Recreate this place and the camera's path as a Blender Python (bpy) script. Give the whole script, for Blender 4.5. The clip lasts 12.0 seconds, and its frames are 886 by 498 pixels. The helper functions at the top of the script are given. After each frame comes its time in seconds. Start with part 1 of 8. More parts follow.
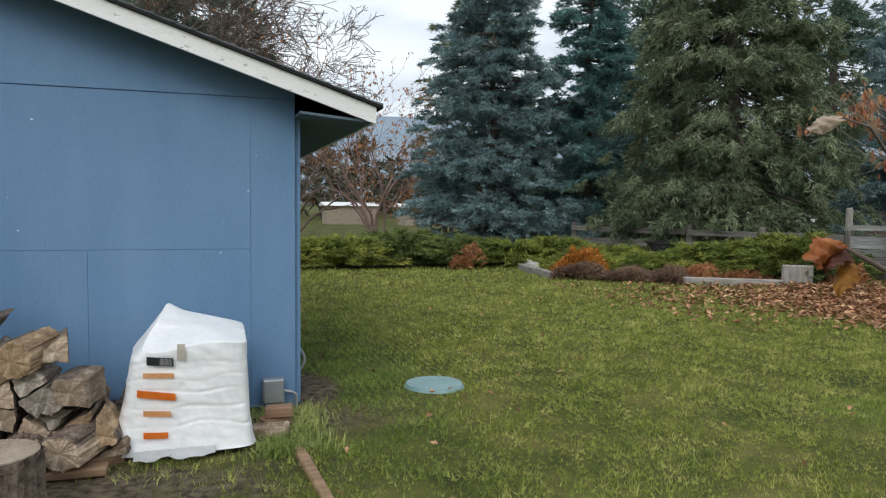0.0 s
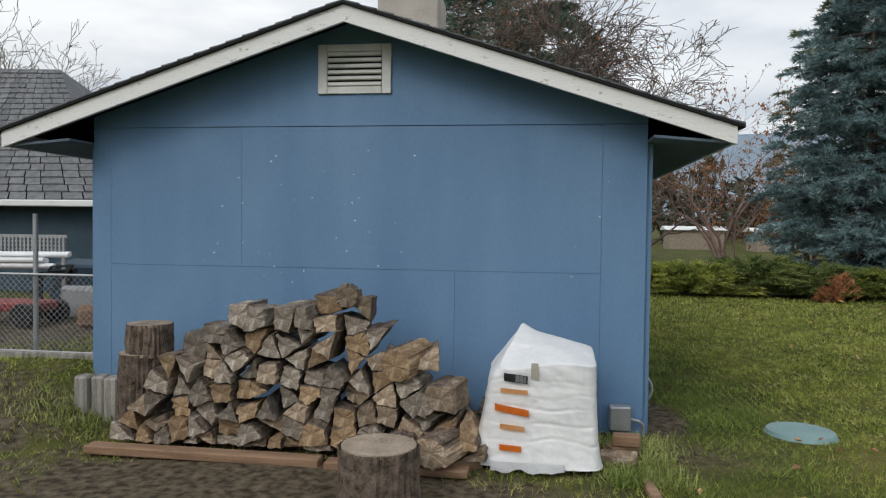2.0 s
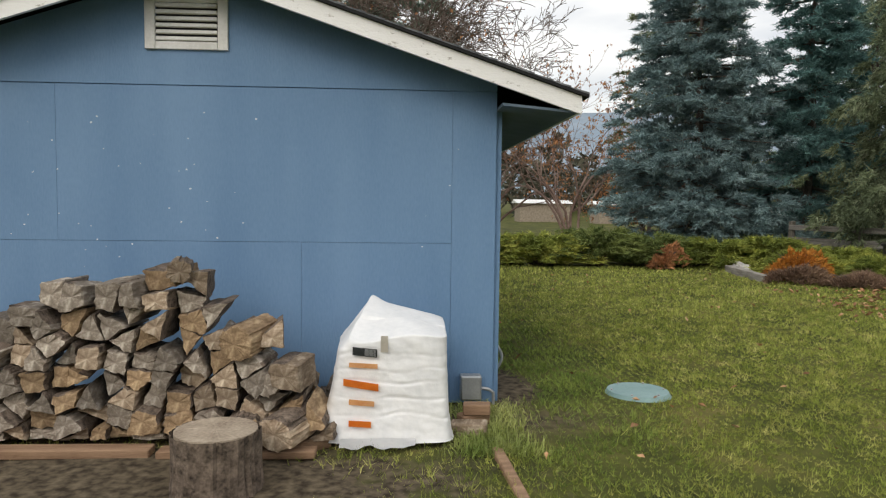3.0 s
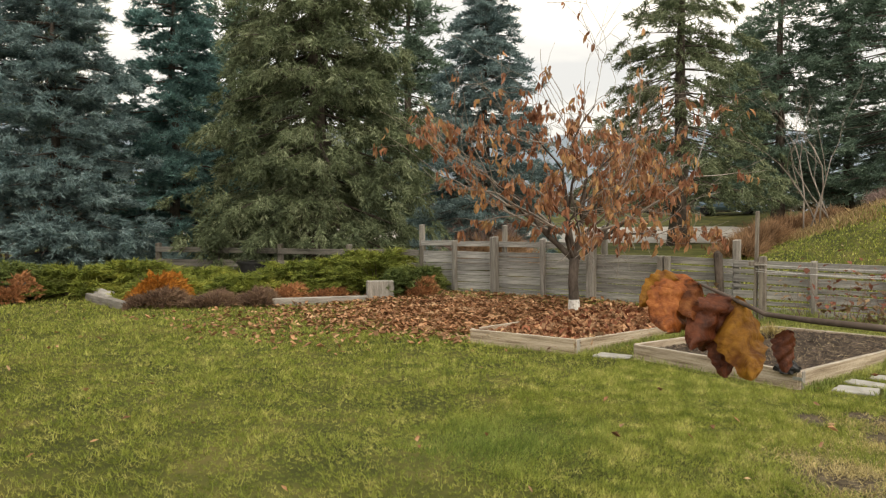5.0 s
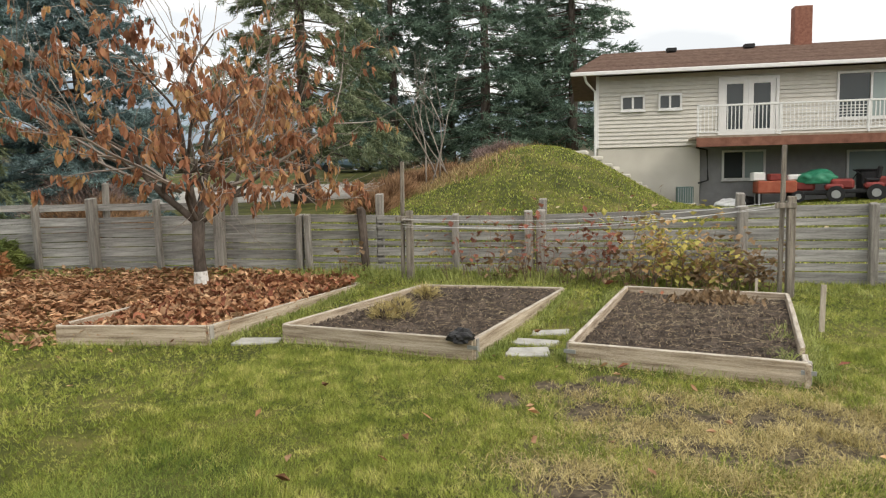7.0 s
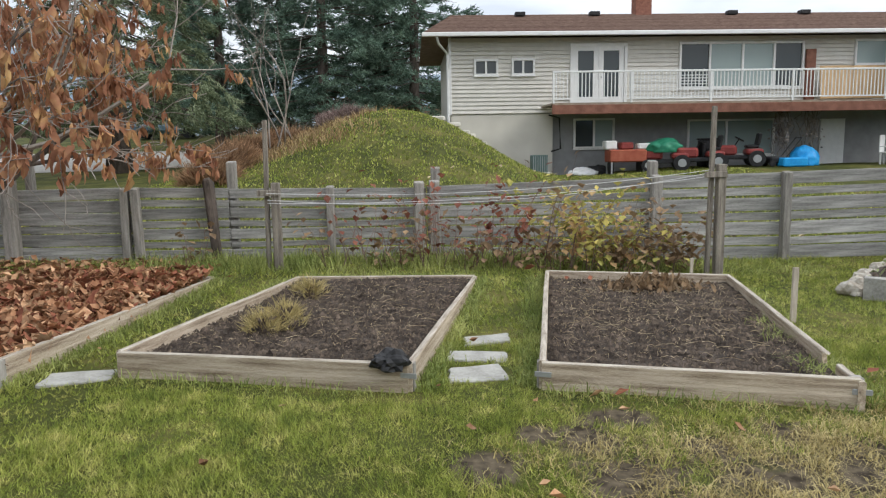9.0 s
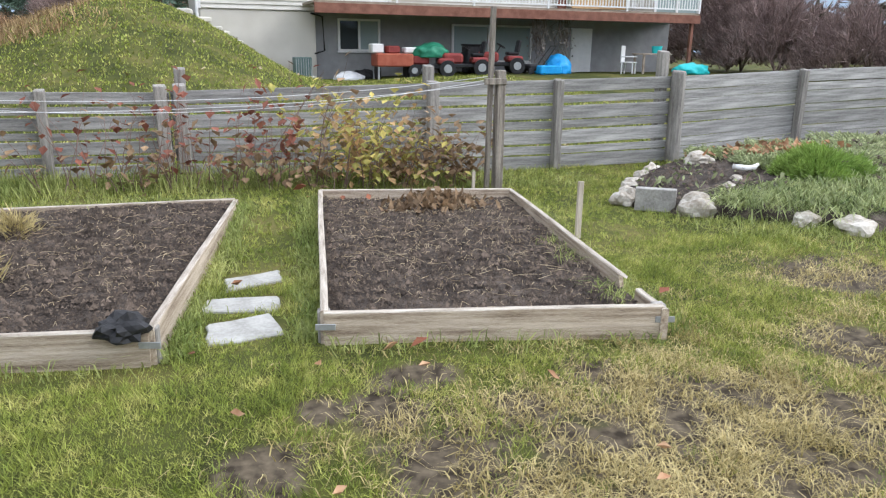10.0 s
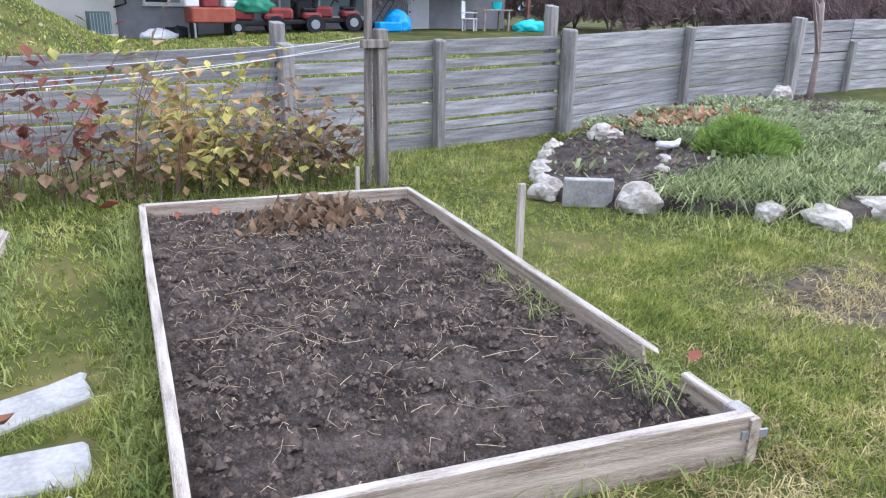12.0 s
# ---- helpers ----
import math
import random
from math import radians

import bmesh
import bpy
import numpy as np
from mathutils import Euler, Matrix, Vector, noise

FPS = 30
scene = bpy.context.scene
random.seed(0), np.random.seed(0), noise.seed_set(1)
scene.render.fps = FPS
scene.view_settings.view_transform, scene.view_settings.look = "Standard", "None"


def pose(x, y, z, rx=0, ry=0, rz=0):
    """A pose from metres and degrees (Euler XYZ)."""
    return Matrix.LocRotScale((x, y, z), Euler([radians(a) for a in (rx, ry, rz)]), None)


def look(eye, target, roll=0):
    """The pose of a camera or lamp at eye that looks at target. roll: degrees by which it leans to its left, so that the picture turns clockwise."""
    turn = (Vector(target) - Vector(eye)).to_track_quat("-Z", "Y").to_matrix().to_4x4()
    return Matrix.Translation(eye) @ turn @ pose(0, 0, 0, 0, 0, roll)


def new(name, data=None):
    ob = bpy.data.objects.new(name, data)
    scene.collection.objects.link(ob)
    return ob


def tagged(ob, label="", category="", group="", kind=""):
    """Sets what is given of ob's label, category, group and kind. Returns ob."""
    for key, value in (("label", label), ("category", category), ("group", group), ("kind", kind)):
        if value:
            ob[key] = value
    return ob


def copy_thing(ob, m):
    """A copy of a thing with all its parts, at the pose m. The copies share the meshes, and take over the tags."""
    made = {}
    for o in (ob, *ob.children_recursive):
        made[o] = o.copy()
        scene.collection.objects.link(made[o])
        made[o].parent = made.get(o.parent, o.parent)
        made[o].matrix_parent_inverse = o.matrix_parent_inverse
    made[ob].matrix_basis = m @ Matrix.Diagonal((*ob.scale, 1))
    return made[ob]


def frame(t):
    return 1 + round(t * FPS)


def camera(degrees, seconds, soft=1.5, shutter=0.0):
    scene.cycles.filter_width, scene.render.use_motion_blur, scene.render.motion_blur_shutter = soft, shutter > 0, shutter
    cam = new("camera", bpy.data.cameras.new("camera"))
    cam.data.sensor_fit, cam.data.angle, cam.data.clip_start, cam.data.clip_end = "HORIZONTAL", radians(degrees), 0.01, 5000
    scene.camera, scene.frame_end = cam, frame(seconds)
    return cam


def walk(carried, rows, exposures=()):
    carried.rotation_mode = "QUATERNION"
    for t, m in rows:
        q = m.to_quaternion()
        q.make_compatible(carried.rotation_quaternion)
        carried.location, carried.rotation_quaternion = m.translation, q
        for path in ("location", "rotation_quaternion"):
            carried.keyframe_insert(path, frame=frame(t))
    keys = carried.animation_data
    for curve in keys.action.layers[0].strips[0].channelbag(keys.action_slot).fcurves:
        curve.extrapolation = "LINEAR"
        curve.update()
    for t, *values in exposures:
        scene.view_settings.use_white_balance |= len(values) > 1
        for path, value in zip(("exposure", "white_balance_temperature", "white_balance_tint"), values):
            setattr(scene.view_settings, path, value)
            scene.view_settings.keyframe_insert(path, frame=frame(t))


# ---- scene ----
cam = camera(63.5, 12.0, soft=1.2)
PATH = [
    (0, (-0.725, -6.035, 1.677), (-0.09, -4.142, 1.56), 0.6),
    (0.5, (-0.742, -6.011, 1.69), (-0.487, -4.029, 1.601), 0.2),
    (1, (-0.793, -6.009, 1.702), (-0.86, -4.011, 1.657), 0.4),
    (1.5, (-0.831, -6.046, 1.694), (-1.11, -4.066, 1.649), 0.6),
    (2, (-0.817, -6.008, 1.688), (-1.098, -4.028, 1.627), 0.7),
    (2.5, (-0.782, -5.963, 1.677), (-0.999, -3.977, 1.574), 0.9),
    (3, (-0.762, -5.807, 1.65), (-0.646, -3.815, 1.521), 0.7),
    (3.5, (-0.645, -5.58, 1.623), (-0.007, -3.69, 1.475), 1.1),
    (3.7, (-0.572, -5.504, 1.618), (0.203, -3.666, 1.472), 1.2),
    (5.3, (0.467, -5.258, 1.765), (2.055, -4.045, 1.705), -0.3),
    (5.5, (0.602, -5.138, 1.785), (2.225, -3.971, 1.718), -0.4),
    (6, (1.032, -4.708, 1.661), (2.842, -3.87, 1.515), -1.7),
    (6.5, (1.496, -4.514, 1.622), (3.422, -4.008, 1.436), -1.4),
    (6.7, (1.657, -4.454, 1.642), (3.597, -4.006, 1.455), -1.3),
    (8.3, (3.133, -3.571, 1.6), (5.113, -3.413, 1.369), -1.2),
    (8.5, (3.283, -3.478, 1.591), (5.265, -3.381, 1.343), -1.4),
    (9, (3.757, -3.362, 1.599), (5.735, -3.444, 1.319), -0.9),
    (9.5, (4.232, -3.413, 1.594), (6.166, -3.752, 1.212), -0.1),
    (10, (4.667, -3.479, 1.565), (6.464, -4.173, 1.03), 0.7),
    (10.5, (5.152, -3.632, 1.537), (6.884, -4.457, 0.971), 1.2),
    (11, (5.656, -3.694, 1.531), (7.304, -4.668, 0.951), 1.4),
    (11.5, (6.14, -3.716, 1.54), (7.724, -4.783, 0.947), 0.8),
    (12, (6.579, -3.831, 1.528), (8.13, -4.921, 0.892), 1.1),
]
EXPOSURES = [(0, 0.25, 6250, 8), (1.5, 0.03, 6400, 9), (2.2, 0.0, 6450, 9), (3.0, 0.29, 6900, 10), (3.6, 0.62, 7250, 11), (5.5, 0.50, 7900, 10), (6.5, 0.74, 7400, 10), (8.3, 0.26, 6600, 9), (8.7, 0.38, 6450, 9), (9.5, 0.84, 6200, 11), (10.5, 1.12, 5800, 14), (12, 1.17, 5450, 19)]
walk(cam, [(t, look(eye, target, roll)) for t, eye, target, roll in PATH], EXPOSURES)

# ---- world, sun, exposure ----
scene.view_settings.exposure = 0.0
world = bpy.data.worlds.new("world")
scene.world = world
world.use_nodes = True
wt = world.node_tree
wt.nodes.clear()
w_out = wt.nodes.new("ShaderNodeOutputWorld")
w_bg = wt.nodes.new("ShaderNodeBackground")
w_sky = wt.nodes.new("ShaderNodeTexSky")
w_sky.sky_type, w_sky.sun_disc = "NISHITA", False
w_sky.sun_elevation, w_sky.sun_rotation = radians(28), radians(200)
w_co = wt.nodes.new("ShaderNodeTexCoord")
w_map = wt.nodes.new("ShaderNodeMapping")
w_map.inputs["Scale"].default_value = (1.6, 1.6, 5.5)
w_noise = wt.nodes.new("ShaderNodeTexNoise")
w_noise.inputs["Scale"].default_value, w_noise.inputs["Detail"].default_value = 1.6, 5.0
w_noise.inputs["Roughness"].default_value = 0.52
w_ramp = wt.nodes.new("ShaderNodeValToRGB")
w_ramp.color_ramp.elements[0].position, w_ramp.color_ramp.elements[0].color = 0.36, (5.6, 6.0, 6.6, 1)
w_ramp.color_ramp.elements[1].position, w_ramp.color_ramp.elements[1].color = 0.66, (9.8, 9.8, 9.75, 1)
w_mix = wt.nodes.new("ShaderNodeMix")
w_mix.data_type = "RGBA"
w_mix.inputs["Factor"].default_value = 0.88
w_bg.inputs["Strength"].default_value = 0.128
wt.links.new(w_co.outputs["Generated"], w_map.inputs["Vector"])
wt.links.new(w_map.outputs["Vector"], w_noise.inputs["Vector"])
wt.links.new(w_noise.outputs["Fac"], w_ramp.inputs["Fac"])
wt.links.new(w_sky.outputs["Color"], w_mix.inputs[6])
wt.links.new(w_ramp.outputs["Color"], w_mix.inputs[7])
w_sep = wt.nodes.new("ShaderNodeSeparateXYZ")
w_rise = wt.nodes.new("ShaderNodeMapRange")
w_rise.inputs["To Min"].default_value, w_rise.inputs["To Max"].default_value = 0.74, 1.18
w_vec = wt.nodes.new("ShaderNodeVectorMath")
w_vec.operation = "SCALE"
wt.links.new(w_co.outputs["Generated"], w_sep.inputs[0])
wt.links.new(w_sep.outputs["Z"], w_rise.inputs["Value"])
wt.links.new(w_mix.outputs[2], w_vec.inputs[0])
wt.links.new(w_rise.outputs[0], w_vec.inputs["Scale"])
wt.links.new(w_vec.outputs[0], w_bg.inputs["Color"])
wt.links.new(w_bg.outputs["Background"], w_out.inputs["Surface"])

sun = new("sun", bpy.data.lights.new("sun", "SUN"))
sun.data.energy, sun.data.angle, sun.data.color = 0.9, radians(25), (1.0, 0.95, 0.88)
sun.matrix_world = look((0, 0, 40), (14, 28, 18))


# ---- materials ----
def mat(name, a, b, scale=8.0, rough=0.8, bump=0.2, fine=60.0, metal=0.0, stretch=(1, 1, 1), c=None, vary=0.0, island=0.0, spec=0.3, coords="Object", detail=5.0, low=0.35, high=0.65):
    """Two colours mixed by noise at two scales, with relief; vary: brightness change from object to object, island: from piece to piece."""
    m = bpy.data.materials.new(name)
    m.use_nodes = True
    nt = m.node_tree
    n, l = nt.nodes, nt.links
    bsdf = n["Principled BSDF"]
    bsdf.inputs["Roughness"].default_value, bsdf.inputs["Metallic"].default_value = rough, metal
    bsdf.inputs["Specular IOR Level"].default_value = spec
    co = n.new("ShaderNodeTexCoord")
    mp = n.new("ShaderNodeMapping")
    mp.inputs["Scale"].default_value = stretch
    l.new(co.outputs[coords], mp.inputs["Vector"])
    n1 = n.new("ShaderNodeTexNoise")
    n1.inputs["Scale"].default_value, n1.inputs["Detail"].default_value = scale, detail
    n2 = n.new("ShaderNodeTexNoise")
    n2.inputs["Scale"].default_value, n2.inputs["Detail"].default_value = fine, 3.0
    l.new(mp.outputs["Vector"], n1.inputs["Vector"])
    l.new(mp.outputs["Vector"], n2.inputs["Vector"])
    mixf = n.new("ShaderNodeMath")
    mixf.operation = "MULTIPLY_ADD"
    mixf.inputs[1].default_value = 0.35
    l.new(n2.outputs["Fac"], mixf.inputs[0])
    sub = n.new("ShaderNodeMath")
    sub.operation = "MULTIPLY"
    sub.inputs[1].default_value = 0.65
    l.new(n1.outputs["Fac"], sub.inputs[0])
    l.new(sub.outputs[0], mixf.inputs[2])
    ramp = n.new("ShaderNodeValToRGB")
    e = ramp.color_ramp.elements
    e[0].position, e[0].color = low, (*a, 1)
    e[1].position, e[1].color = high, (*b, 1)
    if c:
        k = e.new((low + high) / 2)
        k.color = (*c, 1)
    l.new(mixf.outputs[0], ramp.inputs["Fac"])
    col = ramp.outputs["Color"]
    for amount, source in ((vary, "object"), (island, "island")):
        if amount > 0:
            if source == "object":
                r = n.new("ShaderNodeObjectInfo").outputs["Random"]
            else:
                r = n.new("ShaderNodeNewGeometry").outputs["Random Per Island"]
            mr = n.new("ShaderNodeMapRange")
            mr.inputs["To Min"].default_value, mr.inputs["To Max"].default_value = 1 - amount, 1 + amount
            l.new(r, mr.inputs["Value"])
            hsv = n.new("ShaderNodeHueSaturation")
            l.new(mr.outputs[0], hsv.inputs["Value"])
            l.new(col, hsv.inputs["Color"])
            col = hsv.outputs["Color"]
    l.new(col, bsdf.inputs["Base Color"])
    if bump > 0:
        bp = n.new("ShaderNodeBump")
        bp.inputs["Strength"].default_value, bp.inputs["Distance"].default_value = bump, 0.02
        l.new(mixf.outputs[0], bp.inputs["Height"])
        l.new(bp.outputs["Normal"], bsdf.inputs["Normal"])
    return m


def leafy(m, amount=0.25):
    """Lets light through thin leaves and blades."""
    bsdf = m.node_tree.nodes["Principled BSDF"]
    nt = m.node_tree
    tr = nt.nodes.new("ShaderNodeBsdfTranslucent")
    mx = nt.nodes.new("ShaderNodeMixShader")
    mx.inputs["Fac"].default_value = amount
    src = bsdf.inputs["Base Color"].links[0].from_socket
    nt.links.new(src, tr.inputs["Color"])
    out = nt.nodes["Material Output"]
    nt.links.new(bsdf.outputs["BSDF"], mx.inputs[1])
    nt.links.new(tr.outputs["BSDF"], mx.inputs[2])
    nt.links.new(mx.outputs["Shader"], out.inputs["Surface"])
    return m


M = {}
M["blue"] = mat("blue_paint", (0.118, 0.22, 0.37), (0.158, 0.272, 0.432), 2.2, 0.62, 0.4, 70, stretch=(1, 1, 0.3), spec=0.35)
M["white"] = mat("white_paint", (0.62, 0.62, 0.60), (0.80, 0.80, 0.79), 5.0, 0.55, 0.2, 60)
M["bare_wood"] = mat("bare_wood", (0.25, 0.20, 0.15), (0.42, 0.36, 0.29), 6, 0.85, 0.3, 60)
M["shingle"] = mat("grey_shingle", (0.10, 0.11, 0.12), (0.21, 0.22, 0.23), 12, 0.95, 0.5, 220, vary=0.25)
M["shingle_brown"] = mat("brown_shingle", (0.16, 0.105, 0.085), (0.27, 0.19, 0.155), 6, 0.95, 0.4, 150, vary=0.15)
M["dark"] = mat("near_black", (0.012, 0.012, 0.013), (0.02, 0.02, 0.022), 6, 0.9, 0)
M["fence"] = mat("weathered_fence_wood", (0.17, 0.165, 0.158), (0.46, 0.45, 0.43), 5.5, 0.92, 0.6, 70, stretch=(5.0, 0.35, 5.0), c=(0.31, 0.305, 0.29), vary=0.22)
# darker copies of the fence wood: shade under the spruces, put into the colour
M["fence_shaded"] = mat("weathered_rail_shaded", (0.07, 0.065, 0.058), (0.26, 0.245, 0.22), 5.5, 0.92, 0.6, 70, stretch=(6.5, 0.2, 6.5), vary=0.2)
M["post_shaded"] = mat("weathered_post_shaded", (0.08, 0.072, 0.06), (0.24, 0.22, 0.19), 3.2, 0.92, 0.6, 34, stretch=(6, 6, 0.7), vary=0.18)
M["post_brown"] = mat("split_brown_post", (0.10, 0.085, 0.07), (0.36, 0.32, 0.27), 3.2, 0.92, 0.8, 34, stretch=(9, 9, 0.7), vary=0.1)
M["post"] = mat("weathered_post_wood", (0.16, 0.15, 0.135), (0.42, 0.395, 0.36), 3.2, 0.92, 0.6, 34, stretch=(6, 6, 0.7), vary=0.18)
M["bedboard"] = mat("raised_bed_board", (0.20, 0.145, 0.10), (0.66, 0.57, 0.46), 3.4, 0.88, 0.7, 60, stretch=(0.5, 7, 9), c=(0.47, 0.385, 0.29), vary=0.12)
M["bedboard_top"] = mat("weathered_board_top", (0.24, 0.20, 0.155), (0.62, 0.565, 0.49), 4.2, 0.9, 0.7, 60, stretch=(0.8, 7, 7), c=(0.46, 0.405, 0.335), vary=0.08)
M["soil"] = mat("dark_soil", (0.017, 0.012, 0.009), (0.135, 0.108, 0.088), 5, 0.97, 1.0, 90, c=(0.052, 0.041, 0.033), coords="Object")
M["siding"] = mat("cream_siding", (0.60, 0.575, 0.52), (0.68, 0.655, 0.60), 4, 0.6, 0.1, 40, vary=0.03)
M["stucco"] = mat("grey_stucco", (0.26, 0.26, 0.265), (0.34, 0.34, 0.345), 3, 0.9, 0.3, 60)
M["concrete"] = mat("concrete", (0.54, 0.51, 0.45), (0.66, 0.63, 0.56), 1.2, 0.9, 0.3, 50)
M["red_wood"] = mat("red_brown_beam", (0.15, 0.06, 0.04), (0.28, 0.13, 0.09), 4, 0.75, 0.2, 40)
M["metal"] = mat("grey_metal", (0.35, 0.36, 0.37), (0.46, 0.47, 0.48), 6, 0.45, 0.05, 60, metal=0.6)
M["needle_blue"] = leafy(mat("blue_spruce_needles", (0.080, 0.135, 0.142), (0.375, 0.495, 0.500), 1.3, 0.75, 0, 14, c=(0.195, 0.285, 0.292), island=0.35, spec=0.15), 0.3)
M["needle_teal"] = leafy(mat("teal_spruce_needles", (0.060, 0.135, 0.129), (0.229, 0.404, 0.390), 1.3, 0.75, 0, 14, island=0.35, spec=0.15), 0.3)
M["needle_olive"] = leafy(mat("olive_spruce_needles", (0.070, 0.092, 0.056), (0.39, 0.435, 0.285), 0.9, 0.75, 0, 14, c=(0.164, 0.204, 0.115), island=0.4, spec=0.15), 0.3)
M["needle_dark"] = leafy(mat("dark_fir_needles", (0.060, 0.105, 0.082), (0.260, 0.365, 0.275), 0.8, 0.75, 0, 12, island=0.4, spec=0.15), 0.3)
M["juniper"] = leafy(mat("yellow_green_juniper", (0.09, 0.125, 0.03), (0.46, 0.45, 0.10), 0.9, 0.75, 0, 9, c=(0.23, 0.27, 0.06), island=0.35, spec=0.15), 0.15)
M["bark"] = mat("grey_brown_bark", (0.05, 0.04, 0.034), (0.16, 0.13, 0.11), 8, 0.95, 0.9, 40, stretch=(1, 1, 0.35))
M["grass"] = leafy(mat("lawn_blades", (0.14, 0.19, 0.037), (0.57, 0.53, 0.19), 4.5, 0.6, 0, 16.0, c=(0.30, 0.34, 0.072), island=0.5, spec=0.25, low=0.35, high=0.66), 0.3)
M["grass_deep_green"] = leafy(mat("deep_green_lawn_blades", (0.10, 0.17, 0.03), (0.30, 0.36, 0.09), 1.5, 0.6, 0, 11.0, island=0.45, spec=0.25), 0.3)


# ---- mesh helpers ----
def box(bm, c, s, rz=0.0, rx=0.0, ry=0.0, bevel=0.0):
    """A box of size s round c, turned by degrees."""
    m = Matrix.LocRotScale(c, Euler((radians(rx), radians(ry), radians(rz))), s)
    made = bmesh.ops.create_cube(bm, size=1.0, matrix=m)["verts"]
    if bevel > 0:
        edges = {e for v in made for e in v.link_edges}
        bmesh.ops.bevel(bm, geom=list(edges), offset=bevel, segments=1, affect="EDGES")
    return made


def prism(bm, outline, depth_dir, depth):
    """Extrudes a planar outline of points by a vector."""
    lo = [bm.verts.new(Vector(p)) for p in outline]
    hi = [bm.verts.new(Vector(p) + Vector(depth_dir) * depth) for p in outline]
    n = len(lo)
    bm.faces.new(lo)
    bm.faces.new(hi[::-1])
    for i in range(n):
        bm.faces.new((lo[i], hi[i], hi[(i + 1) % n], lo[(i + 1) % n]))
    bmesh.ops.recalc_face_normals(bm, faces=bm.faces)


def tube(bm, pts, radii, sides=8, cap=True):
    """A tapered tube along points."""
    rings = []
    pts = [Vector(p) for p in pts]
    for i, p in enumerate(pts):
        d = (pts[min(i + 1, len(pts) - 1)] - pts[max(i - 1, 0)]).normalized()
        u = d.orthogonal().normalized() if abs(d.z) < 0.99 else Vector((1, 0, 0))
        if abs(d.z) < 0.99:
            u = d.cross(Vector((0, 0, 1))).normalized()
        v = d.cross(u)
        rings.append([bm.verts.new(p + (u * math.cos(a) + v * math.sin(a)) * radii[i]) for a in (2 * math.pi * k / sides for k in range(sides))])
    for r0, r1 in zip(rings, rings[1:]):
        for k in range(sides):
            bm.faces.new((r0[k], r0[(k + 1) % sides], r1[(k + 1) % sides], r1[k]))
    if cap:
        bm.faces.new(rings[0][::-1])
        bm.faces.new(rings[-1])


def mesh_of(name, bm, *mats, smooth=False):
    me = bpy.data.meshes.new(name)
    bm.to_mesh(me)
    bm.free()
    for m in mats:
        me.materials.append(m)
    if smooth:
        me.shade_smooth()
    return me


def part(name, bm, material, parent, label="", smooth=False):
    """One mesh object under a thing or a part."""
    mats = material if isinstance(material, (list, tuple)) else (material,)
    ob = new(name, mesh_of(name, bm, *mats, smooth=smooth))
    ob.parent = parent
    return tagged(ob, label)


def whole(name, bm, material, label, category, group="", kind="", smooth=False):
    """A thing that is one mesh."""
    mats = material if isinstance(material, (list, tuple)) else (material,)
    return tagged(new(name, mesh_of(name, bm, *mats, smooth=smooth)), label, category, group, kind)


def thing(name, place, label, category, group="", kind="", rz=0.0):
    """An Empty at a thing's base, to parent its parts."""
    ob = new(name)
    ob.matrix_basis = pose(*place, 0, 0, rz)
    ob.empty_display_size = 0.1
    return tagged(ob, label, category, group, kind)


def soup(name, verts, faces, *mats, smooth=False):
    """A mesh from arrays: verts n x 3, faces m x k."""
    verts, faces = np.asarray(verts, np.float32), np.asarray(faces, np.int32)
    me = bpy.data.meshes.new(name)
    k = faces.shape[1]
    me.vertices.add(len(verts))
    me.vertices.foreach_set("co", verts.ravel())
    me.loops.add(faces.size)
    me.loops.foreach_set("vertex_index", faces.ravel())
    me.polygons.add(len(faces))
    me.polygons.foreach_set("loop_start", np.arange(0, faces.size, k, dtype=np.int32))
    me.update(calc_edges=True)
    for m in mats:
        me.materials.append(m)
    if smooth:
        me.shade_smooth()
    return me


def smooth01(t):
    t = np.clip(t, 0, 1)
    return t * t * (3 - 2 * t)


# ---- ground ----
FENCE_X = 13.3


def ground_z(x, y):
    """The height of the ground: flat lawn, a rise to the fence, the bank beside the house behind it."""
    x, y = np.asarray(x, float), np.asarray(y, float)
    near = 0.18 * smooth01((x - 8.8) / 4.2) * smooth01((y + 8.0) / 5.0) * smooth01((9.0 - y) / 5.0)
    west = 0.38 * smooth01((-4.0 - x) / 1.2) * smooth01((y + 1.6) / 1.8)
    back = 0.55 * smooth01((x - 14) / 14)
    far = (0.4 * smooth01((x - 28) / 10) + 2.0 * smooth01((x - 34) / 26)) * smooth01((y + 2) / 6)
    side = 0.5 * smooth01((-8.5 - y) / 6) * smooth01((x - 10.5) / 3) * 0.5
    ridge = np.interp(y, (-8.4, -7.2, -6.2, -5.3, -4.5, -3.6, -2.8, -2.0, -1.0, 0.4, 1.6, 2.6, 3.6), (0, 0.22, 0.72, 1.24, 1.66, 1.96, 2.06, 1.96, 1.58, 1.02, 0.54, 0.18, 0))
    rise = np.clip((x - 14.6) / 10.4, 0, 1)
    bank = ridge * (0.45 * rise + 0.55 * smooth01(rise))
    fine = 0.018 * np.sin(x * 1.7 + 0.6 * y) * np.cos(y * 1.3 - 0.4 * x)
    return near + west + back + far + side + bank + fine


def gz(x, y):
    return float(ground_z(x, y))


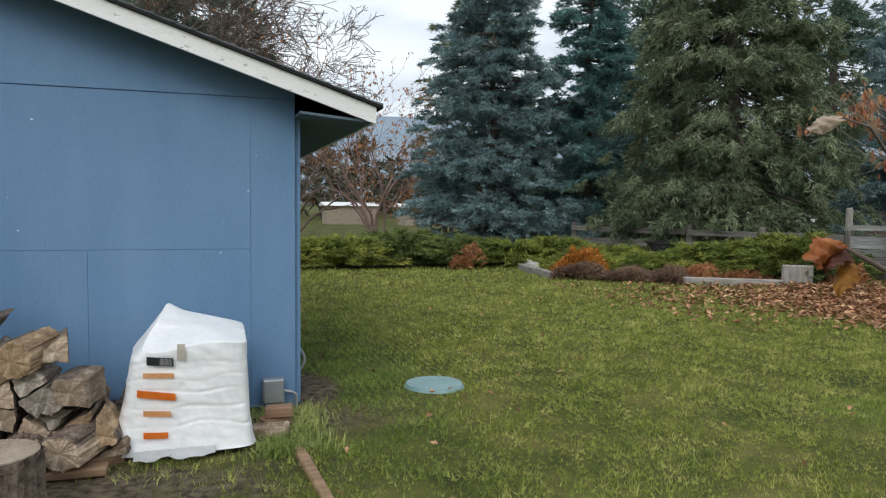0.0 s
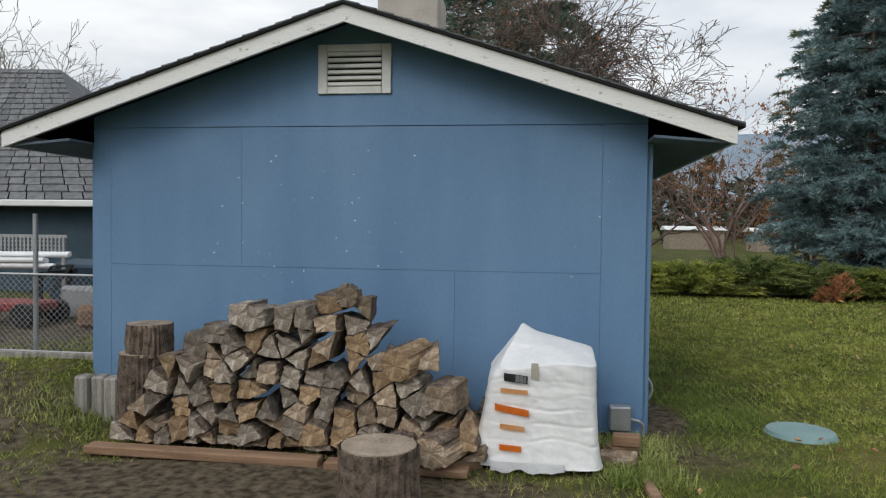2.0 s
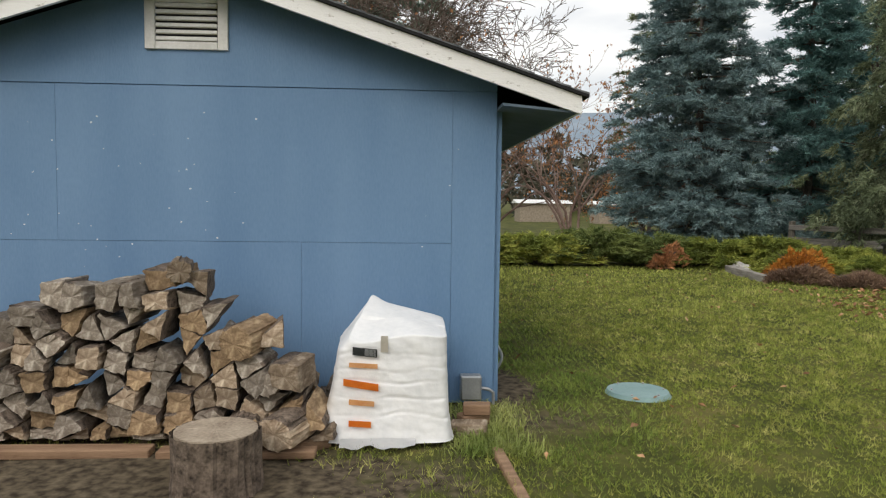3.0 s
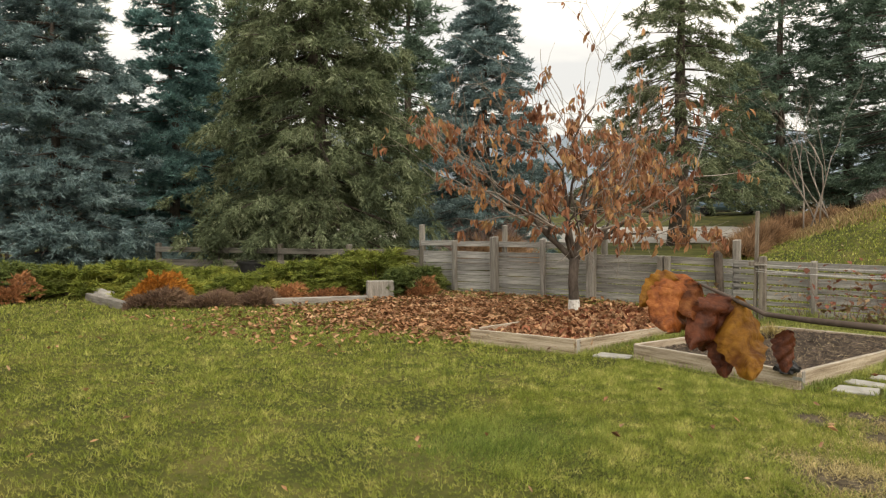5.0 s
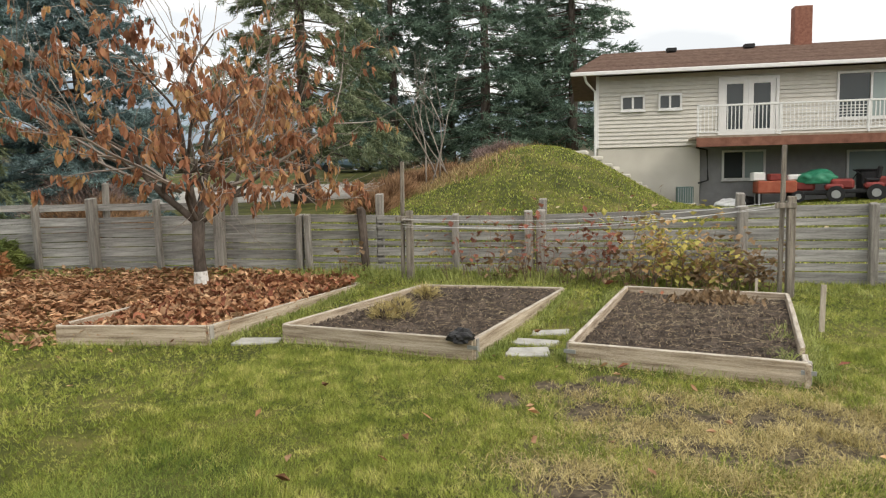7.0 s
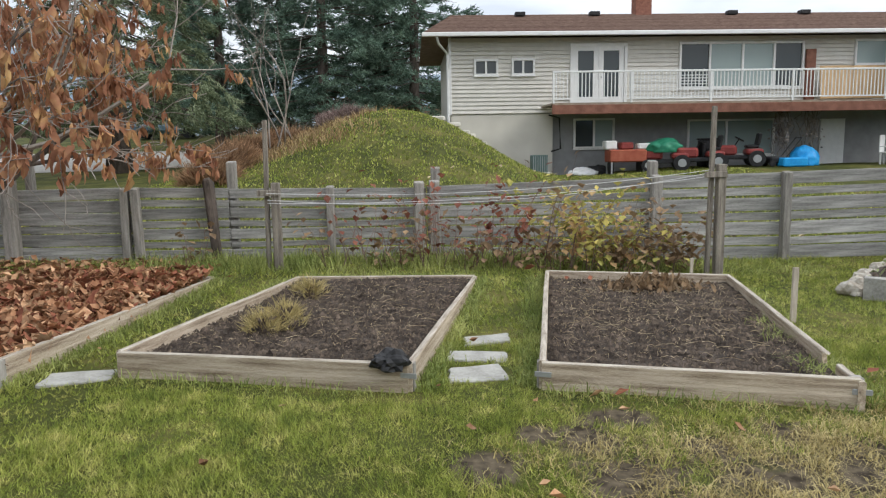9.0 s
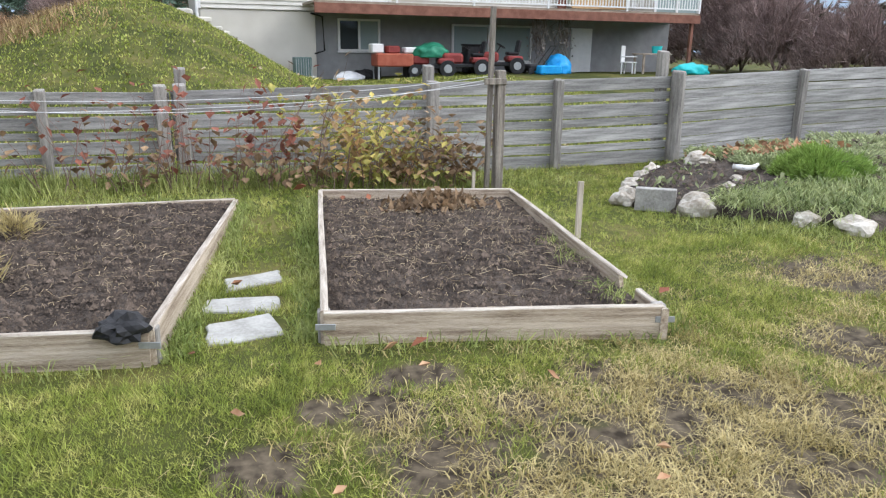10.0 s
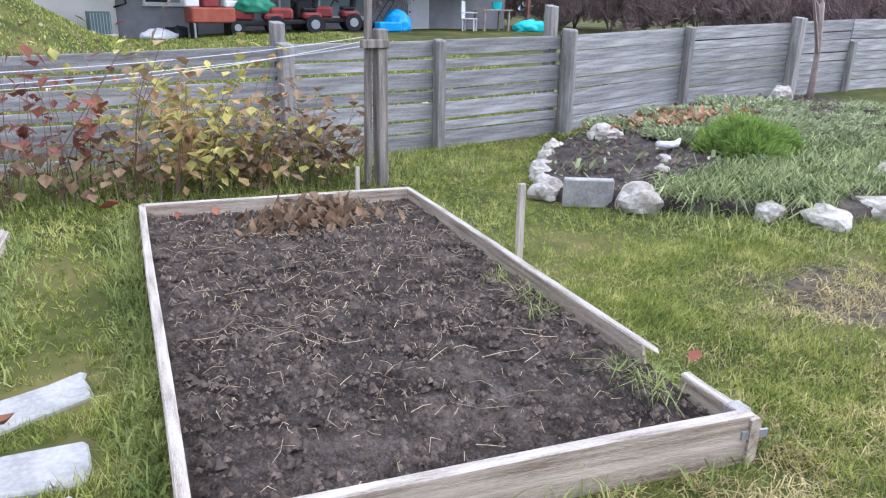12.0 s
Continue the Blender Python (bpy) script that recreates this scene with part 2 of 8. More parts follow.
def ground_sheet():
    inner = np.arange(-12, 34.01, 0.3)
    out = np.array([0.5, 1.2, 2.2, 4, 7, 12, 20, 35, 60, 110, 200, 400, 900, 2500])
    xs = np.concatenate((-12 - out[::-1], inner, 34 + out))
    iny = np.arange(-24, 26.01, 0.3)
    ys = np.concatenate((-24 - out[::-1], iny, 26 + out))
    gx, gy = np.meshgrid(xs, ys)
    z = ground_z(gx, gy)
    v = np.stack((gx, gy, z), -1).reshape(-1, 3)
    nx, ny = len(xs), len(ys)
    i = (np.arange(ny - 1)[:, None] * nx + np.arange(nx - 1)).ravel()
    f = np.stack((i, i + 1, i + 1 + nx, i + nx), -1)
    ob = new("ground", soup("ground", v, f, M["ground"], smooth=True))
    return tagged(ob, "autumn lawn of short green and yellowing grass with bare earth patches", "lawn", kind="structure")


def ground_material():
    m = mat("lawn_ground", (0.035, 0.042, 0.012), (0.15, 0.13, 0.045), 0.9, 0.9, 0.6, 5.0, c=(0.075, 0.082, 0.021), spec=0.1, low=0.36, high=0.66)
    nt = m.node_tree
    n, l = nt.nodes, nt.links
    bsdf = n["Principled BSDF"]
    grass = bsdf.inputs["Base Color"].links[0].from_socket
    co = n["Texture Coordinate"].outputs["Object"]

    def patch(cx, cy, rx, ry, spread):
        """A patch of bare earth with a ragged noise outline."""
        mp = n.new("ShaderNodeMapping")
        mp.vector_type = "TEXTURE"
        mp.inputs["Location"].default_value, mp.inputs["Scale"].default_value = (cx, cy, 0), (rx, ry, 50)
        l.new(co, mp.inputs["Vector"])
        ln = n.new("ShaderNodeVectorMath")
        ln.operation = "LENGTH"
        l.new(mp.outputs["Vector"], ln.inputs[0])
        ns = n.new("ShaderNodeTexNoise")
        ns.inputs["Scale"].default_value, ns.inputs["Detail"].default_value = 3.4, 10
        l.new(co, ns.inputs["Vector"])
        ad = n.new("ShaderNodeMath")
        ad.operation = "MULTIPLY_ADD"
        ad.inputs[1].default_value = spread
        l.new(ns.outputs["Fac"], ad.inputs[0])
        l.new(ln.outputs["Value"], ad.inputs[2])
        mr = n.new("ShaderNodeMapRange")
        mr.interpolation_type = "SMOOTHSTEP"
        mr.inputs["From Min"].default_value, mr.inputs["From Max"].default_value = 0.75 + spread / 2, 1.25 + spread / 2
        mr.inputs["To Min"].default_value, mr.inputs["To Max"].default_value = 1, 0
        l.new(ad.outputs[0], mr.inputs["Value"])
        return mr.outputs[0]

    earth = n.new("ShaderNodeTexNoise")
    earth.inputs["Scale"].default_value, earth.inputs["Detail"].default_value = 14, 8
    l.new(co, earth.inputs["Vector"])
    er = n.new("ShaderNodeValToRGB")
    er.color_ramp.elements[0].position, er.color_ramp.elements[0].color = 0.35, (0.035, 0.027, 0.019, 1)
    er.color_ramp.elements[1].position, er.color_ramp.elements[1].color = 0.7, (0.155, 0.125, 0.085, 1)
    l.new(earth.outputs["Fac"], er.inputs["Fac"])
    col = grass
    for spot in EARTH:
        mx = n.new("ShaderNodeMix")
        mx.data_type = "RGBA"
        l.new(patch(*spot), mx.inputs["Factor"])
        l.new(col, mx.inputs[6])
        l.new(er.outputs["Color"], mx.inputs[7])
        col = mx.outputs[2]
    l.new(col, bsdf.inputs["Base Color"])
    return m


# bare earth: middle x, y, half sizes, raggedness
EARTH = [(7.15, -3.70, 0.22, 0.20, 0.8), (7.45, -4.30, 0.24, 0.20, 0.8), (7.72, -4.53, 0.16, 0.22, 0.8), (6.91, -4.40, 0.30, 0.28, 1.2), (7.55, -4.02, 0.14, 0.12, 0.8), (7.42, -5.42, 0.24, 0.3, 1.0), (7.26, -4.90, 0.22, 0.2, 1.0), (7.2, -5.62, 0.3, 0.35, 1.2), (6.76, -5.48, 0.34, 0.40, 1.4), (7.06, -6.05, 0.26, 0.30, 1.2), (6.72, -6.25, 0.30, 0.30, 1.2), (7.3, -6.95, 0.40, 0.35, 1.6), (6.4, -4.9, 0.3, 0.4, 1.6), (-2.6, -1.7, 2.3, 0.7, 1.2), (-1.9, -0.5, 2.6, 0.6, 0.4), (6.7, -5.4, 0.7, 1.2, 3.4), (5.7, -4.3, 0.4, 0.4, 3.0), (8.3, -8.0, 0.6, 0.7, 3.2), (0.15, 0.5, 0.3, 0.7, 1.0), (-6.3, -1.4, 1.9, 1.5, 1.6), (-7.4, 2.6, 2.6, 2.3, 0.4), (-4.2, -2.4, 1.3, 0.6, 1.6), (5.6, -6.3, 0.5, 0.6, 3.2)]
M["ground"] = ground_material()
ground_sheet()

# ---- shed with the blue gable wall ----
SHED_W, SHED_L, SEAM = 4.88, 6.0, 2.546
RIDGE_X = -2.45


def shed():
    top = thing("shed", (0, 0, 0), "blue plywood garden shed with white trim and shingled roof", "shed")
    slope = (3.47 - 2.47) / 3.05
    under = lambda x: 3.44 - slope * abs(x - RIDGE_X)
    # gable wall, in plywood sheets with thin seams between them
    sheets = [("lower", -4.711, -1.567, 0.0, 1.3185), ("lower", -1.566, -0.358, 0.0, 1.3185), ("upper", -4.711, -3.468, 1.321, SEAM - 0.004), ("upper", -3.467, -0.358, 1.321, SEAM - 0.004)]
    bm = bmesh.new()
    prism(bm, [(-SHED_W + 0.01, 0.02, 0), (-0.01, 0.02, 0), (-0.01, 0.02, under(0)), (RIDGE_X, 0.02, under(RIDGE_X)), (-SHED_W + 0.01, 0.02, under(-SHED_W))], (0, 1, 0), 0.1)
    part("wall", bm, M["blue"], top)
    for _, x0, x1, z0, z1 in sheets:
        bm = bmesh.new()
        box(bm, ((x0 + x1) / 2, 0.01, (z0 + z1) / 2), (x1 - x0 - 0.001, 0.02, z1 - z0), bevel=0.001)
        part("panel", bm, M["blue"], top)
    bm = bmesh.new()
    prism(bm, [(-SHED_W, 0, SEAM + 0.004), (0, 0, SEAM + 0.004 - 0.12), (0, 0, under(0) - 0.02), (RIDGE_X, 0, under(RIDGE_X)), (-SHED_W, 0, under(-SHED_W))][2:] + [(-SHED_W, 0, SEAM + 0.004), (0, 0, SEAM + 0.004)][0:2], (0, 1, 0), 0.02)
    part("panel", bm, M["blue"], top)
    for x0, x1 in ((-SHED_W, -4.712), (-0.357, 0.0)):
        bm = bmesh.new()
        box(bm, ((x0 + x1) / 2, 0.009, SEAM / 2), (x1 - x0 - 0.001, 0.018, SEAM - 0.006), bevel=0.001)
        part("corner_board", bm, M["blue"], top)
    bm = bmesh.new()
    box(bm, (0.0, 3.0, 1.2), (0.1, 5.9, 2.44), bevel=0.003)
    part("wall", bm, M["blue"], top)
    bm = bmesh.new()
    box(bm, (-SHED_W, 3.0, 1.2), (0.1, 5.9, 2.44), bevel=0.003)
    part("wall", bm, M["blue"], top)
    bm = bmesh.new()
    box(bm, (-SHED_W / 2, 5.95, 1.3), (SHED_W, 0.1, 2.6))
    part("wall", bm, M["blue"], top)
    # white rake boards, soffits, eave boards
    for sgn in (-1, 1):
        xe = RIDGE_X + sgn * 3.05
        a, b = Vector((RIDGE_X, -0.37, 3.47)), Vector((xe, -0.37, 2.47))
        bm = bmesh.new()
        prism(bm, [a, b, b + Vector((0, 0, -0.135)), a + Vector((0, 0, -0.135))], (0, 1, 0), 0.035)
        part("rake_board", bm, M["white_worn"], top, "white painted board with flaking ends")
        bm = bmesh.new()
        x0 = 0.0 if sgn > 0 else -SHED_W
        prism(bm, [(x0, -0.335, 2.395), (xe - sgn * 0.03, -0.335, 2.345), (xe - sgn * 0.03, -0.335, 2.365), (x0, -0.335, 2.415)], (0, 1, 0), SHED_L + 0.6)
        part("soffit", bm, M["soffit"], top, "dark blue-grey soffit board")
        bm = bmesh.new()
        box(bm, (xe - sgn * 0.012, SHED_L / 2, 2.405), (0.025, SHED_L + 0.64, 0.125), bevel=0.003)
        part("eave_board", bm, M["white_worn"], top)
        bm = bmesh.new()
        u = Vector((0, 0, 0.022))
        a2, b2 = Vector((RIDGE_X, -0.40, 3.474)), Vector((xe + sgn * 0.05, -0.40, 2.458))
        prism(bm, [a2, b2, b2 + u, a2 + u], (0, 1, 0), SHED_L + 0.8)
        part("roof_sheathing", bm, M["dark"], top, "dark roof edge")
        # overlapping shingle courses
        bm = bmesh.new()
        n = 22
        for i in range(n):
            p0, p1 = b2.lerp(a2, i / n), b2.lerp(a2, min(1, (i + 1.25) / n))
            k = Vector((0, 0, 0.022))
            t0 = Vector((0, 0, 0.017))
            yo = random.uniform(-0.012, 0.01)
            prism(bm, [p0 + k, p1 + k, p1 + k * 1.02 + Vector((0, 0, 0.004)), p0 + k + t0], (0, 1, 0), SHED_L + 0.8 + yo)
        part("shingles", bm, M["shingle"], top, "dark grey asphalt shingles")
    # flaked paint chips
    rng = random.Random(12)
    for k in range(44):
        x, z = rng.choice((rng.uniform(-4.6, -0.2), rng.gauss(-3.4, 0.3), rng.gauss(-2.7, 0.4))), rng.uniform(0.9, 2.4)
        bm = bmesh.new()
        r = rng.uniform(0.003, 0.009)
        prism(bm, [(x + r * math.cos(a) * rng.uniform(0.4, 1.6), -0.0015, z + r * math.sin(a) * rng.uniform(0.4, 1.2)) for a in (0.2, 1.5, 2.6, 3.9, 5.2)], (0, 1, 0), 0.004)
        part("paint_chip", bm, M["white"], top)
    # louvred vent
    v = bmesh.new()
    cx, cz, w, h = -2.45, 3.03, 0.64, 0.42
    for dx, sx, dz, sz in ((-w / 2 + 0.04, 0.08, 0, h), (w / 2 - 0.04, 0.08, 0, h)):
        box(v, (cx + dx, -0.013, cz + dz), (sx, 0.026, sz), bevel=0.004)
    for dz in (-h / 2 + 0.03, h / 2 - 0.03):
        box(v, (cx, -0.014, cz + dz), (w - 0.164, 0.024, 0.06), bevel=0.004)
    vent = part("vent_frame", v, M["white"], top, "white louvred gable vent")
    # solid black panel, its colour gives the shade between the slats
    bm = bmesh.new()
    box(bm, (cx, 0.0, cz), (w - 0.17, 0.012, h - 0.13))
    part("vent_shade_panel", bm, M["dark"], vent, "black panel, its colour the shade behind the slats")
    for i in range(6):
        bm = bmesh.new()
        box(bm, (cx, -0.016, cz - 0.128 + i * 0.0512), (w - 0.17, 0.022, 0.031), rx=-18, bevel=0.003)
        part("slat", bm, M["white"], vent)
    # chimney on the far slope of the roof
    bm = bmesh.new()
    box(bm, (-2.5, 2.9, 4.0), (0.74, 0.7, 1.1), bevel=0.012)
    ch = part("chimney", bm, M["sheet_metal"], top, "tan sheet-metal chimney chase")
    bm = bmesh.new()
    box(bm, (-2.47, 2.9, 3.78), (0.80, 0.78, 0.52), bevel=0.01)
    part("flashing", bm, M["white"], ch, "white metal flashing at the roof")
    # grey electric box, conduit and hose at the corner
    bm = bmesh.new()
    box(bm, (-0.19, -0.075, 0.155), (0.17, 0.11, 0.2), bevel=0.01)
    ebox = part("junction_box", bm, M["metal"], top, "grey metal electrical box")
    bm = bmesh.new()
    box(bm, (-0.19, -0.134, 0.155), (0.15, 0.008, 0.18), bevel=0.003)
    part("cover", bm, M["metal"], ebox)
    bm = bmesh.new()
    tube(bm, [(-0.10, -0.06, 0.14), (-0.04, -0.06, 0.13), (0.0, -0.05, 0.10), (0.005, -0.05, -0.02)], [0.014] * 4, 8)
    part("conduit", bm, M["metal"], ebox)
    bm = bmesh.new()
    box(bm, (0.062, 1.5, 0.75), (0.03, 0.09, 1.35), bevel=0.004)
    part("door_trim", bm, M["orange_wood"], top, "orange stained door trim")
    return top


M["white_worn"] = mat("flaking_white_paint", (0.30, 0.27, 0.23), (0.82, 0.815, 0.80), 9.0, 0.6, 0.4, 30, stretch=(1, 1, 2.2), low=0.30, high=0.40)
M["soffit"] = mat("soffit_blue_grey", (0.08, 0.12, 0.16), (0.12, 0.16, 0.21), 5, 0.8, 0.2, 60)
M["sheet_metal"] = mat("tan_sheet_metal", (0.36, 0.32, 0.27), (0.50, 0.46, 0.41), 3, 0.6, 0.1, 40)
M["orange_wood"] = mat("orange_stained_wood", (0.42, 0.17, 0.03), (0.60, 0.27, 0.06), 8, 0.6, 0.2, 50)
shed()


# ---- fences ----
def fence_run(a, b, posts, boards, label, wood="fence", post_wood="post"):
    """Horizontal board fence from a to b; posts: distances along it with height and lean; boards: (from, to, z of its middle at each end, height)."""
    a, b = Vector(a), Vector(b)
    d = (b - a).normalized()
    ang = math.degrees(math.atan2(d.y, d.x))
    top = thing("wooden_fence", (a.x, a.y, 0), label, "fence", rz=ang - 90)
    for s0, s1, z0, z1, h in boards:
        bm = bmesh.new()
        L = s1 - s0
        box(bm, (0, 0, 0), (0.032, L - 0.012, h), bevel=0.004)
        for vert in bm.verts:
            vert.co.z += 0.006 * math.sin(vert.co.y * 3 + s0 * 7 + z0 * 11)
        ob = part("board", bm, M[wood], top)
        ob.matrix_basis = pose(random.uniform(-0.008, 0.008), (s0 + s1) / 2, (z0 + z1) / 2, math.degrees(math.atan2(z1 - z0, L)), 0, 0)
    for s, zb, zt, wide, off in posts:
        bm = bmesh.new()
        if wide > 0.18:
            tube(bm, [(0, 0, zb), (0, 0, zt - 0.02), (0, 0, zt)], [wide * 0.52, wide * 0.5, wide * 0.45], 14)
        else:
            box(bm, (0, 0, (zb + zt) / 2), (wide, wide, zt - zb), bevel=0.008)
        for vert in bm.verts:
            if vert.co.z > zt - 0.1:
                vert.co.z += 0.02 * (vert.co.x / wide)
        ob = part("post", bm, M[post_wood], top)
        ob.matrix_basis = pose(off, s, 0, random.uniform(-1.2, 1.2), random.uniform(-1, 1), random.uniform(-6, 6))
    return top


def fence_top(y):
    """The line of the fence's top along the plan."""
    return float(np.interp(y, (-19, -17.2, -14, -11.4, -9.3, -7.7, -5.4, -3.1, -0.2, 1.25, 6.6), (1.52, 1.49, 1.39, 1.29, 1.22, 1.20, 1.17, 1.08, 1.15, 1.15, 1.12)))


def fences():
    edges = [-19.5, -17.26, -15.4, -12.69, -10.35, -8.42, -6.6, -3.55, -2.28, -0.95, 0.31, 1.85, 3.0, 4.28, 5.46, 6.6]
    boards, posts = [], []
    for y0, y1 in zip(edges, edges[1:]):
        zb0, zb1 = gz(FENCE_X, y0) - 0.02, gz(FENCE_X, y1) - 0.02
        h0, h1 = fence_top(y0) - zb0, fence_top(y1) - zb1
        share = [0.17, 0.11, 0.17, 0.11, 0.17, 0.11, 0.16]
        random.shuffle(share) if y0 > 0 else None
        wide = 0.030 if -10.6 < y0 < -0.5 else 0.013
        f0 = 0.0
        for q in share:
            f1 = f0 + q
            gap = wide * random.uniform(0.7, 1.2)
            zm0, zm1 = zb0 + h0 * (f0 + f1) / 2, zb1 + h1 * (f0 + f1) / 2
            boards.append((y0 + 20, y1 + 20, zm0 + random.uniform(-0.006, 0.006), zm1 + random.uniform(-0.006, 0.006), (h0 + h1) / 2 * q - gap))
            f0 = f1
    for y0, y1 in zip(edges[11:], edges[12:]):
        boards.append((y0 + 20, y1 + 20, 1.31, 1.30, 0.12))
    stand = ((-19.4, 1.6, 0.14), (-17.26, 1.12, 0.10), (-15.4, 1.50, 0.17), (-12.69, 1.35, 0.11), (-10.35, 1.32, 0.20), (-8.42, 1.21, 0.11), (-6.62, 1.19, 0.13), (-3.46, 1.16, 0.13), (-3.66, 1.17, 0.13), (-2.28, 1.12, 0.10), (0.22, 1.14, 0.10), (0.40, 1.14, 0.10), (1.84, 1.48, 0.16), (3.0, 1.43, 0.10), (4.28, 1.47, 0.15), (5.46, 1.37, 0.10))
    behind = ((-10.18, 1.59, 0.13), (-6.60, 1.38, 0.12), (-3.66, 1.34, 0.12), (-0.98, 1.46, 0.12), (1.61, 1.72, 0.10), (4.12, 1.73, 0.09), (6.6, 1.75, 0.11))
    for row, off in ((stand, -0.075), (behind, 0.085)):
        for y, top, w in row:
            posts.append((y + 20, gz(FENCE_X, y) - 0.1, top, w, off if w > 0.11 else off * 0.85))
    fence_run((FENCE_X, -20, 0), (FENCE_X, 6.6, 0), posts, boards, "long weathered grey horizontal board fence with uneven posts")
    a, b = (13.25, 6.5, 0), (10.4, 14.2, 0)
    boards = [(0.1 + i * 2.05, 2.1 + i * 2.05, z, z, h) for i in range(4) for z, h in ((0.22, 0.2), (0.46, 0.2), (0.70, 0.2), (1.06, 0.15))]
    posts = [(i * 2.05 + 0.03, -0.1, 1.24, 0.13, 0.09) for i in range(5)]
    fence_run(a, b, posts, boards, "weathered rail fence behind the juniper bank, tree shade in its dark colour", "fence_shaded", "post_shaded")


# ---- raised beds ----
def plank(name, a, b, top, high, thick, parent, material=None, ragged=0.0):
    """A plank on edge from a to b, its outer face on the line."""
    a, b = Vector((*a, 0)), Vector((*b, 0))
    L = (b - a).length
    bm = bmesh.new()
    n = 10
    rings = []
    for i in range(n + 1):
        x = L * i / n
        w = 0.0035 * math.sin(i * 0.6 + a.x * 5)
        rings.append([bm.verts.new((x, -thick / 2 + w + dy * thick, z)) for dy, z in ((0, -high), (1, -high), (1, -0.006), (0.85, 0), (0.15, 0), (0, -0.006))])
    for r0, r1 in zip(rings, rings[1:]):
        for k in range(6):
            bm.faces.new((r0[k], r1[k], r1[(k + 1) % 6], r0[(k + 1) % 6])).material_index = 1 if k in (2, 3, 4) else 0
    for k, vert in enumerate(rings[-1]):
        vert.co.x += ragged * (0.9, -0.2, -1.1, 0.3, 1.0, -0.6)[k]
    bm.faces.new(rings[0])
    bm.faces.new(rings[-1][::-1])
    bmesh.ops.recalc_face_normals(bm, faces=bm.faces)
    ob = part(name, bm, material or (M["bedboard"], M["bedboard_top"]), parent)
    d = b - a
    mid = a
    ob.matrix_world = pose(mid.x, mid.y, top, 0, 0, math.degrees(math.atan2(d.y, d.x)))
    return ob


def soil_patch(name, corners, base, amp, parent, label):
    """A heap of earth filling a four-cornered bed."""
    n = 170
    c = [Vector((*p, 0)) for p in corners]
    v = np.zeros((n + 1, n + 1, 3), np.float32)
    for i in range(n + 1):
        for j in range(n + 1):
            u, w = i / n, j / n
            p = c[0].lerp(c[1], u).lerp(c[3].lerp(c[2], u), w)
            h = noise.fractal(Vector((p.x * 2.2, p.y * 2.2, 3)), 0.8, 2.1, 6) * amp + max(0, noise.noise(Vector((p.x * 19, p.y * 19, 1)))) * 0.014 + max(0, noise.noise(Vector((p.x * 42, p.y * 42, 5)))) * 0.016
            v[i, j] = (p.x, p.y, max(base, gz(p.x, p.y) + 0.035) + h)
    i = (np.arange(n)[:, None] * (n + 1) + np.arange(n)).ravel()
    f = np.stack((i, i + n + 1, i + n + 2, i + 1), -1)
    ob = new(name, soup(name, v.reshape(-1, 3), f, M["soil"]))
    ob.parent = parent
    return tagged(ob, label)


def raised_bed(corners, label, soil=0.10, broken=False, fill=True):
    fl, fr, br, bl = [Vector((*p, 0)) for p in corners]
    mid = (fl + fr + br + bl) / 4
    top = thing("raised_bed", (0, 0, 0), label, "raised bed", group="raised garden beds")
    T = 0.045
    plank("board", fl, fr, 0.2, 0.27, T, top)
    plank("board", fl, bl, 0.205, 0.27, T, top)
    plank("board", bl, br, 0.205, 0.27, T, top)
    if broken:
        d = (fr - br)
        plank("board", br, br + d * 0.845, 0.2, 0.22, T, top, ragged=0.07)
        plank("board", br + d * 0.905, fr + d * 0.01, 0.185, 0.24, T, top)
    else:
        plank("board", br, fr, 0.195, 0.27, T, top)
    if fill:
        k = 0.015
        soil_patch("soil", [p.lerp(mid, k)[:2] for p in (fl, fr, br, bl)], soil, 0.02, top, "dark crumbly garden soil")
    for p, q in ((fl, bl), (fr, br)):
        bm = bmesh.new()
        w = p.lerp(q, 0.016)
        box(bm, (w.x, w.y, 0.06), (0.07, 0.07, 0.26), rz=-12, bevel=0.006)
        part("corner_post", bm, M["post"], top)
    return top


BED1 = ((8.50, 1.20), (8.65, -0.45), (11.8, -1.10), (11.9, 0.9))
BED2 = ((8.80, -1.25), (8.33, -3.31), (11.51, -4.03), (11.67, -2.07))
BED3 = ((8.28, -4.19), (7.77, -6.01), (11.19, -6.74), (11.70, -4.87))


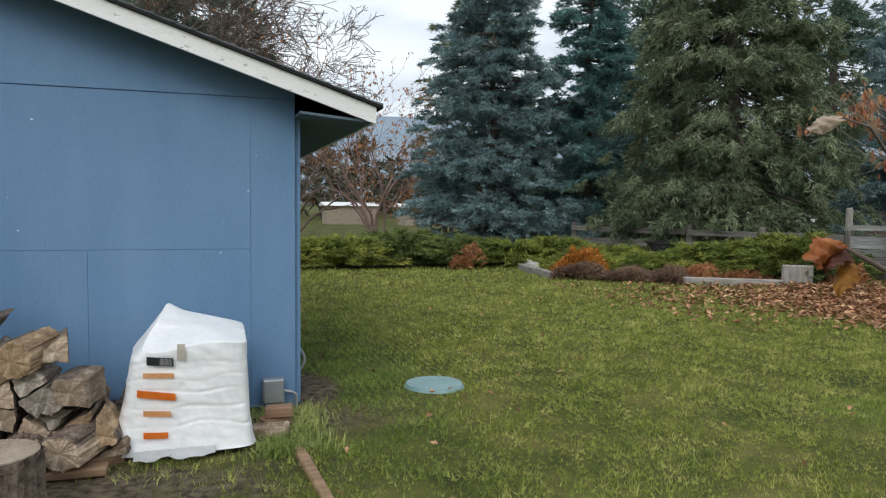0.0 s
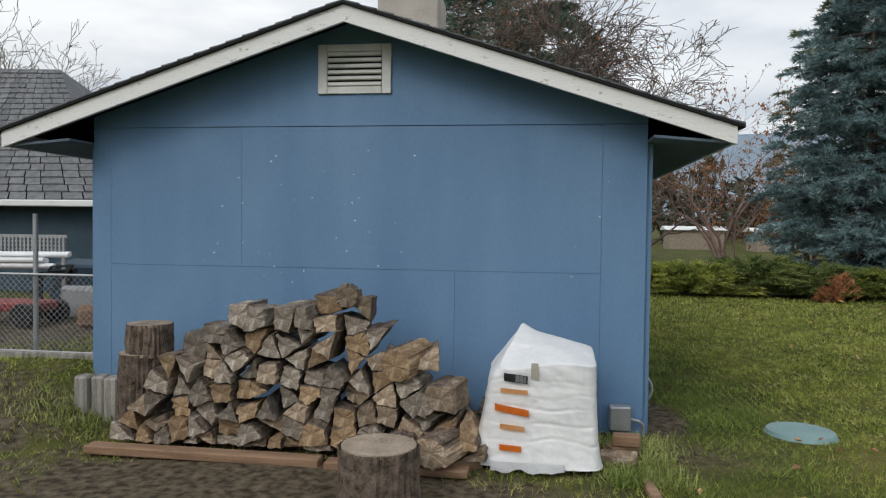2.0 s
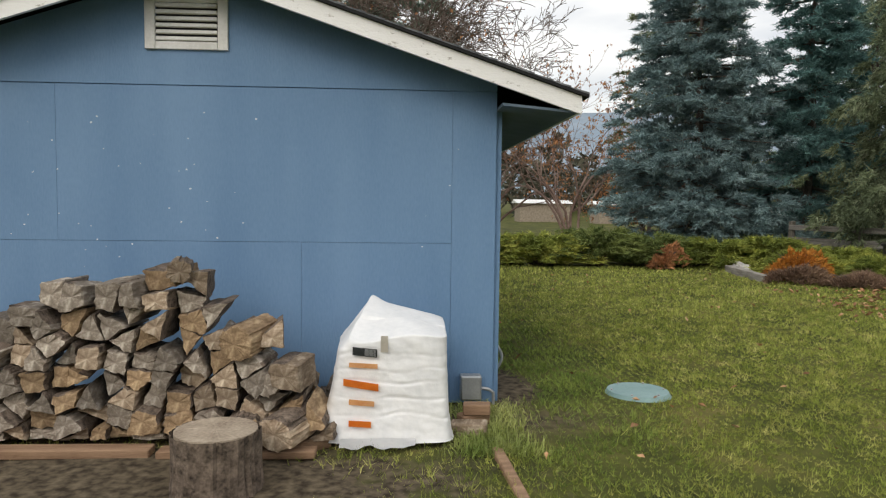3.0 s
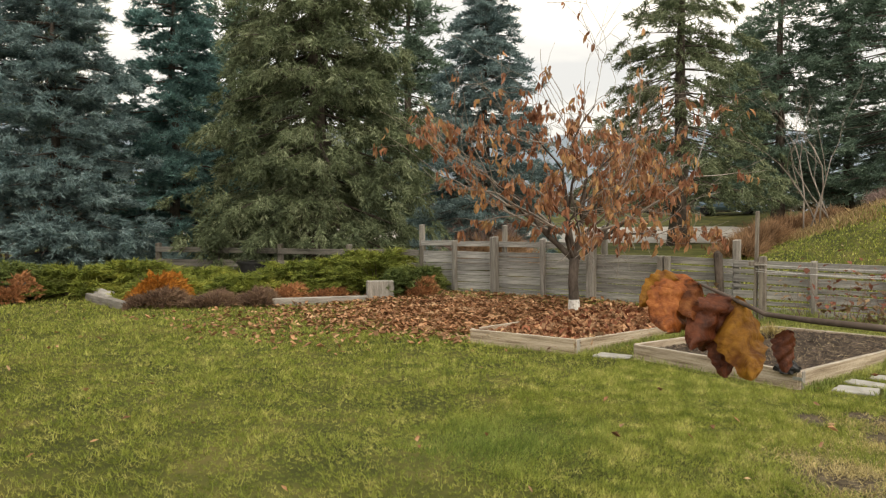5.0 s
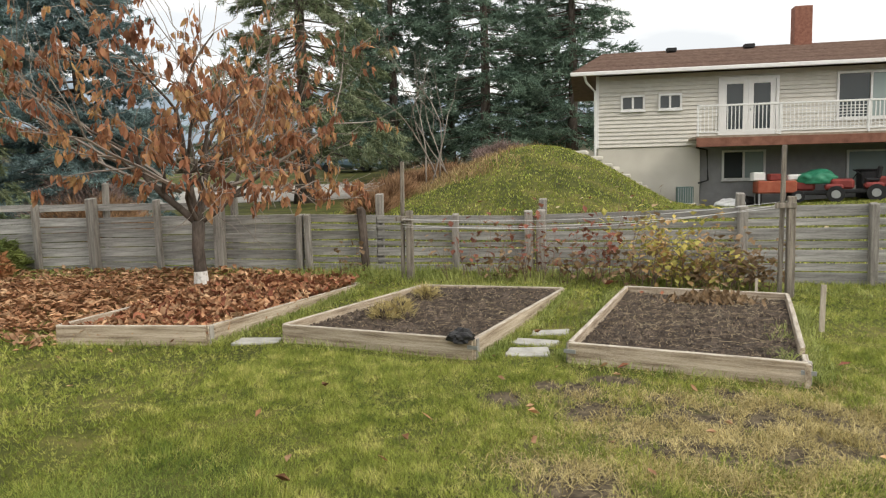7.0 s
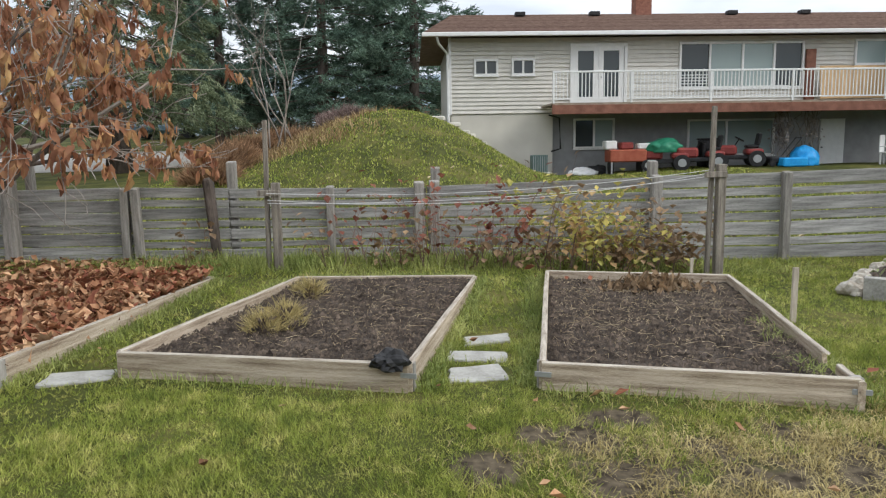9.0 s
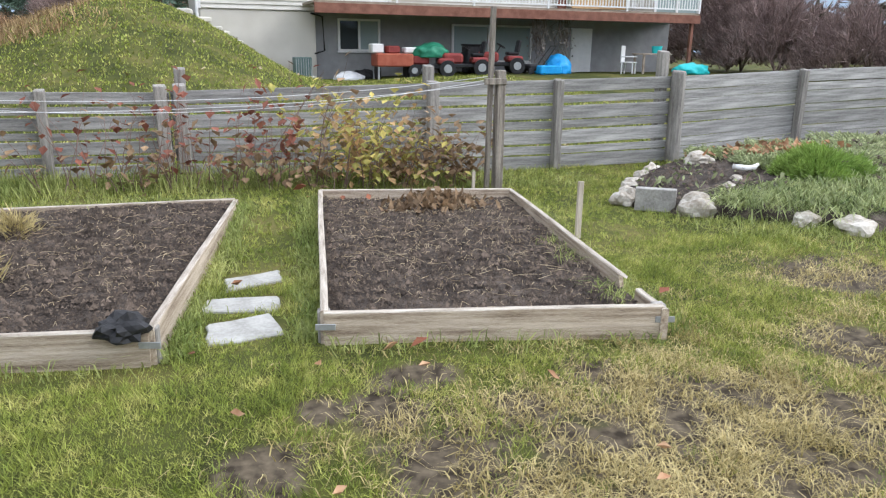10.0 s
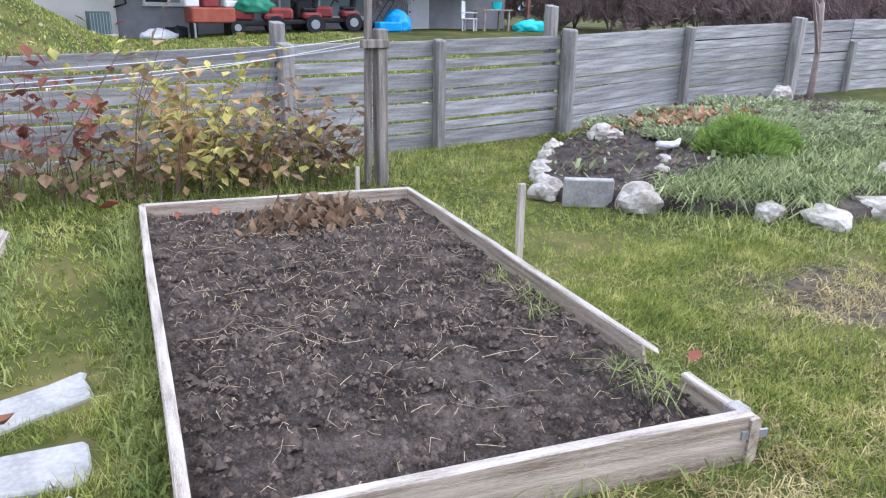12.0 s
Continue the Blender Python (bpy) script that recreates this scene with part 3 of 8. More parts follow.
# ---- conifers ----
def conifer(place, high, wide, material, seed, label, base=0.4, droop=0.25, sprays=3800, size=0.26, power=0.85, lift=0.0, trunk=0.2, gaps=0.0, needles=7, hang=0.0, per=10, clump=20):
    """A spruce or fir: a tapered trunk, bare limbs, and whorled boughs, each a chain of needle clumps with gaps between them."""
    rng = np.random.default_rng(seed)
    x, y = place
    z0 = gz(x, y)
    top = thing("conifer_tree", (x, y, z0), label, "conifer")
    bm = bmesh.new()
    k = 9
    tube(bm, [(0.05 * math.sin(i * 1.7 + seed), 0.05 * math.cos(i * 1.3), -0.1 + (high - 0.1) * i / k) for i in range(k + 1)], [trunk * (1 - 0.93 * i / k) * (1.35 if i == 0 else 1) for i in range(k + 1)], 9)
    part("trunk", bm, M["bark"], top, smooth=True)
    limbs = bmesh.new()
    levels = int((high - base) / 0.36)
    branch = []
    for lv in range(levels):
        z = base + (high - base) * (lv + rng.uniform(-0.3, 0.3)) / levels
        rel = min(max((z - base) / (high - base), 0), 1)
        for b in range(per):
            a = rng.uniform(0, 2 * math.pi)
            if gaps and rng.random() < gaps:
                continue
            r = wide / 2 * ((1 - rel) ** power) * rng.uniform(0.66, 1.14) * (0.55 + 0.45 * min(1, rel / 0.12 + 0.35)) + 0.14
            branch.append((z, a, r, rel))
    weight = np.array([b[2] for b in branch])
    counts = np.maximum(1, np.round(weight / weight.sum() * sprays / clump)).astype(int)
    tips, dirs, sizes = [], [], []
    for (z, a, r, rel), m in zip(branch, counts):
        ca, sa = math.cos(a), math.sin(a)
        dr = droop * (1.0 - 0.8 * rel)
        # clumps sit along the outer part of the bough, the largest before its tip
        f = np.sqrt(rng.uniform(0.02, 1.0, m))
        s = f * r
        side = rng.normal(0, 0.24, m) * (0.3 + s)
        zz = z - dr * s + (lift + 0.18) * s * np.maximum(f - 0.55, 0) + rng.normal(0, 0.13, m)
        C = np.stack((ca * s - sa * side, sa * s + ca * side, zz), -1)
        A = np.stack((ca - sa * side * 0.9 / (s + 0.3), sa + ca * side * 0.9 / (s + 0.3), np.full(m, -dr * 0.8 - hang * 1.6) + rng.normal(0, 0.15, m)), -1)
        A /= np.linalg.norm(A, axis=1, keepdims=True)
        big = size * (1.15 - 0.35 * f) * rng.uniform(0.75, 1.3, m)
        own = np.repeat(np.arange(m), clump)
        n = len(own)
        along = rng.uniform(-1.1, 1.3, n) * big[own]
        U = np.cross(A, (0, 0, 1.0))
        U /= np.linalg.norm(U, axis=1, keepdims=True) + 1e-6
        V = np.cross(U, A)
        q = rng.normal(0, 0.40, n) * big[own] * (1.25 - 0.5 * np.abs(along) / (1.3 * big[own]))
        h = -np.abs(rng.normal(0, 0.28, n)) * big[own] * (1 + 2.2 * hang) + 0.12 * big[own]
        tips.append(C[own] + A[own] * along[:, None] + U[own] * q[:, None] + V[own] * h[:, None])
        dirs.append(A[own] * 0.9 + U[own] * (q / (big[own] * 0.4))[:, None] * 0.55 + np.array((0, 0, 0.12 - hang * 0.8)))
        sizes.append(size * rng.uniform(0.6, 1.05, n))
        if r > 0.6 and rng.random() < 0.7:
            tube(limbs, [(0, 0, z), (ca * r * 0.5, sa * r * 0.5, z - dr * r * 0.5), (ca * r * 0.9, sa * r * 0.9, z - dr * r * 0.9)], [0.04, 0.024, 0.006], 4, cap=False)
    tagged(part("limbwork", limbs, M["bark"], top), kind="stuff")
    P, D, S = np.concatenate(tips), np.concatenate(dirs), np.concatenate(sizes)
    n = len(P)
    D /= np.linalg.norm(D, axis=1, keepdims=True)
    verts = np.zeros((n, needles, 3, 3))
    for q in range(needles):
        d = D + rng.normal(0, 0.6, (n, 3))
        d /= np.linalg.norm(d, axis=1, keepdims=True)
        L = S * rng.uniform(0.55, 1.1, n)
        w = np.cross(d, rng.normal(0, 1, (n, 3)))
        w /= np.linalg.norm(w, axis=1, keepdims=True)
        w *= (S * rng.uniform(0.055, 0.11, n))[:, None]
        start = P + D * (S * rng.uniform(-0.35, 0.35, n))[:, None]
        verts[:, q, 0], verts[:, q, 1], verts[:, q, 2] = start + w, start - w, start + d * L[:, None]
    v = verts.reshape(-1, 3)
    v[:, 2] = np.maximum(v[:, 2], 0.02)
    ob = new("crown", soup("crown", v, np.arange(len(v)).reshape(-1, 3), material))
    ob.parent = top
    return top


def conifers():
    conifer((8.9, 17.3), 10.6, 6.7, M["needle_blue"], 1, "tall blue spruce with silvery blue-green needle clumps", base=0.3, sprays=36000, size=0.23, power=0.62, hang=0.06, per=11, droop=0.2, lift=0.12)
    conifer((13.2, 18.2), 13.0, 5.6, M["needle_teal"], 2, "slender green-blue spruce behind the junipers", base=1.0, sprays=20000, size=0.26)
    conifer((14.6, 12.2), 15.5, 8.2, M["needle_olive"], 3, "large old olive-green spruce with drooping boughs", base=0.9, droop=0.42, sprays=40000, size=0.27, power=0.6, trunk=0.36, hang=0.42, per=10)
    conifer((24.3, 13.0), 13.6, 6.6, M["needle_blue"], 4, "blue-green spruce standing behind the fence", base=0.6, sprays=24000, size=0.28)
    conifer((33.5, 8.4), 17.0, 11.0, M["needle_olive"], 5, "tall sparse spruce beside the road", base=2.6, droop=0.3, sprays=13000, size=0.32, gaps=0.3, trunk=0.42, hang=0.3)
    conifer((12.0, 26.0), 17.0, 8.0, M["needle_olive"], 6, "dull olive spruce standing behind the blue spruce", base=1.5, sprays=9000, size=0.32, gaps=0.2)
    for i, (x, y, h, w) in enumerate(((45, 7.2, 19, 7), (49, 4.4, 20, 7), (44, 1.4, 23, 8), (50, -1.4, 20, 7.5), (45.5, -3.6, 19, 8), (56, 12.5, 14, 7), (28, 21, 16, 8), (20, 25, 15, 7))):
        conifer((x, y), h, w, M["needle_dark"], 20 + i, "tall dark green fir in the far tree row", base=1.5, droop=0.2, sprays=7600, size=0.46, power=0.75, trunk=0.34, gaps=0.42, clump=16, needles=6)


conifers()
fences()
raised_bed(BED1, "weathered board raised bed filled with fallen red-brown leaves", fill=False)
raised_bed(BED2, "weathered board raised bed with dark turned soil and dry weeds")
raised_bed(BED3, "weathered board raised bed of dark soil, its side board broken", broken=True)


# ---- firewood and what stands by the shed wall ----
M["log_end"] = mat("split_wood", (0.15, 0.105, 0.07), (0.53, 0.44, 0.34), 16, 0.9, 1.0, 45, stretch=(1, 0.35, 1), c=(0.29, 0.22, 0.155), vary=0.4)
M["log_grey"] = mat("grey_split_wood", (0.14, 0.115, 0.09), (0.50, 0.45, 0.385), 16, 0.9, 1.0, 50, stretch=(1, 0.35, 1), c=(0.25, 0.21, 0.17), vary=0.4)
M["log_tan"] = mat("tan_split_wood", (0.16, 0.105, 0.06), (0.50, 0.37, 0.23), 16, 0.9, 1.0, 50, stretch=(1, 0.35, 1), c=(0.29, 0.20, 0.12), vary=0.35)
M["log_bark"] = mat("log_bark", (0.045, 0.034, 0.026), (0.24, 0.185, 0.145), 14, 0.95, 1.0, 60, vary=0.2)
M["stump_top"] = mat("sawn_wood_end", (0.20, 0.155, 0.115), (0.42, 0.35, 0.27), 6, 0.9, 0.4, 50)


def clip_cell(seed, others, box2):
    """The Voronoi cell of a seed, as a polygon."""
    poly = list(box2)
    for o in others:
        mx, mz = (seed[0] + o[0]) / 2, (seed[1] + o[1]) / 2
        nx, nz = o[0] - seed[0], o[1] - seed[1]
        outp = []
        for i in range(len(poly)):
            p, q = poly[i], poly[(i + 1) % len(poly)]
            dp, dq = (p[0] - mx) * nx + (p[1] - mz) * nz, (q[0] - mx) * nx + (q[1] - mz) * nz
            if dp <= 0:
                outp.append(p)
            if dp * dq < 0:
                t = dp / (dp - dq)
                outp.append((p[0] + (q[0] - p[0]) * t, p[1] + (q[1] - p[1]) * t))
        poly = outp
        if not poly:
            break
    return poly


def pile_height(x):
    return float(np.interp(x, (-4.08, -4.02, -3.67, -3.50, -3.20, -2.98, -2.68, -2.50, -2.36, -2.12, -2.05, -1.89, -1.80, -1.59, -1.53, -1.31, -1.18), (0.02, 0.30, 0.76, 0.88, 1.12, 1.20, 1.24, 1.30, 1.40, 1.40, 1.12, 1.00, 0.92, 0.90, 0.68, 0.38, 0.10)))


def split_log(poly, y0, length, rng, tilt):
    poly = list(poly)
    keep = rng.choice((3, 4, 4, 5, 3))
    while len(poly) > keep:
        n = len(poly)
        area = [abs((poly[i][0] - poly[i - 1][0]) * (poly[(i + 1) % n][1] - poly[i - 1][1]) - (poly[(i + 1) % n][0] - poly[i - 1][0]) * (poly[i][1] - poly[i - 1][1])) for i in range(n)]
        poly.pop(area.index(min(area)))
    return split_log_of(poly, y0, length, rng, tilt)


def split_log_of(poly, y0, length, rng, tilt):
    """A split log whose cross-section is poly, lying along y: rough end faces, bark on one side."""
    cx, cz = sum(p[0] for p in poly) / len(poly), sum(p[1] for p in poly) / len(poly)
    bm = bmesh.new()
    pts = []
    n = len(poly)
    for i in range(n):
        p, q = poly[i], poly[(i + 1) % n]
        for t in (0.05, 0.28, 0.5, 0.72, 0.95) if math.hypot(p[0] - q[0], p[1] - q[1]) > 0.05 else (0.3,):
            jx, jz = rng.uniform(-0.008, 0.008), rng.uniform(-0.008, 0.008)
            pts.append(((p[0] + (q[0] - p[0]) * t - cx) * 0.96 + jx, (p[1] + (q[1] - p[1]) * t - cz) * 0.96 + jz))
    rings = []
    for k, yy in enumerate((0, 0.016, length * 0.3, length * 0.65, length)):
        sc = (0.94, 1.0, rng.uniform(0.95, 1.05), rng.uniform(0.93, 1.05), rng.uniform(0.85, 0.98))[k]
        rough = 0.007 if k < 2 else 0.005
        rings.append([bm.verts.new((x * sc + rng.uniform(-rough, rough) * 0.5, yy + rng.uniform(-rough, rough), z * sc + rng.uniform(-rough, rough) * 0.5)) for x, z in pts])
    m = len(pts)
    barkside = rng.uniform(0, 6.28)
    for a, b in zip(rings, rings[1:]):
        for i in range(m):
            f = bm.faces.new((a[i], b[i], b[(i + 1) % m], a[(i + 1) % m]))
            ang = math.atan2(pts[i][1], pts[i][0])
            f.material_index = 1 if math.cos(ang - barkside) > -0.15 else 0
    cap = bm.verts.new((rng.uniform(-0.01, 0.01), rng.uniform(-0.008, 0.004), rng.uniform(-0.01, 0.01)))
    for i in range(m):
        bm.faces.new((cap, rings[0][i], rings[0][(i + 1) % m]))
    bm.faces.new(rings[-1][::-1])
    bmesh.ops.recalc_face_normals(bm, faces=bm.faces)
    ob = whole("firewood_log", bm, (M[rng.choice(("log_end", "log_grey", "log_tan", "log_grey"))], M["log_bark"]), "split grey-brown firewood log with rough bark in the stack", "firewood", group="stacked firewood")
    ob.matrix_basis = pose(cx, y0, cz, tilt[0], 0, tilt[1])
    return ob


def woodpile():
    rng = random.Random(5)
    seeds = []
    z, row = 0.075, 0
    while z < 1.36:
        step = rng.uniform(0.135, 0.165)
        x = -3.94 + (row % 2) * 0.09
        while x < -1.28:
            if z + 0.07 < 0.90 * pile_height(x):
                seeds.append((x + rng.uniform(-0.06, 0.06), z + rng.uniform(-0.05, 0.05)))
            x += rng.uniform(0.125, 0.22)
        z += step * 0.86
        row += 1
    base = 0.07
    for s in seeds:
        r = 0.125
        frame2 = [(s[0] - r, max(base, s[1] - r)), (s[0] + r, max(base, s[1] - r)), (s[0] + r * 0.9, s[1] + r * 0.8), (s[0], s[1] + r * 1.1), (s[0] - r * 0.9, s[1] + r * 0.8)]
        near = [o for o in seeds if o is not s and abs(o[0] - s[0]) < 0.5 and abs(o[1] - s[1]) < 0.5]
        poly = clip_cell(s, near, frame2)
        if len(poly) >= 3:
            y0 = -1.12 + rng.uniform(-0.07, 0.08) + 0.22 * s[1] * 0.35 + (-0.10 if s[0] > -1.9 else 0)
            split_log(poly, y0, rng.uniform(0.36, 0.44), rng, (rng.uniform(-4, 4), rng.uniform(-9, 9)))
    # large barky logs lying on and before the low end
    for x, z, r, y0, turn in ((-1.83, 0.72, 0.15, -1.20, -16), (-1.55, 0.19, 0.15, -1.36, -22), (-1.74, 0.19, 0.12, -1.30, 8), (-1.63, 0.46, 0.11, -1.2, -12), (-2.20, 1.18, 0.10, -1.08, 14)):
        m = 9
        poly = [(x + r * rng.uniform(0.75, 1.1) * math.cos(6.283 * q / m), z + r * rng.uniform(0.7, 0.95) * math.sin(6.283 * q / m)) for q in range(m)]
        split_log_of(poly, y0, 0.42, rng, (rng.uniform(-5, 5), turn))
    # a second row behind, glimpsed past the low end
    for i in range(9):
        x = -1.62 + 0.1 * i * (0.9 if i < 5 else -0.4)
        s = (x, 0.12 + 0.1 * (i % 3))
        poly = [(s[0] - 0.08, s[1] - 0.05), (s[0] + 0.08, s[1] - 0.05), (s[0] + 0.06, s[1] + 0.05), (s[0] - 0.05, s[1] + 0.06)]
        split_log(poly, -0.55 + rng.uniform(-0.03, 0.03), 0.4, rng, (rng.uniform(-4, 4), rng.uniform(-14, 14)))
    # planks the stack rests on
    for y0, x0, x1, h in ((-1.20, -4.12, -2.35, 0.06), (-0.80, -4.0, -1.4, 0.06), (-1.24, -2.3, -1.3, 0.05)):
        bm = bmesh.new()
        box(bm, (0, 0, 0), (x1 - x0, 0.13, h), bevel=0.006)
        p = whole("plank", bm, M["plank"], "long brown plank lying under the firewood stack", "plank", group="planks under the firewood")
        p.matrix_basis = pose((x0 + x1) / 2, y0, 0.035, 0, 0, random.uniform(-1.5, 1.5))


def round_log(name, x, y, r0, r1, h, label, z=None, seed=0, parent=None):
    """An upright round of trunk with furrowed bark and a sawn top."""
    z = gz(x, y) if z is None else z
    top = thing(name, (x, y, z), label, "tree stump")
    bm = bmesh.new()
    n, k = 72, 8
    rings = []
    for i in range(k + 1):
        f = i / k
        r = r0 + (r1 - r0) * f
        ring = []
        for j in range(n):
            a = 2 * math.pi * j / n
            rr = r * (1 + 0.05 * noise.noise(Vector((math.cos(a) * 1.5, math.sin(a) * 1.5, seed + f * 0.7)))) + 0.03 * noise.noise(Vector((math.cos(a) * 12, math.sin(a) * 12, seed + f * 1.2))) + (0.05 * r0 * (1 - f) ** 6)
            ring.append(bm.verts.new((math.cos(a) * rr, math.sin(a) * rr, f * h - 0.03 * (i == 0))))
        rings.append(ring)
    for a, b in zip(rings, rings[1:]):
        for j in range(n):
            bm.faces.new((a[j], a[(j + 1) % n], b[(j + 1) % n], b[j]))
    bm.faces.new(rings[0][::-1])
    part("bark", bm, M["log_bark"], top, "rough grey-brown bark")
    bm = bmesh.new()
    c = bm.verts.new((0, 0, h + 0.004))
    ring = [bm.verts.new((math.cos(2 * math.pi * j / n) * r1 * 0.97, math.sin(2 * math.pi * j / n) * r1 * 0.97, h + 0.003 + 0.006 * noise.noise(Vector((j * 0.9, seed, 0))))) for j in range(n)]
    low = [bm.verts.new((v.co.x, v.co.y, h - 0.02)) for v in ring]
    for j in range(n):
        bm.faces.new((c, ring[j], ring[(j + 1) % n]))
        bm.faces.new((ring[j], low[j], low[(j + 1) % n], ring[(j + 1) % n]))
    part("sawn_top", bm, M["stump_top"], top, "pale weathered sawn face")
    return top


def covered_stack():
    """Goods under a wrinkled white woven sheet, taped down the front."""
    top = thing("covered_pallet", (-0.86, -0.72, 0.03), "white wrinkled woven sheet wrapped over a stacked load, with orange tape", "covered load")
    bm = bmesh.new()
    nx, nz = 64, 96

    def shape(u, w):
        """u round the load, w from foot to middle of the top."""
        a = 2 * math.pi * u
        f = min(w / 0.74, 1)
        hx = 0.44 - 0.075 * f + 0.03 * math.exp(-f * 8)
        hy = 0.34 - 0.035 * f + 0.03 * math.exp(-f * 8)
        shrink = 1.0 if w < 0.74 else 1 - 0.985 * (w - 0.74) / 0.26
        ca, sa = math.cos(a), math.sin(a)
        p = 8.0
        k = (abs(ca) ** p + abs(sa) ** p) ** (-1 / p) * shrink
        x, y = hx * k * ca + 0.055 * f, hy * k * sa
        # the top slopes up towards the back
        rise = 0.70 + (0.225 - 0.17 * (x + 0.22) / 0.6) * (y + hy) / (2 * hy) + 0.04 * x + 0.02 * math.sin(x * 9) * (y < 0)
        z = f * rise if w < 0.74 else rise + 0.015 * (1 - shrink)
        if x < 0 and z > 0.62:
            x *= 1 - 0.58 * min(1, (z - 0.62) / 0.3)
        wr = 0.013 * abs(noise.fractal(Vector((x * 3 + z * 1.5, y * 3, z * 4)), 0.8, 2.2, 5)) - 0.006 + 0.004 * math.sin(z * 30 + 7 * noise.noise(Vector((x * 3, y * 3, z * 2)))) * max(0, noise.noise(Vector((x * 2 + 3, y * 2, z * 3))) + 0.2)
        for zc, run in ((0.17, 3), (0.30, 5), (0.41, 2), (0.50, 4), (0.60, 6)):
            bend = zc + 0.05 * noise.noise(Vector((x * 4, y * 4, run))) - z
            wr -= 0.015 * math.exp(-(bend / 0.008) ** 2) * max(0, 0.35 + noise.noise(Vector((x * 3.5 + run, y * 3, run * 2))))
        n = Vector((ca, sa, 0.3)).normalized()
        v = Vector((x, y, z)) + n * wr * (1 if w < 0.74 else 0.6 * shrink)
        v.z = max(v.z, 0.006 * abs(math.sin(a * 5)))
        return v

    grid = [[bm.verts.new(shape(i / (nx * 3), j / nz)) for i in range(nx * 3)] for j in range(nz + 1)]
    n = nx * 3
    for j in range(nz):
        for i in range(n):
            bm.faces.new((grid[j][i], grid[j][(i + 1) % n], grid[j + 1][(i + 1) % n], grid[j + 1][i]))
    bm.faces.new(grid[-1])
    part("sheet", bm, M["tarp"], top, smooth=True)
    bm = bmesh.new()
    rows = []
    for i in range(13):
        x = -0.30 + 0.5 * i / 12
        rows.append([bm.verts.new((x, -0.37 - d * (0.10 + 0.03 * math.sin(i)), 0.006 + 0.03 * (1 - d) + 0.01 * math.sin(i * 1.7) * d + 0.004)) for d in (0, 0.5, 1)])
    for a, b in zip(rows, rows[1:]):
        for k in range(2):
            bm.faces.new((a[k], b[k], b[k + 1], a[k + 1]))
    bmesh.ops.solidify(bm, geom=bm.faces[:], thickness=0.004)
    part("loose_hem", bm, M["tarp"], top, "loose flap of the sheet on the ground", smooth=True)

    def strip(name, x, z, w, h, tilt, material, label, sub=None):
        bm = bmesh.new()
        k = 6
        rows = []
        for i in range(k + 1):
            xx = x - w / 2 + w * i / k
            cs = []
            for zz in (z - h / 2, z + h / 2):
                z2 = zz + math.tan(radians(tilt)) * (xx - x)
                f = min(z2 / 0.72, 1)
                hy = 0.34 - 0.035 * f + 0.03 * math.exp(-f * 8)
                hx = 0.44 - 0.075 * f
                k5 = max(0.0, 1 - abs((xx - 0.055 * f) / hx) ** 8) ** 0.125
                cs.append(bm.verts.new((xx, -hy * k5 - 0.022, z2)))
            rows.append(cs)
        for a, b in zip(rows, rows[1:]):
            bm.faces.new((a[0], b[0], b[1], a[1]))
        bmesh.ops.solidify(bm, geom=bm.faces[:], thickness=0.003)
        part(name, bm, material, top, label)

    strip("tape", -0.15, 0.525, 0.19, 0.032, -3, M["tape_pale"], "faded orange tape")
    strip("tape", -0.165, 0.395, 0.235, 0.048, -9, M["tape"], "orange tape")
    strip("tape", -0.16, 0.275, 0.17, 0.036, -5, M["tape_pale"], "faded orange tape")
    strip("tape", -0.17, 0.135, 0.15, 0.04, -3, M["tape"], "orange tape")
    strip("tape", -0.01, 0.67, 0.05, 0.11, 0, M["tape_clear"], "strip of beige packing tape")
    strip("label_sticker", -0.14, 0.615, 0.165, 0.055, -6, M["sticker"], "dark printed sticker with white bars")
    strip("sticker_bar", -0.105, 0.611, 0.075, 0.046, -6, M["metal"], "grey half of the sticker")
    return top


M["plank"] = mat("brown_plank", (0.17, 0.10, 0.06), (0.34, 0.22, 0.14), 4, 0.85, 0.3, 40, stretch=(0.5, 5, 5))
M["tarp"] = mat("white_woven_sheet", (0.70, 0.71, 0.72), (0.84, 0.84, 0.84), 4, 0.5, 0.35, 24, spec=0.4)
M["tape"] = mat("orange_tape", (0.72, 0.20, 0.02), (0.80, 0.27, 0.04), 12, 0.45, 0.1, 60)
M["tape_pale"] = mat("faded_orange_tape", (0.70, 0.36, 0.14), (0.80, 0.50, 0.26), 12, 0.5, 0.1, 60)
M["tape_clear"] = mat("beige_tape", (0.60, 0.56, 0.48), (0.68, 0.64, 0.56), 12, 0.4, 0.1, 60)
M["sticker"] = mat("dark_sticker", (0.03, 0.035, 0.035), (0.07, 0.075, 0.075), 8, 0.5, 0, 60)
M["lid"] = mat("green_plastic_lid", (0.17, 0.28, 0.28), (0.25, 0.37, 0.37), 3, 0.5, 0.2, 50)


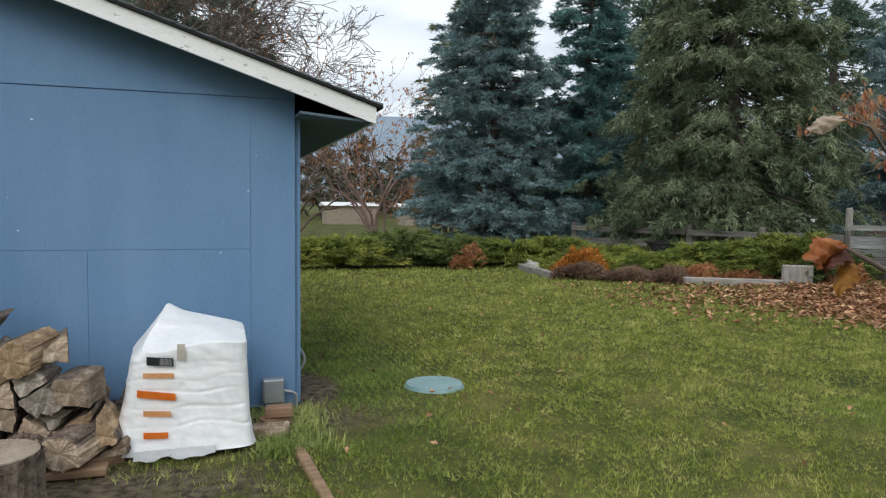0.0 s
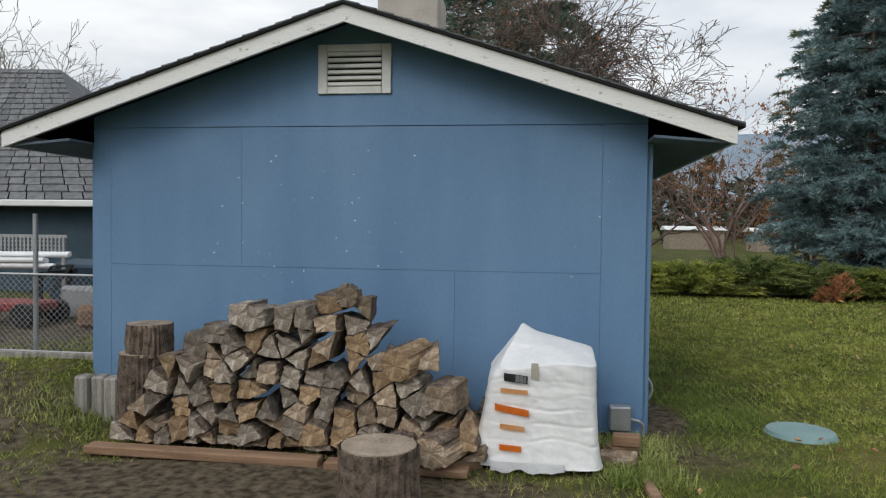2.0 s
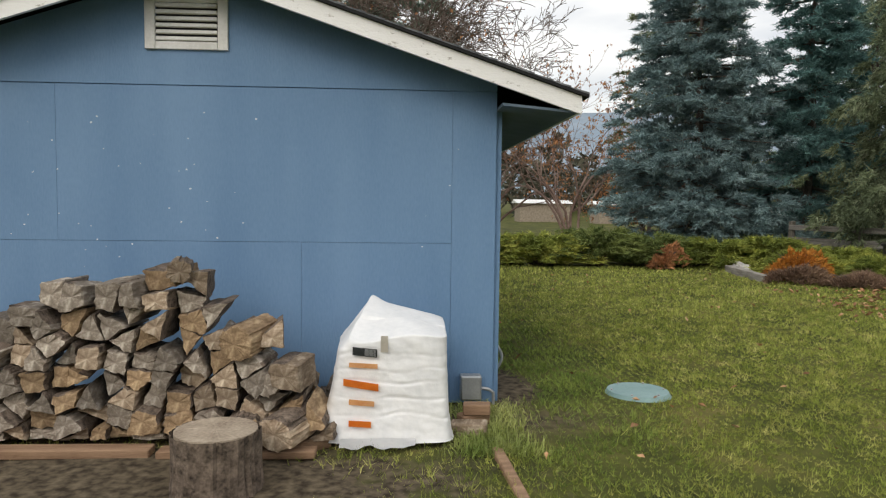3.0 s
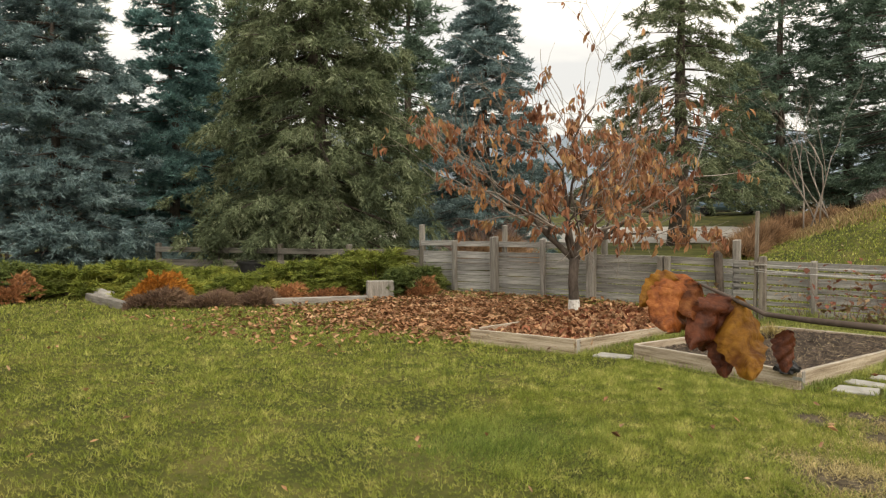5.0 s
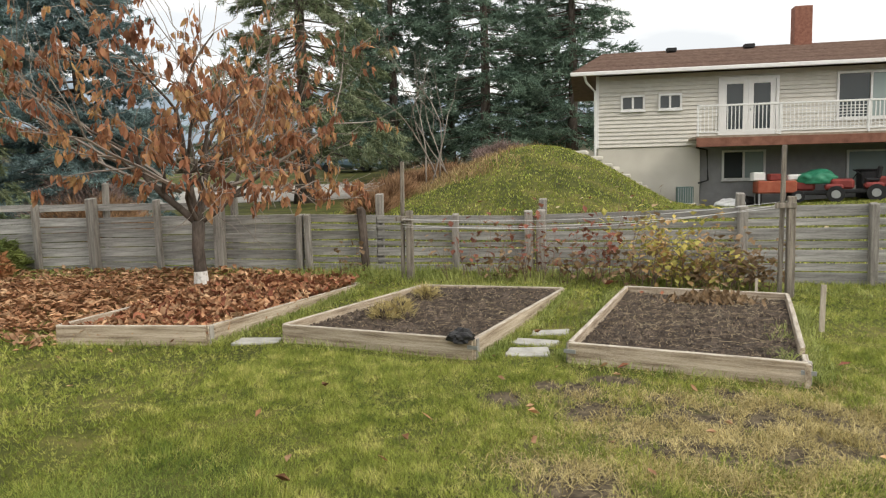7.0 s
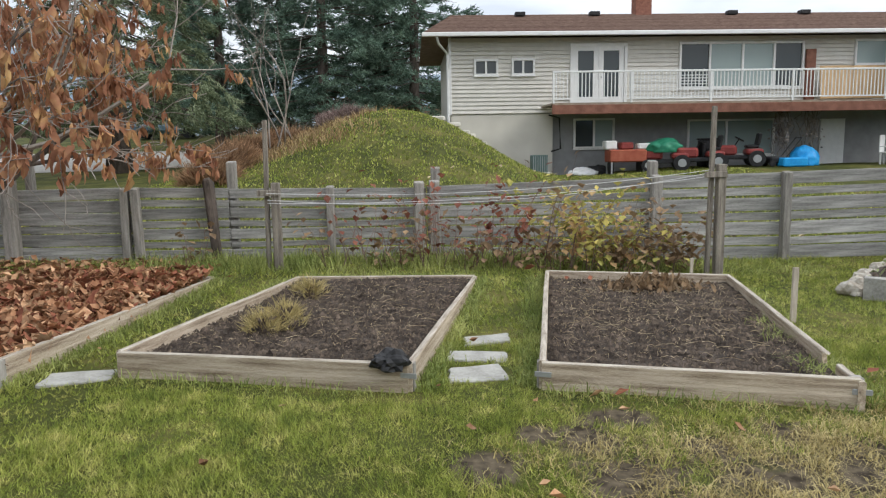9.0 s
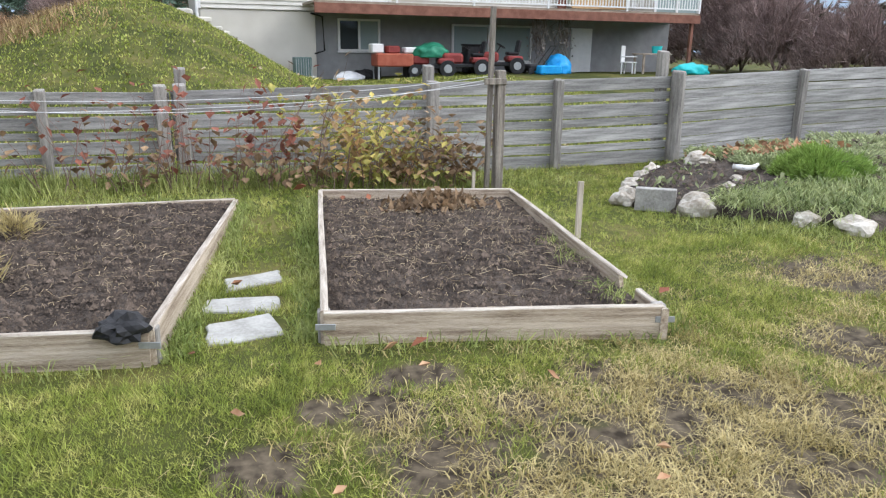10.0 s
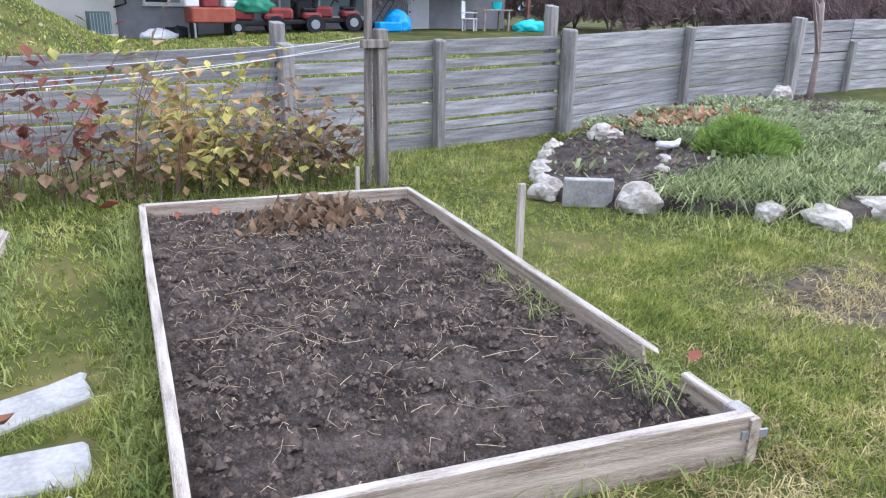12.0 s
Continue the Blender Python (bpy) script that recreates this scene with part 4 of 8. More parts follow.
def shed_yard():
    woodpile()
    round_log("chopping_stump", -1.81, -1.72, 0.255, 0.24, 0.36, "short round of tree trunk used as a chopping block", z=-0.02, seed=2)
    round_log("log_round", -4.07, -0.52, 0.215, 0.205, 0.60, "tall upright log section with grey bark", z=0.03, seed=5)
    round_log("log_round", -4.03, -0.52, 0.175, 0.18, 0.235, "shorter log section stacked on a taller one", z=0.632, seed=8)
    for i, (dx, dy) in enumerate(((-0.11, 0), (0.03, 0.02), (0.16, -0.01))):
        bm = bmesh.new()
        box(bm, (0, 0, 0.10), (0.12, 0.14, 0.42), bevel=0.02)
        ob = whole("timber_offcut", bm, M["post"], "upright grey timber offcut standing beside the log", "timber", group="timber offcuts")
        ob.matrix_basis = pose(-4.52 + dx, -0.50 + dy, 0.10, 0, 0, 8 * i - 6)
    covered_stack()
    # loose wood blocks and bricks by the load
    rng = random.Random(3)
    for x, y, z, s, rz in ((-0.22, -0.62, 0.05, (0.22, 0.12, 0.10), 20), (-0.27, -0.80, 0.045, (0.26, 0.14, 0.09), -12), (-0.20, -0.66, 0.145, (0.2, 0.1, 0.08), -8), (-1.36, -1.06, 0.04, (0.24, 0.16, 0.08), 35), (-1.38, -0.62, 0.05, (0.28, 0.12, 0.10), 10), (-1.40, -0.60, 0.14, (0.22, 0.1, 0.08), -25), (-1.46, -0.22, 0.06, (0.34, 0.1, 0.12), 5), (-1.55, -0.25, 0.18, (0.24, 0.12, 0.1), 14), (-1.2, -0.3, 0.05, (0.5, 0.1, 0.09), 2)):
        bm = bmesh.new()
        box(bm, (0, 0, 0), s, bevel=0.008)
        ob = whole("wood_block", bm, M["plank"] if rng.random() < 0.6 else M["log_end"], "weathered brown wood block lying on bare earth", "wood block", group="loose wood blocks")
        ob.matrix_basis = pose(x, y, z, rng.uniform(-3, 3), rng.uniform(-3, 3), rz)
    # green access lid in the lawn
    top = thing("access_lid", (1.30, 0.22, gz(1.3, 0.22) - 0.035), "round grey-green plastic access lid set in the lawn", "lid")
    bm = bmesh.new()
    bmesh.ops.create_cone(bm, cap_ends=True, segments=48, radius1=0.29, radius2=0.26, depth=0.05, matrix=Matrix.Translation((0, 0, 0.045)))
    part("cover", bm, M["lid"], top)
    bm = bmesh.new()
    bmesh.ops.create_cone(bm, cap_ends=True, segments=48, radius1=0.30, radius2=0.30, depth=0.05, matrix=Matrix.Translation((0, 0, 0.0)))
    part("rim", bm, M["lid"], top)
    for k in range(6):
        bm = bmesh.new()
        a = k * math.pi / 3
        bmesh.ops.create_cone(bm, cap_ends=True, segments=8, radius1=0.012, radius2=0.010, depth=0.014, matrix=Matrix.Translation((math.cos(a) * 0.23, math.sin(a) * 0.23, 0.075)))
        part("bolt", bm, M["metal"], top)
    # timber edging sunk in the ground
    bm = bmesh.new()
    box(bm, (0, 0, 0), (0.07, 1.5, 0.07), bevel=0.008)
    ob = whole("edging_timber", bm, M["plank"], "thin brown timber edging strip sunk between lawn and earth", "edging")
    ob.matrix_basis = pose(-0.08, -1.95, 0.01, 0, 0, 3)
    # hose loop on the side wall
    bm = bmesh.new()
    tube(bm, [(0.06 + 0.05 * math.sin(i * 0.26), 0.25, 0.22 + 0.2 * i / 11) for i in range(13)], [0.012] * 13, 8)
    whole("garden_hose", bm, M["metal"], "loop of grey hose hanging on the shed's side wall", "hose")


shed_yard()


# ---- bare and leafy trees ----
def grow(rng, start, way, length, radius, depth, segs, ends, spread=0.6, droop=0.0, shrink=0.72, split=(2, 3), bend=0.18):
    """Branches out recursively: fills segs with (points, radii) and ends with the outer twigs."""
    pts, radii = [start], [radius]
    d = way.copy()
    n = 4 if depth > 1 else 3
    for i in range(n):
        d = (d + Vector((rng.gauss(0, bend), rng.gauss(0, bend), rng.gauss(0, bend * 0.7) - droop))).normalized()
        pts.append(pts[-1] + d * (length / n))
        radii.append(radius * (1 - 0.45 * (i + 1) / n))
    segs.append((pts, radii, depth))
    if depth <= 0:
        ends.append(pts)
        return
    for k in range(rng.randint(*split) + (1 if depth > 2 else 0)):
        i = rng.randint(2, n) if k else n
        side = d.orthogonal().normalized()
        side.rotate(Matrix.Rotation(rng.uniform(0, 6.28), 3, d))
        nd = (d * rng.uniform(0.6, 1.0) + side * rng.uniform(0.4, 1.0) * spread * 1.4).normalized()
        grow(rng, pts[i], nd, length * shrink * rng.uniform(0.8, 1.15), radii[i] * 0.68, depth - 1, segs, ends, spread, droop, shrink, split, bend)


def bare_tree(name, place, high, seed, label, depth=5, trunks=1, spread=0.6, leaves=None, leaf_n=0, leaf_size=0.06, thick=0.03, droop=0.0, category="tree", material=None, z=None, start=0.26):
    """A leafless or thinly leaved tree, trunk and limbs tapering into twigs."""
    rng = random.Random(seed)
    x, y = place
    top = thing(name, (x, y, gz(x, y) if z is None else z), label, category)
    segs, ends = [], []
    for k in range(trunks):
        a = rng.uniform(0, 6.28)
        lean = 0.0 if trunks == 1 else 0.35
        grow(rng, Vector((0.08 * math.cos(a) * (trunks > 1), 0.08 * math.sin(a) * (trunks > 1), -0.05)), Vector((lean * math.cos(a), lean * math.sin(a), 1)).normalized(), high * start, high * thick * (0.6 if trunks > 1 else 1), depth, segs, ends, spread, droop)
    small = bmesh.new()
    for pts, radii, dp in segs:
        if dp == depth:
            big = bmesh.new()
            tube(big, pts, radii, 7)
            part("trunk", big, material or M["bark"], top, smooth=True)
        else:
            tube(small, pts, [max(r, high * 0.0007) for r in radii], 5 if dp == depth - 1 else 3, cap=False)
    tagged(part("branchwork", small, material or M["bark"], top), kind="stuff")
    if leaves:
        nr = np.random.default_rng(seed)
        verts = []
        for _ in range(leaf_n):
            tw = ends[nr.integers(len(ends))]
            p = tw[nr.integers(1, len(tw))] + Vector(nr.normal(0, leaf_size * 0.5, 3))
            d = Vector(nr.normal(0, 0.5, 3)) + Vector((0, 0, -0.9))
            d.normalize()
            s = d.orthogonal().normalized()
            s.rotate(Matrix.Rotation(nr.uniform(0, 6.28), 3, d))
            L = leaf_size * nr.uniform(0.6, 1.3)
            f = d.cross(s) * L * 0.18
            verts += [p, p + d * L * 0.5 + s * L * 0.27 + f, p + d * L, p + d * L * 0.5 - s * L * 0.27 + f]
        v = np.array([tuple(q) for q in verts])
        i = np.arange(len(v)).reshape(-1, 4)
        tri = np.concatenate((i[:, [0, 1, 2]], i[:, [0, 2, 3]]))
        ob = new("crown", soup("crown", v, tri, leaves))
        ob.parent = top
    return top


M["leaf_orange"] = leafy(mat("orange_brown_leaves", (0.22, 0.09, 0.055), (0.58, 0.38, 0.17), 1.6, 0.7, 0, 9, c=(0.38, 0.185, 0.105), island=0.4, spec=0.25), 0.35)
M["leaf_rust"] = leafy(mat("rust_leaves", (0.26, 0.105, 0.05), (0.58, 0.31, 0.15), 0.8, 0.8, 0, 9, island=0.4, spec=0.2), 0.3)
M["twig"] = mat("brown_twigs", (0.075, 0.055, 0.045), (0.19, 0.15, 0.125), 4, 0.9, 0.2, 40)
M["pale_twig"] = mat("pale_twigs", (0.20, 0.17, 0.15), (0.36, 0.32, 0.28), 4, 0.9, 0.2, 40)
M["redtwig"] = mat("reddish_twigs", (0.15, 0.095, 0.08), (0.33, 0.235, 0.20), 1.2, 0.9, 0, 12)
M["pink_bark"] = mat("pinkish_bark", (0.26, 0.19, 0.165), (0.42, 0.34, 0.31), 6, 0.85, 0.3, 40)


def cherry_tree():
    """The fruit tree in the leaf-covered bed: a short whitewashed trunk forking low, drooping orange leaves."""
    rng = random.Random(14)
    x, y = 11.75, 1.38
    top = thing("fruit_tree", (x, y, gz(x, y)), "small fruit tree with drooping orange-brown autumn leaves and whitewashed trunk base", "tree")
    bm = bmesh.new()
    tube(bm, [(0, 0, -0.1), (0.01, 0, 0.2), (0.0, 0.02, 0.6), (0.02, 0.0, 1.0)], [0.115, 0.095, 0.088, 0.095], 12)
    part("trunk", bm, M["bark"], top, smooth=True)
    bm = bmesh.new()
    tube(bm, [(0, 0, -0.05), (0.01, 0, 0.12), (0.008, 0.005, 0.24)], [0.121, 0.106, 0.098], 12, cap=False)
    part("whitewash", bm, M["whitewash"], top, "flaking white paint on the trunk base")
    segs, ends = [], []
    lead = [((-0.28, 0.55, 0.75), 1.35, 0.062), ((0.2, -0.65, 0.72), 1.3, 0.05), ((0.05, 0.12, 1.0), 1.7, 0.055), ((-0.1, -0.25, 1.0), 1.5, 0.045), ((-0.5, -0.15, 0.85), 1.2, 0.04), ((0.5, 0.4, 0.9), 1.25, 0.04)]
    for d, L, r in lead:
        grow(rng, Vector((0.01, 0, 0.96)), Vector(d).normalized(), L, r, 4, segs, ends, spread=0.62, droop=-0.02, shrink=0.77, split=(2, 3), bend=0.16)
    # long low side limbs
    for d, L in (((-0.25, 1.0, 0.12), 2.3), ((-0.5, 0.85, 0.35), 2.3), ((0.2, -1.0, 0.25), 2.1), ((-0.5, -0.8, 0.35), 2.0), ((-0.9, 0.35, 0.3), 1.8), ((-0.2, 0.95, 0.55), 2.4)):
        grow(rng, Vector((0.08 * d[0], 0.25 * d[1], 1.45)), Vector(d).normalized(), L, 0.03, 2, segs, ends, spread=0.45, droop=-0.025, shrink=0.6, split=(2, 3), bend=0.12)
    big, small = bmesh.new(), bmesh.new()
    for pts, radii, dp in segs:
        tube(big if dp >= 3 else small, pts, [max(q, 0.004) for q in radii], 7 if dp >= 3 else 4, cap=False)
    part("limbwork", big, M["bark"], top, smooth=True)
    tagged(part("branchwork", small, M["pale_twig"], top), kind="stuff")
    nr = np.random.default_rng(8)
    verts, faces = [], []
    twigs = [s[0] for s in segs if s[2] <= 2]
    hung = []
    while len(hung) < 4300:
        tw = twigs[nr.integers(len(twigs))]
        i = nr.integers(0, len(tw) - 1)
        p = tw[i].lerp(tw[i + 1], nr.random())
        if p.z < 1.25 or (p.z > 3.6 and nr.random() < 0.6):
            continue
        lay = Vector(nr.normal(0, 0.2, 3))
        hung += [(p + Vector(nr.normal(0, 0.035, 3)), lay) for _ in range(nr.integers(2, 9))]
    for p, lay in hung:
        d = (lay + Vector(nr.normal(0, 0.25, 3)) + Vector((0, 0, -1))).normalized()
        s = d.orthogonal().normalized()
        s.rotate(Matrix.Rotation(nr.uniform(0, 6.28), 3, d))
        n = d.cross(s)
        L = nr.uniform(0.08, 0.18)
        w = L * nr.uniform(0.15, 0.25)
        fold = w * nr.uniform(0.2, 0.9)
        curl = nr.uniform(-0.25, 0.25) * L
        k = len(verts)
        verts += [p, p + d * L * 0.3 + s * w + n * fold, p + d * L * 0.3, p + d * L * 0.3 - s * w + n * fold, p + d * L * 0.7 + s * w * 0.75 + n * (fold + curl * 0.5), p + d * L * 0.7 + n * curl * 0.5, p + d * L * 0.7 - s * w * 0.75 + n * (fold + curl * 0.5), p + d * L + n * curl]
        faces += [(k, k + 2, k + 1), (k, k + 3, k + 2), (k + 1, k + 2, k + 5), (k + 1, k + 5, k + 4), (k + 2, k + 3, k + 6), (k + 2, k + 6, k + 5), (k + 4, k + 5, k + 7), (k + 5, k + 6, k + 7)]
    ob = new("crown", soup("crown", np.array([tuple(v) for v in verts]), np.array(faces), M["leaf_orange"]))
    ob.parent = top
    tagged(ob, "drooping orange, brown and yellow leaves")
    return top


M["whitewash"] = mat("whitewash", (0.35, 0.32, 0.28), (0.75, 0.74, 0.72), 14, 0.8, 0.4, 60, low=0.36, high=0.5)


def near_leaf(bm, p, d, up, L, w, curl, rng):
    """A broad curled leaf from stalk to tip."""
    d, s = Vector(d).normalized(), None
    s = d.cross(Vector(up)).normalized()
    n = s.cross(d)
    rows = []
    for i in range(33):
        f = i / 32
        half = w * math.sin(math.pi * min(1, f * 0.93 + 0.06)) ** 0.8 * (1.05 - 0.25 * f) * (1 + 0.07 * math.sin(f * 40 + L * 90)) if 0 < i < 32 else 0.003
        bendz = -curl * f * f * L
        row = []
        for k in range(9):
            t = (k - 4) / 4
            q = p + d * (L * f) + s * (half * t) + n * (bendz + t * t * half * 0.7 + 0.09 * L * math.sin(f * 8 + t * 2.5 + curl * 9) * abs(t) + 0.035 * L * math.sin(f * 21 + t * 5) + 0.02 * L * math.sin(f * 33 - t * 9) * abs(t) - 0.025 * L * math.exp(-(t * 4) ** 2))
            row.append(bm.verts.new(q))
        rows.append(row)
    for a, b in zip(rows, rows[1:]):
        for k in range(8):
            bm.faces.new((a[k], a[k + 1], b[k + 1], b[k]))


M["big_leaf"] = leafy(mat("curled_rust_leaf", (0.09, 0.025, 0.010), (0.42, 0.16, 0.05), 26, 0.5, 0.7, 90, c=(0.26, 0.08, 0.022), vary=0.35, spec=0.25), 0.3)
M["big_leaf_gold"] = leafy(mat("curled_golden_leaf", (0.15, 0.05, 0.010), (0.44, 0.21, 0.03), 26, 0.5, 0.7, 90, vary=0.15, spec=0.25), 0.35)
M["big_leaf_tan"] = leafy(mat("curled_tan_leaf", (0.30, 0.22, 0.16), (0.52, 0.42, 0.33), 26, 0.5, 0.5, 90, spec=0.25), 0.2)
M["big_leaf_dark"] = leafy(mat("curled_dark_leaf", (0.045, 0.013, 0.008), (0.17, 0.05, 0.02), 26, 0.5, 0.7, 90, vary=0.25, spec=0.25), 0.25)


def leaf_sapling():
    """The sapling whose one low twig with curled leaves reaches out beside the path."""
    rng = random.Random(2)
    x, y = 2.0, -7.0
    top = thing("sapling", (x, y, gz(x, y)), "slender sapling, a low twig carrying curled rust-coloured leaves", "sapling")
    bm = bmesh.new()
    tube(bm, [(0, 0, -0.05), (0.02, 0.01, 0.5), (0.0, 0.03, 1.16), (0.02, 0.02, 2.0)], [0.035, 0.028, 0.022, 0.006], 10)
    part("trunk", bm, M["twig"], top, smooth=True)
    base = Vector((x, y, gz(x, y)))
    stem = [Vector(p) - base for p in ((2.000, -6.950, 1.160), (1.930, -6.450, 1.350), (1.880, -5.950, 1.460), (1.790, -5.450, 1.520), (1.629, -5.069, 1.553), (1.694, -5.000, 1.547), (1.729, -4.922, 1.548), (1.759, -4.852, 1.571), (1.764, -4.776, 1.599))]
    bm = bmesh.new()
    tube(bm, stem, [0.010, 0.009, 0.008, 0.007, 0.006, 0.0055, 0.005, 0.0045, 0.003], 8)
    part("twig", bm, M["twig"], top, smooth=True)
    leaves = (("big_leaf", (1.764, -4.776, 1.599), (1.705, -4.700, 1.527), 0.055, 0.30), ("big_leaf", (1.760, -4.758, 1.606), (1.684, -4.726, 1.504), 0.061, 0.35), ("big_leaf_gold", (1.750, -4.739, 1.606), (1.722, -4.669, 1.561), 0.039, 0.40), ("big_leaf", (1.764, -4.776, 1.599), (1.723, -4.766, 1.524), 0.050, 0.50), ("big_leaf_dark", (1.759, -4.852, 1.571), (1.700, -4.776, 1.486), 0.044, 0.40), ("big_leaf_dark", (1.759, -4.852, 1.571), (1.717, -4.821, 1.472), 0.046, -0.30), ("big_leaf_dark", (1.750, -4.831, 1.513), (1.723, -4.844, 1.419), 0.031, 0.30), ("big_leaf_gold", (1.759, -4.852, 1.571), (1.708, -4.900, 1.425), 0.053, 0.25), ("big_leaf_dark", (1.726, -4.967, 1.521), (1.716, -4.960, 1.449), 0.024, 0.20))
    for path, r in ((((2.0, -6.96, 1.25), (1.3, -6.45, 1.45), (0.6, -6.0, 1.56), (0.1, -5.68, 1.60), (-0.091, -5.565, 1.612), (-0.157, -5.564, 1.626), (-0.198, -5.561, 1.645)), 0.007), (((0.1, -5.68, 1.60), (-0.06, -5.56, 1.66), (-0.115, -5.55, 1.70), (-0.169, -5.553, 1.751), (-0.199, -5.551, 1.758)), 0.003)):
        bm = bmesh.new()
        tube(bm, [Vector(p) - base for p in path], [r * (1 - 0.75 * i / (len(path) - 1)) for i in range(len(path))], 6)
        part("twig", bm, M["twig"], top, smooth=True)
    leaves += (("big_leaf", (-0.205, -5.562, 1.650), (-0.258, -5.569, 1.634), 0.014, 0.3), ("big_leaf_dark", (-0.204, -5.554, 1.648), (-0.227, -5.576, 1.622), 0.012, 0.3), ("big_leaf_gold", (-0.198, -5.559, 1.640), (-0.216, -5.575, 1.604), 0.010, 0.2), ("big_leaf_tan", (-0.199, -5.551, 1.758), (-0.231, -5.544, 1.745), 0.008, 0.25))
    for m, p, q, w, curl in leaves:
        p, q = Vector(p) - base, Vector(q) - base
        bm = bmesh.new()
        near_leaf(bm, p, q - p, (0.85, 0.5, 0.2), (q - p).length * 1.1, w, curl, rng)
        part("leaf", bm, M[m], top, smooth=True)
    return top


cherry_tree()
leaf_sapling()
bare_tree("bare_tree", (-3.2, 19), 15.5, 31, "leafless deciduous tree with fine brown twigs behind the shed", depth=7, thick=0.022, spread=0.5, material=M["twig"], leaves=M["leaf_rust"], leaf_n=500, leaf_size=0.14, start=0.24)
bare_tree("bare_tree", (1.0, 16.5), 15.0, 33, "leafless round-crowned deciduous tree behind the shed", depth=7, thick=0.022, spread=0.5, material=M["twig"], start=0.24)
bare_tree("bare_tree", (-15.5, 15), 12, 35, "leafless tree rising behind the neighbouring roof", depth=6, spread=0.5, material=M["pale_twig"], start=0.24)
conifer((-4.8, 32), 21, 9, M["needle_dark"], 41, "dark conifer rising behind the shed roof", base=2, sprays=4200, size=0.45)
conifer((-1.3, 27), 19, 9, M["needle_dark"], 42, "dark conifer rising behind the shed roof", base=2, sprays=3600, size=0.45)
bare_tree("shrub_tree", (5.6, 20.5), 8.8, 51, "many-stemmed shrub tree with sparse rust-red leaves", depth=4, trunks=6, spread=0.5, leaves=M["leaf_rust"], leaf_n=3000, leaf_size=0.12, material=M["redtwig"], start=0.34, thick=0.012)
bare_tree("shrub_tree", (2.4, 24.0), 9.0, 52, "many-stemmed shrub tree with thin brown leaves", depth=4, trunks=5, spread=0.5, leaves=M["leaf_rust"], leaf_n=1800, leaf_size=0.12, material=M["redtwig"], start=0.34, thick=0.012)
bare_tree("shrub_tree", (9.6, 24.0), 5.2, 53, "many-stemmed shrub with rust-coloured leaves beside the spruce", depth=4, trunks=5, spread=0.5, leaves=M["leaf_rust"], leaf_n=1500, leaf_size=0.14, material=M["twig"], start=0.34, thick=0.02)


# ---- the house behind the fence ----
M["win_white"] = mat("white_window_frame", (0.72, 0.72, 0.71), (0.80, 0.80, 0.79), 5, 0.45, 0.05, 40)
M["brick"] = mat("red_brick", (0.20, 0.085, 0.06), (0.34, 0.16, 0.115), 9, 0.9, 0.4, 60, vary=0.15)
M["deep_blue"] = mat("dark_blue_paint", (0.035, 0.06, 0.085), (0.055, 0.09, 0.12), 4, 0.7, 0.2, 50)
M["ply"] = mat("tan_plywood", (0.42, 0.27, 0.13), (0.58, 0.40, 0.22), 2, 0.75, 0.2, 30, stretch=(5, 5, 0.6))
M["red_paint"] = mat("faded_red_paint", (0.19, 0.032, 0.032), (0.29, 0.062, 0.05), 6, 0.5, 0.1, 40)
M["orange_red"] = mat("orange_red_metal", (0.30, 0.07, 0.04), (0.40, 0.12, 0.07), 6, 0.55, 0.1, 40)
M["black"] = mat("black_plastic", (0.012, 0.012, 0.013), (0.03, 0.03, 0.032), 8, 0.55, 0.1, 60)
M["blue_tarp"] = mat("bright_blue_tarp", (0.01, 0.25, 0.62), (0.03, 0.38, 0.78), 4, 0.45, 0.3, 20)
M["teal_tarp"] = mat("turquoise_tarp", (0.03, 0.50, 0.52), (0.06, 0.62, 0.62), 4, 0.45, 0.3, 20)
M["green_tarp"] = mat("green_tarp", (0.02, 0.16, 0.09), (0.04, 0.27, 0.16), 4, 0.5, 0.3, 20)
M["ac_green"] = mat("grey_green_metal", (0.10, 0.16, 0.15), (0.15, 0.22, 0.20), 4, 0.6, 0.1, 40)


def glass(name, tint, rough=0.04):
    m = bpy.data.materials.new(name)
    m.use_nodes = True
    b = m.node_tree.nodes["Principled BSDF"]
    b.inputs["Base Color"].default_value = (*tint, 1)
    b.inputs["Roughness"].default_value = rough
    b.inputs["Specular IOR Level"].default_value = 0.5
    b.inputs["Coat Weight"].default_value = 0.0
    b.inputs["Coat Roughness"].default_value = 0.03
    return m


M["pane"] = glass("window_pane", (0.045, 0.055, 0.06))
M["pane_curtain"] = glass("curtained_pane", (0.30, 0.37, 0.36), 0.12)


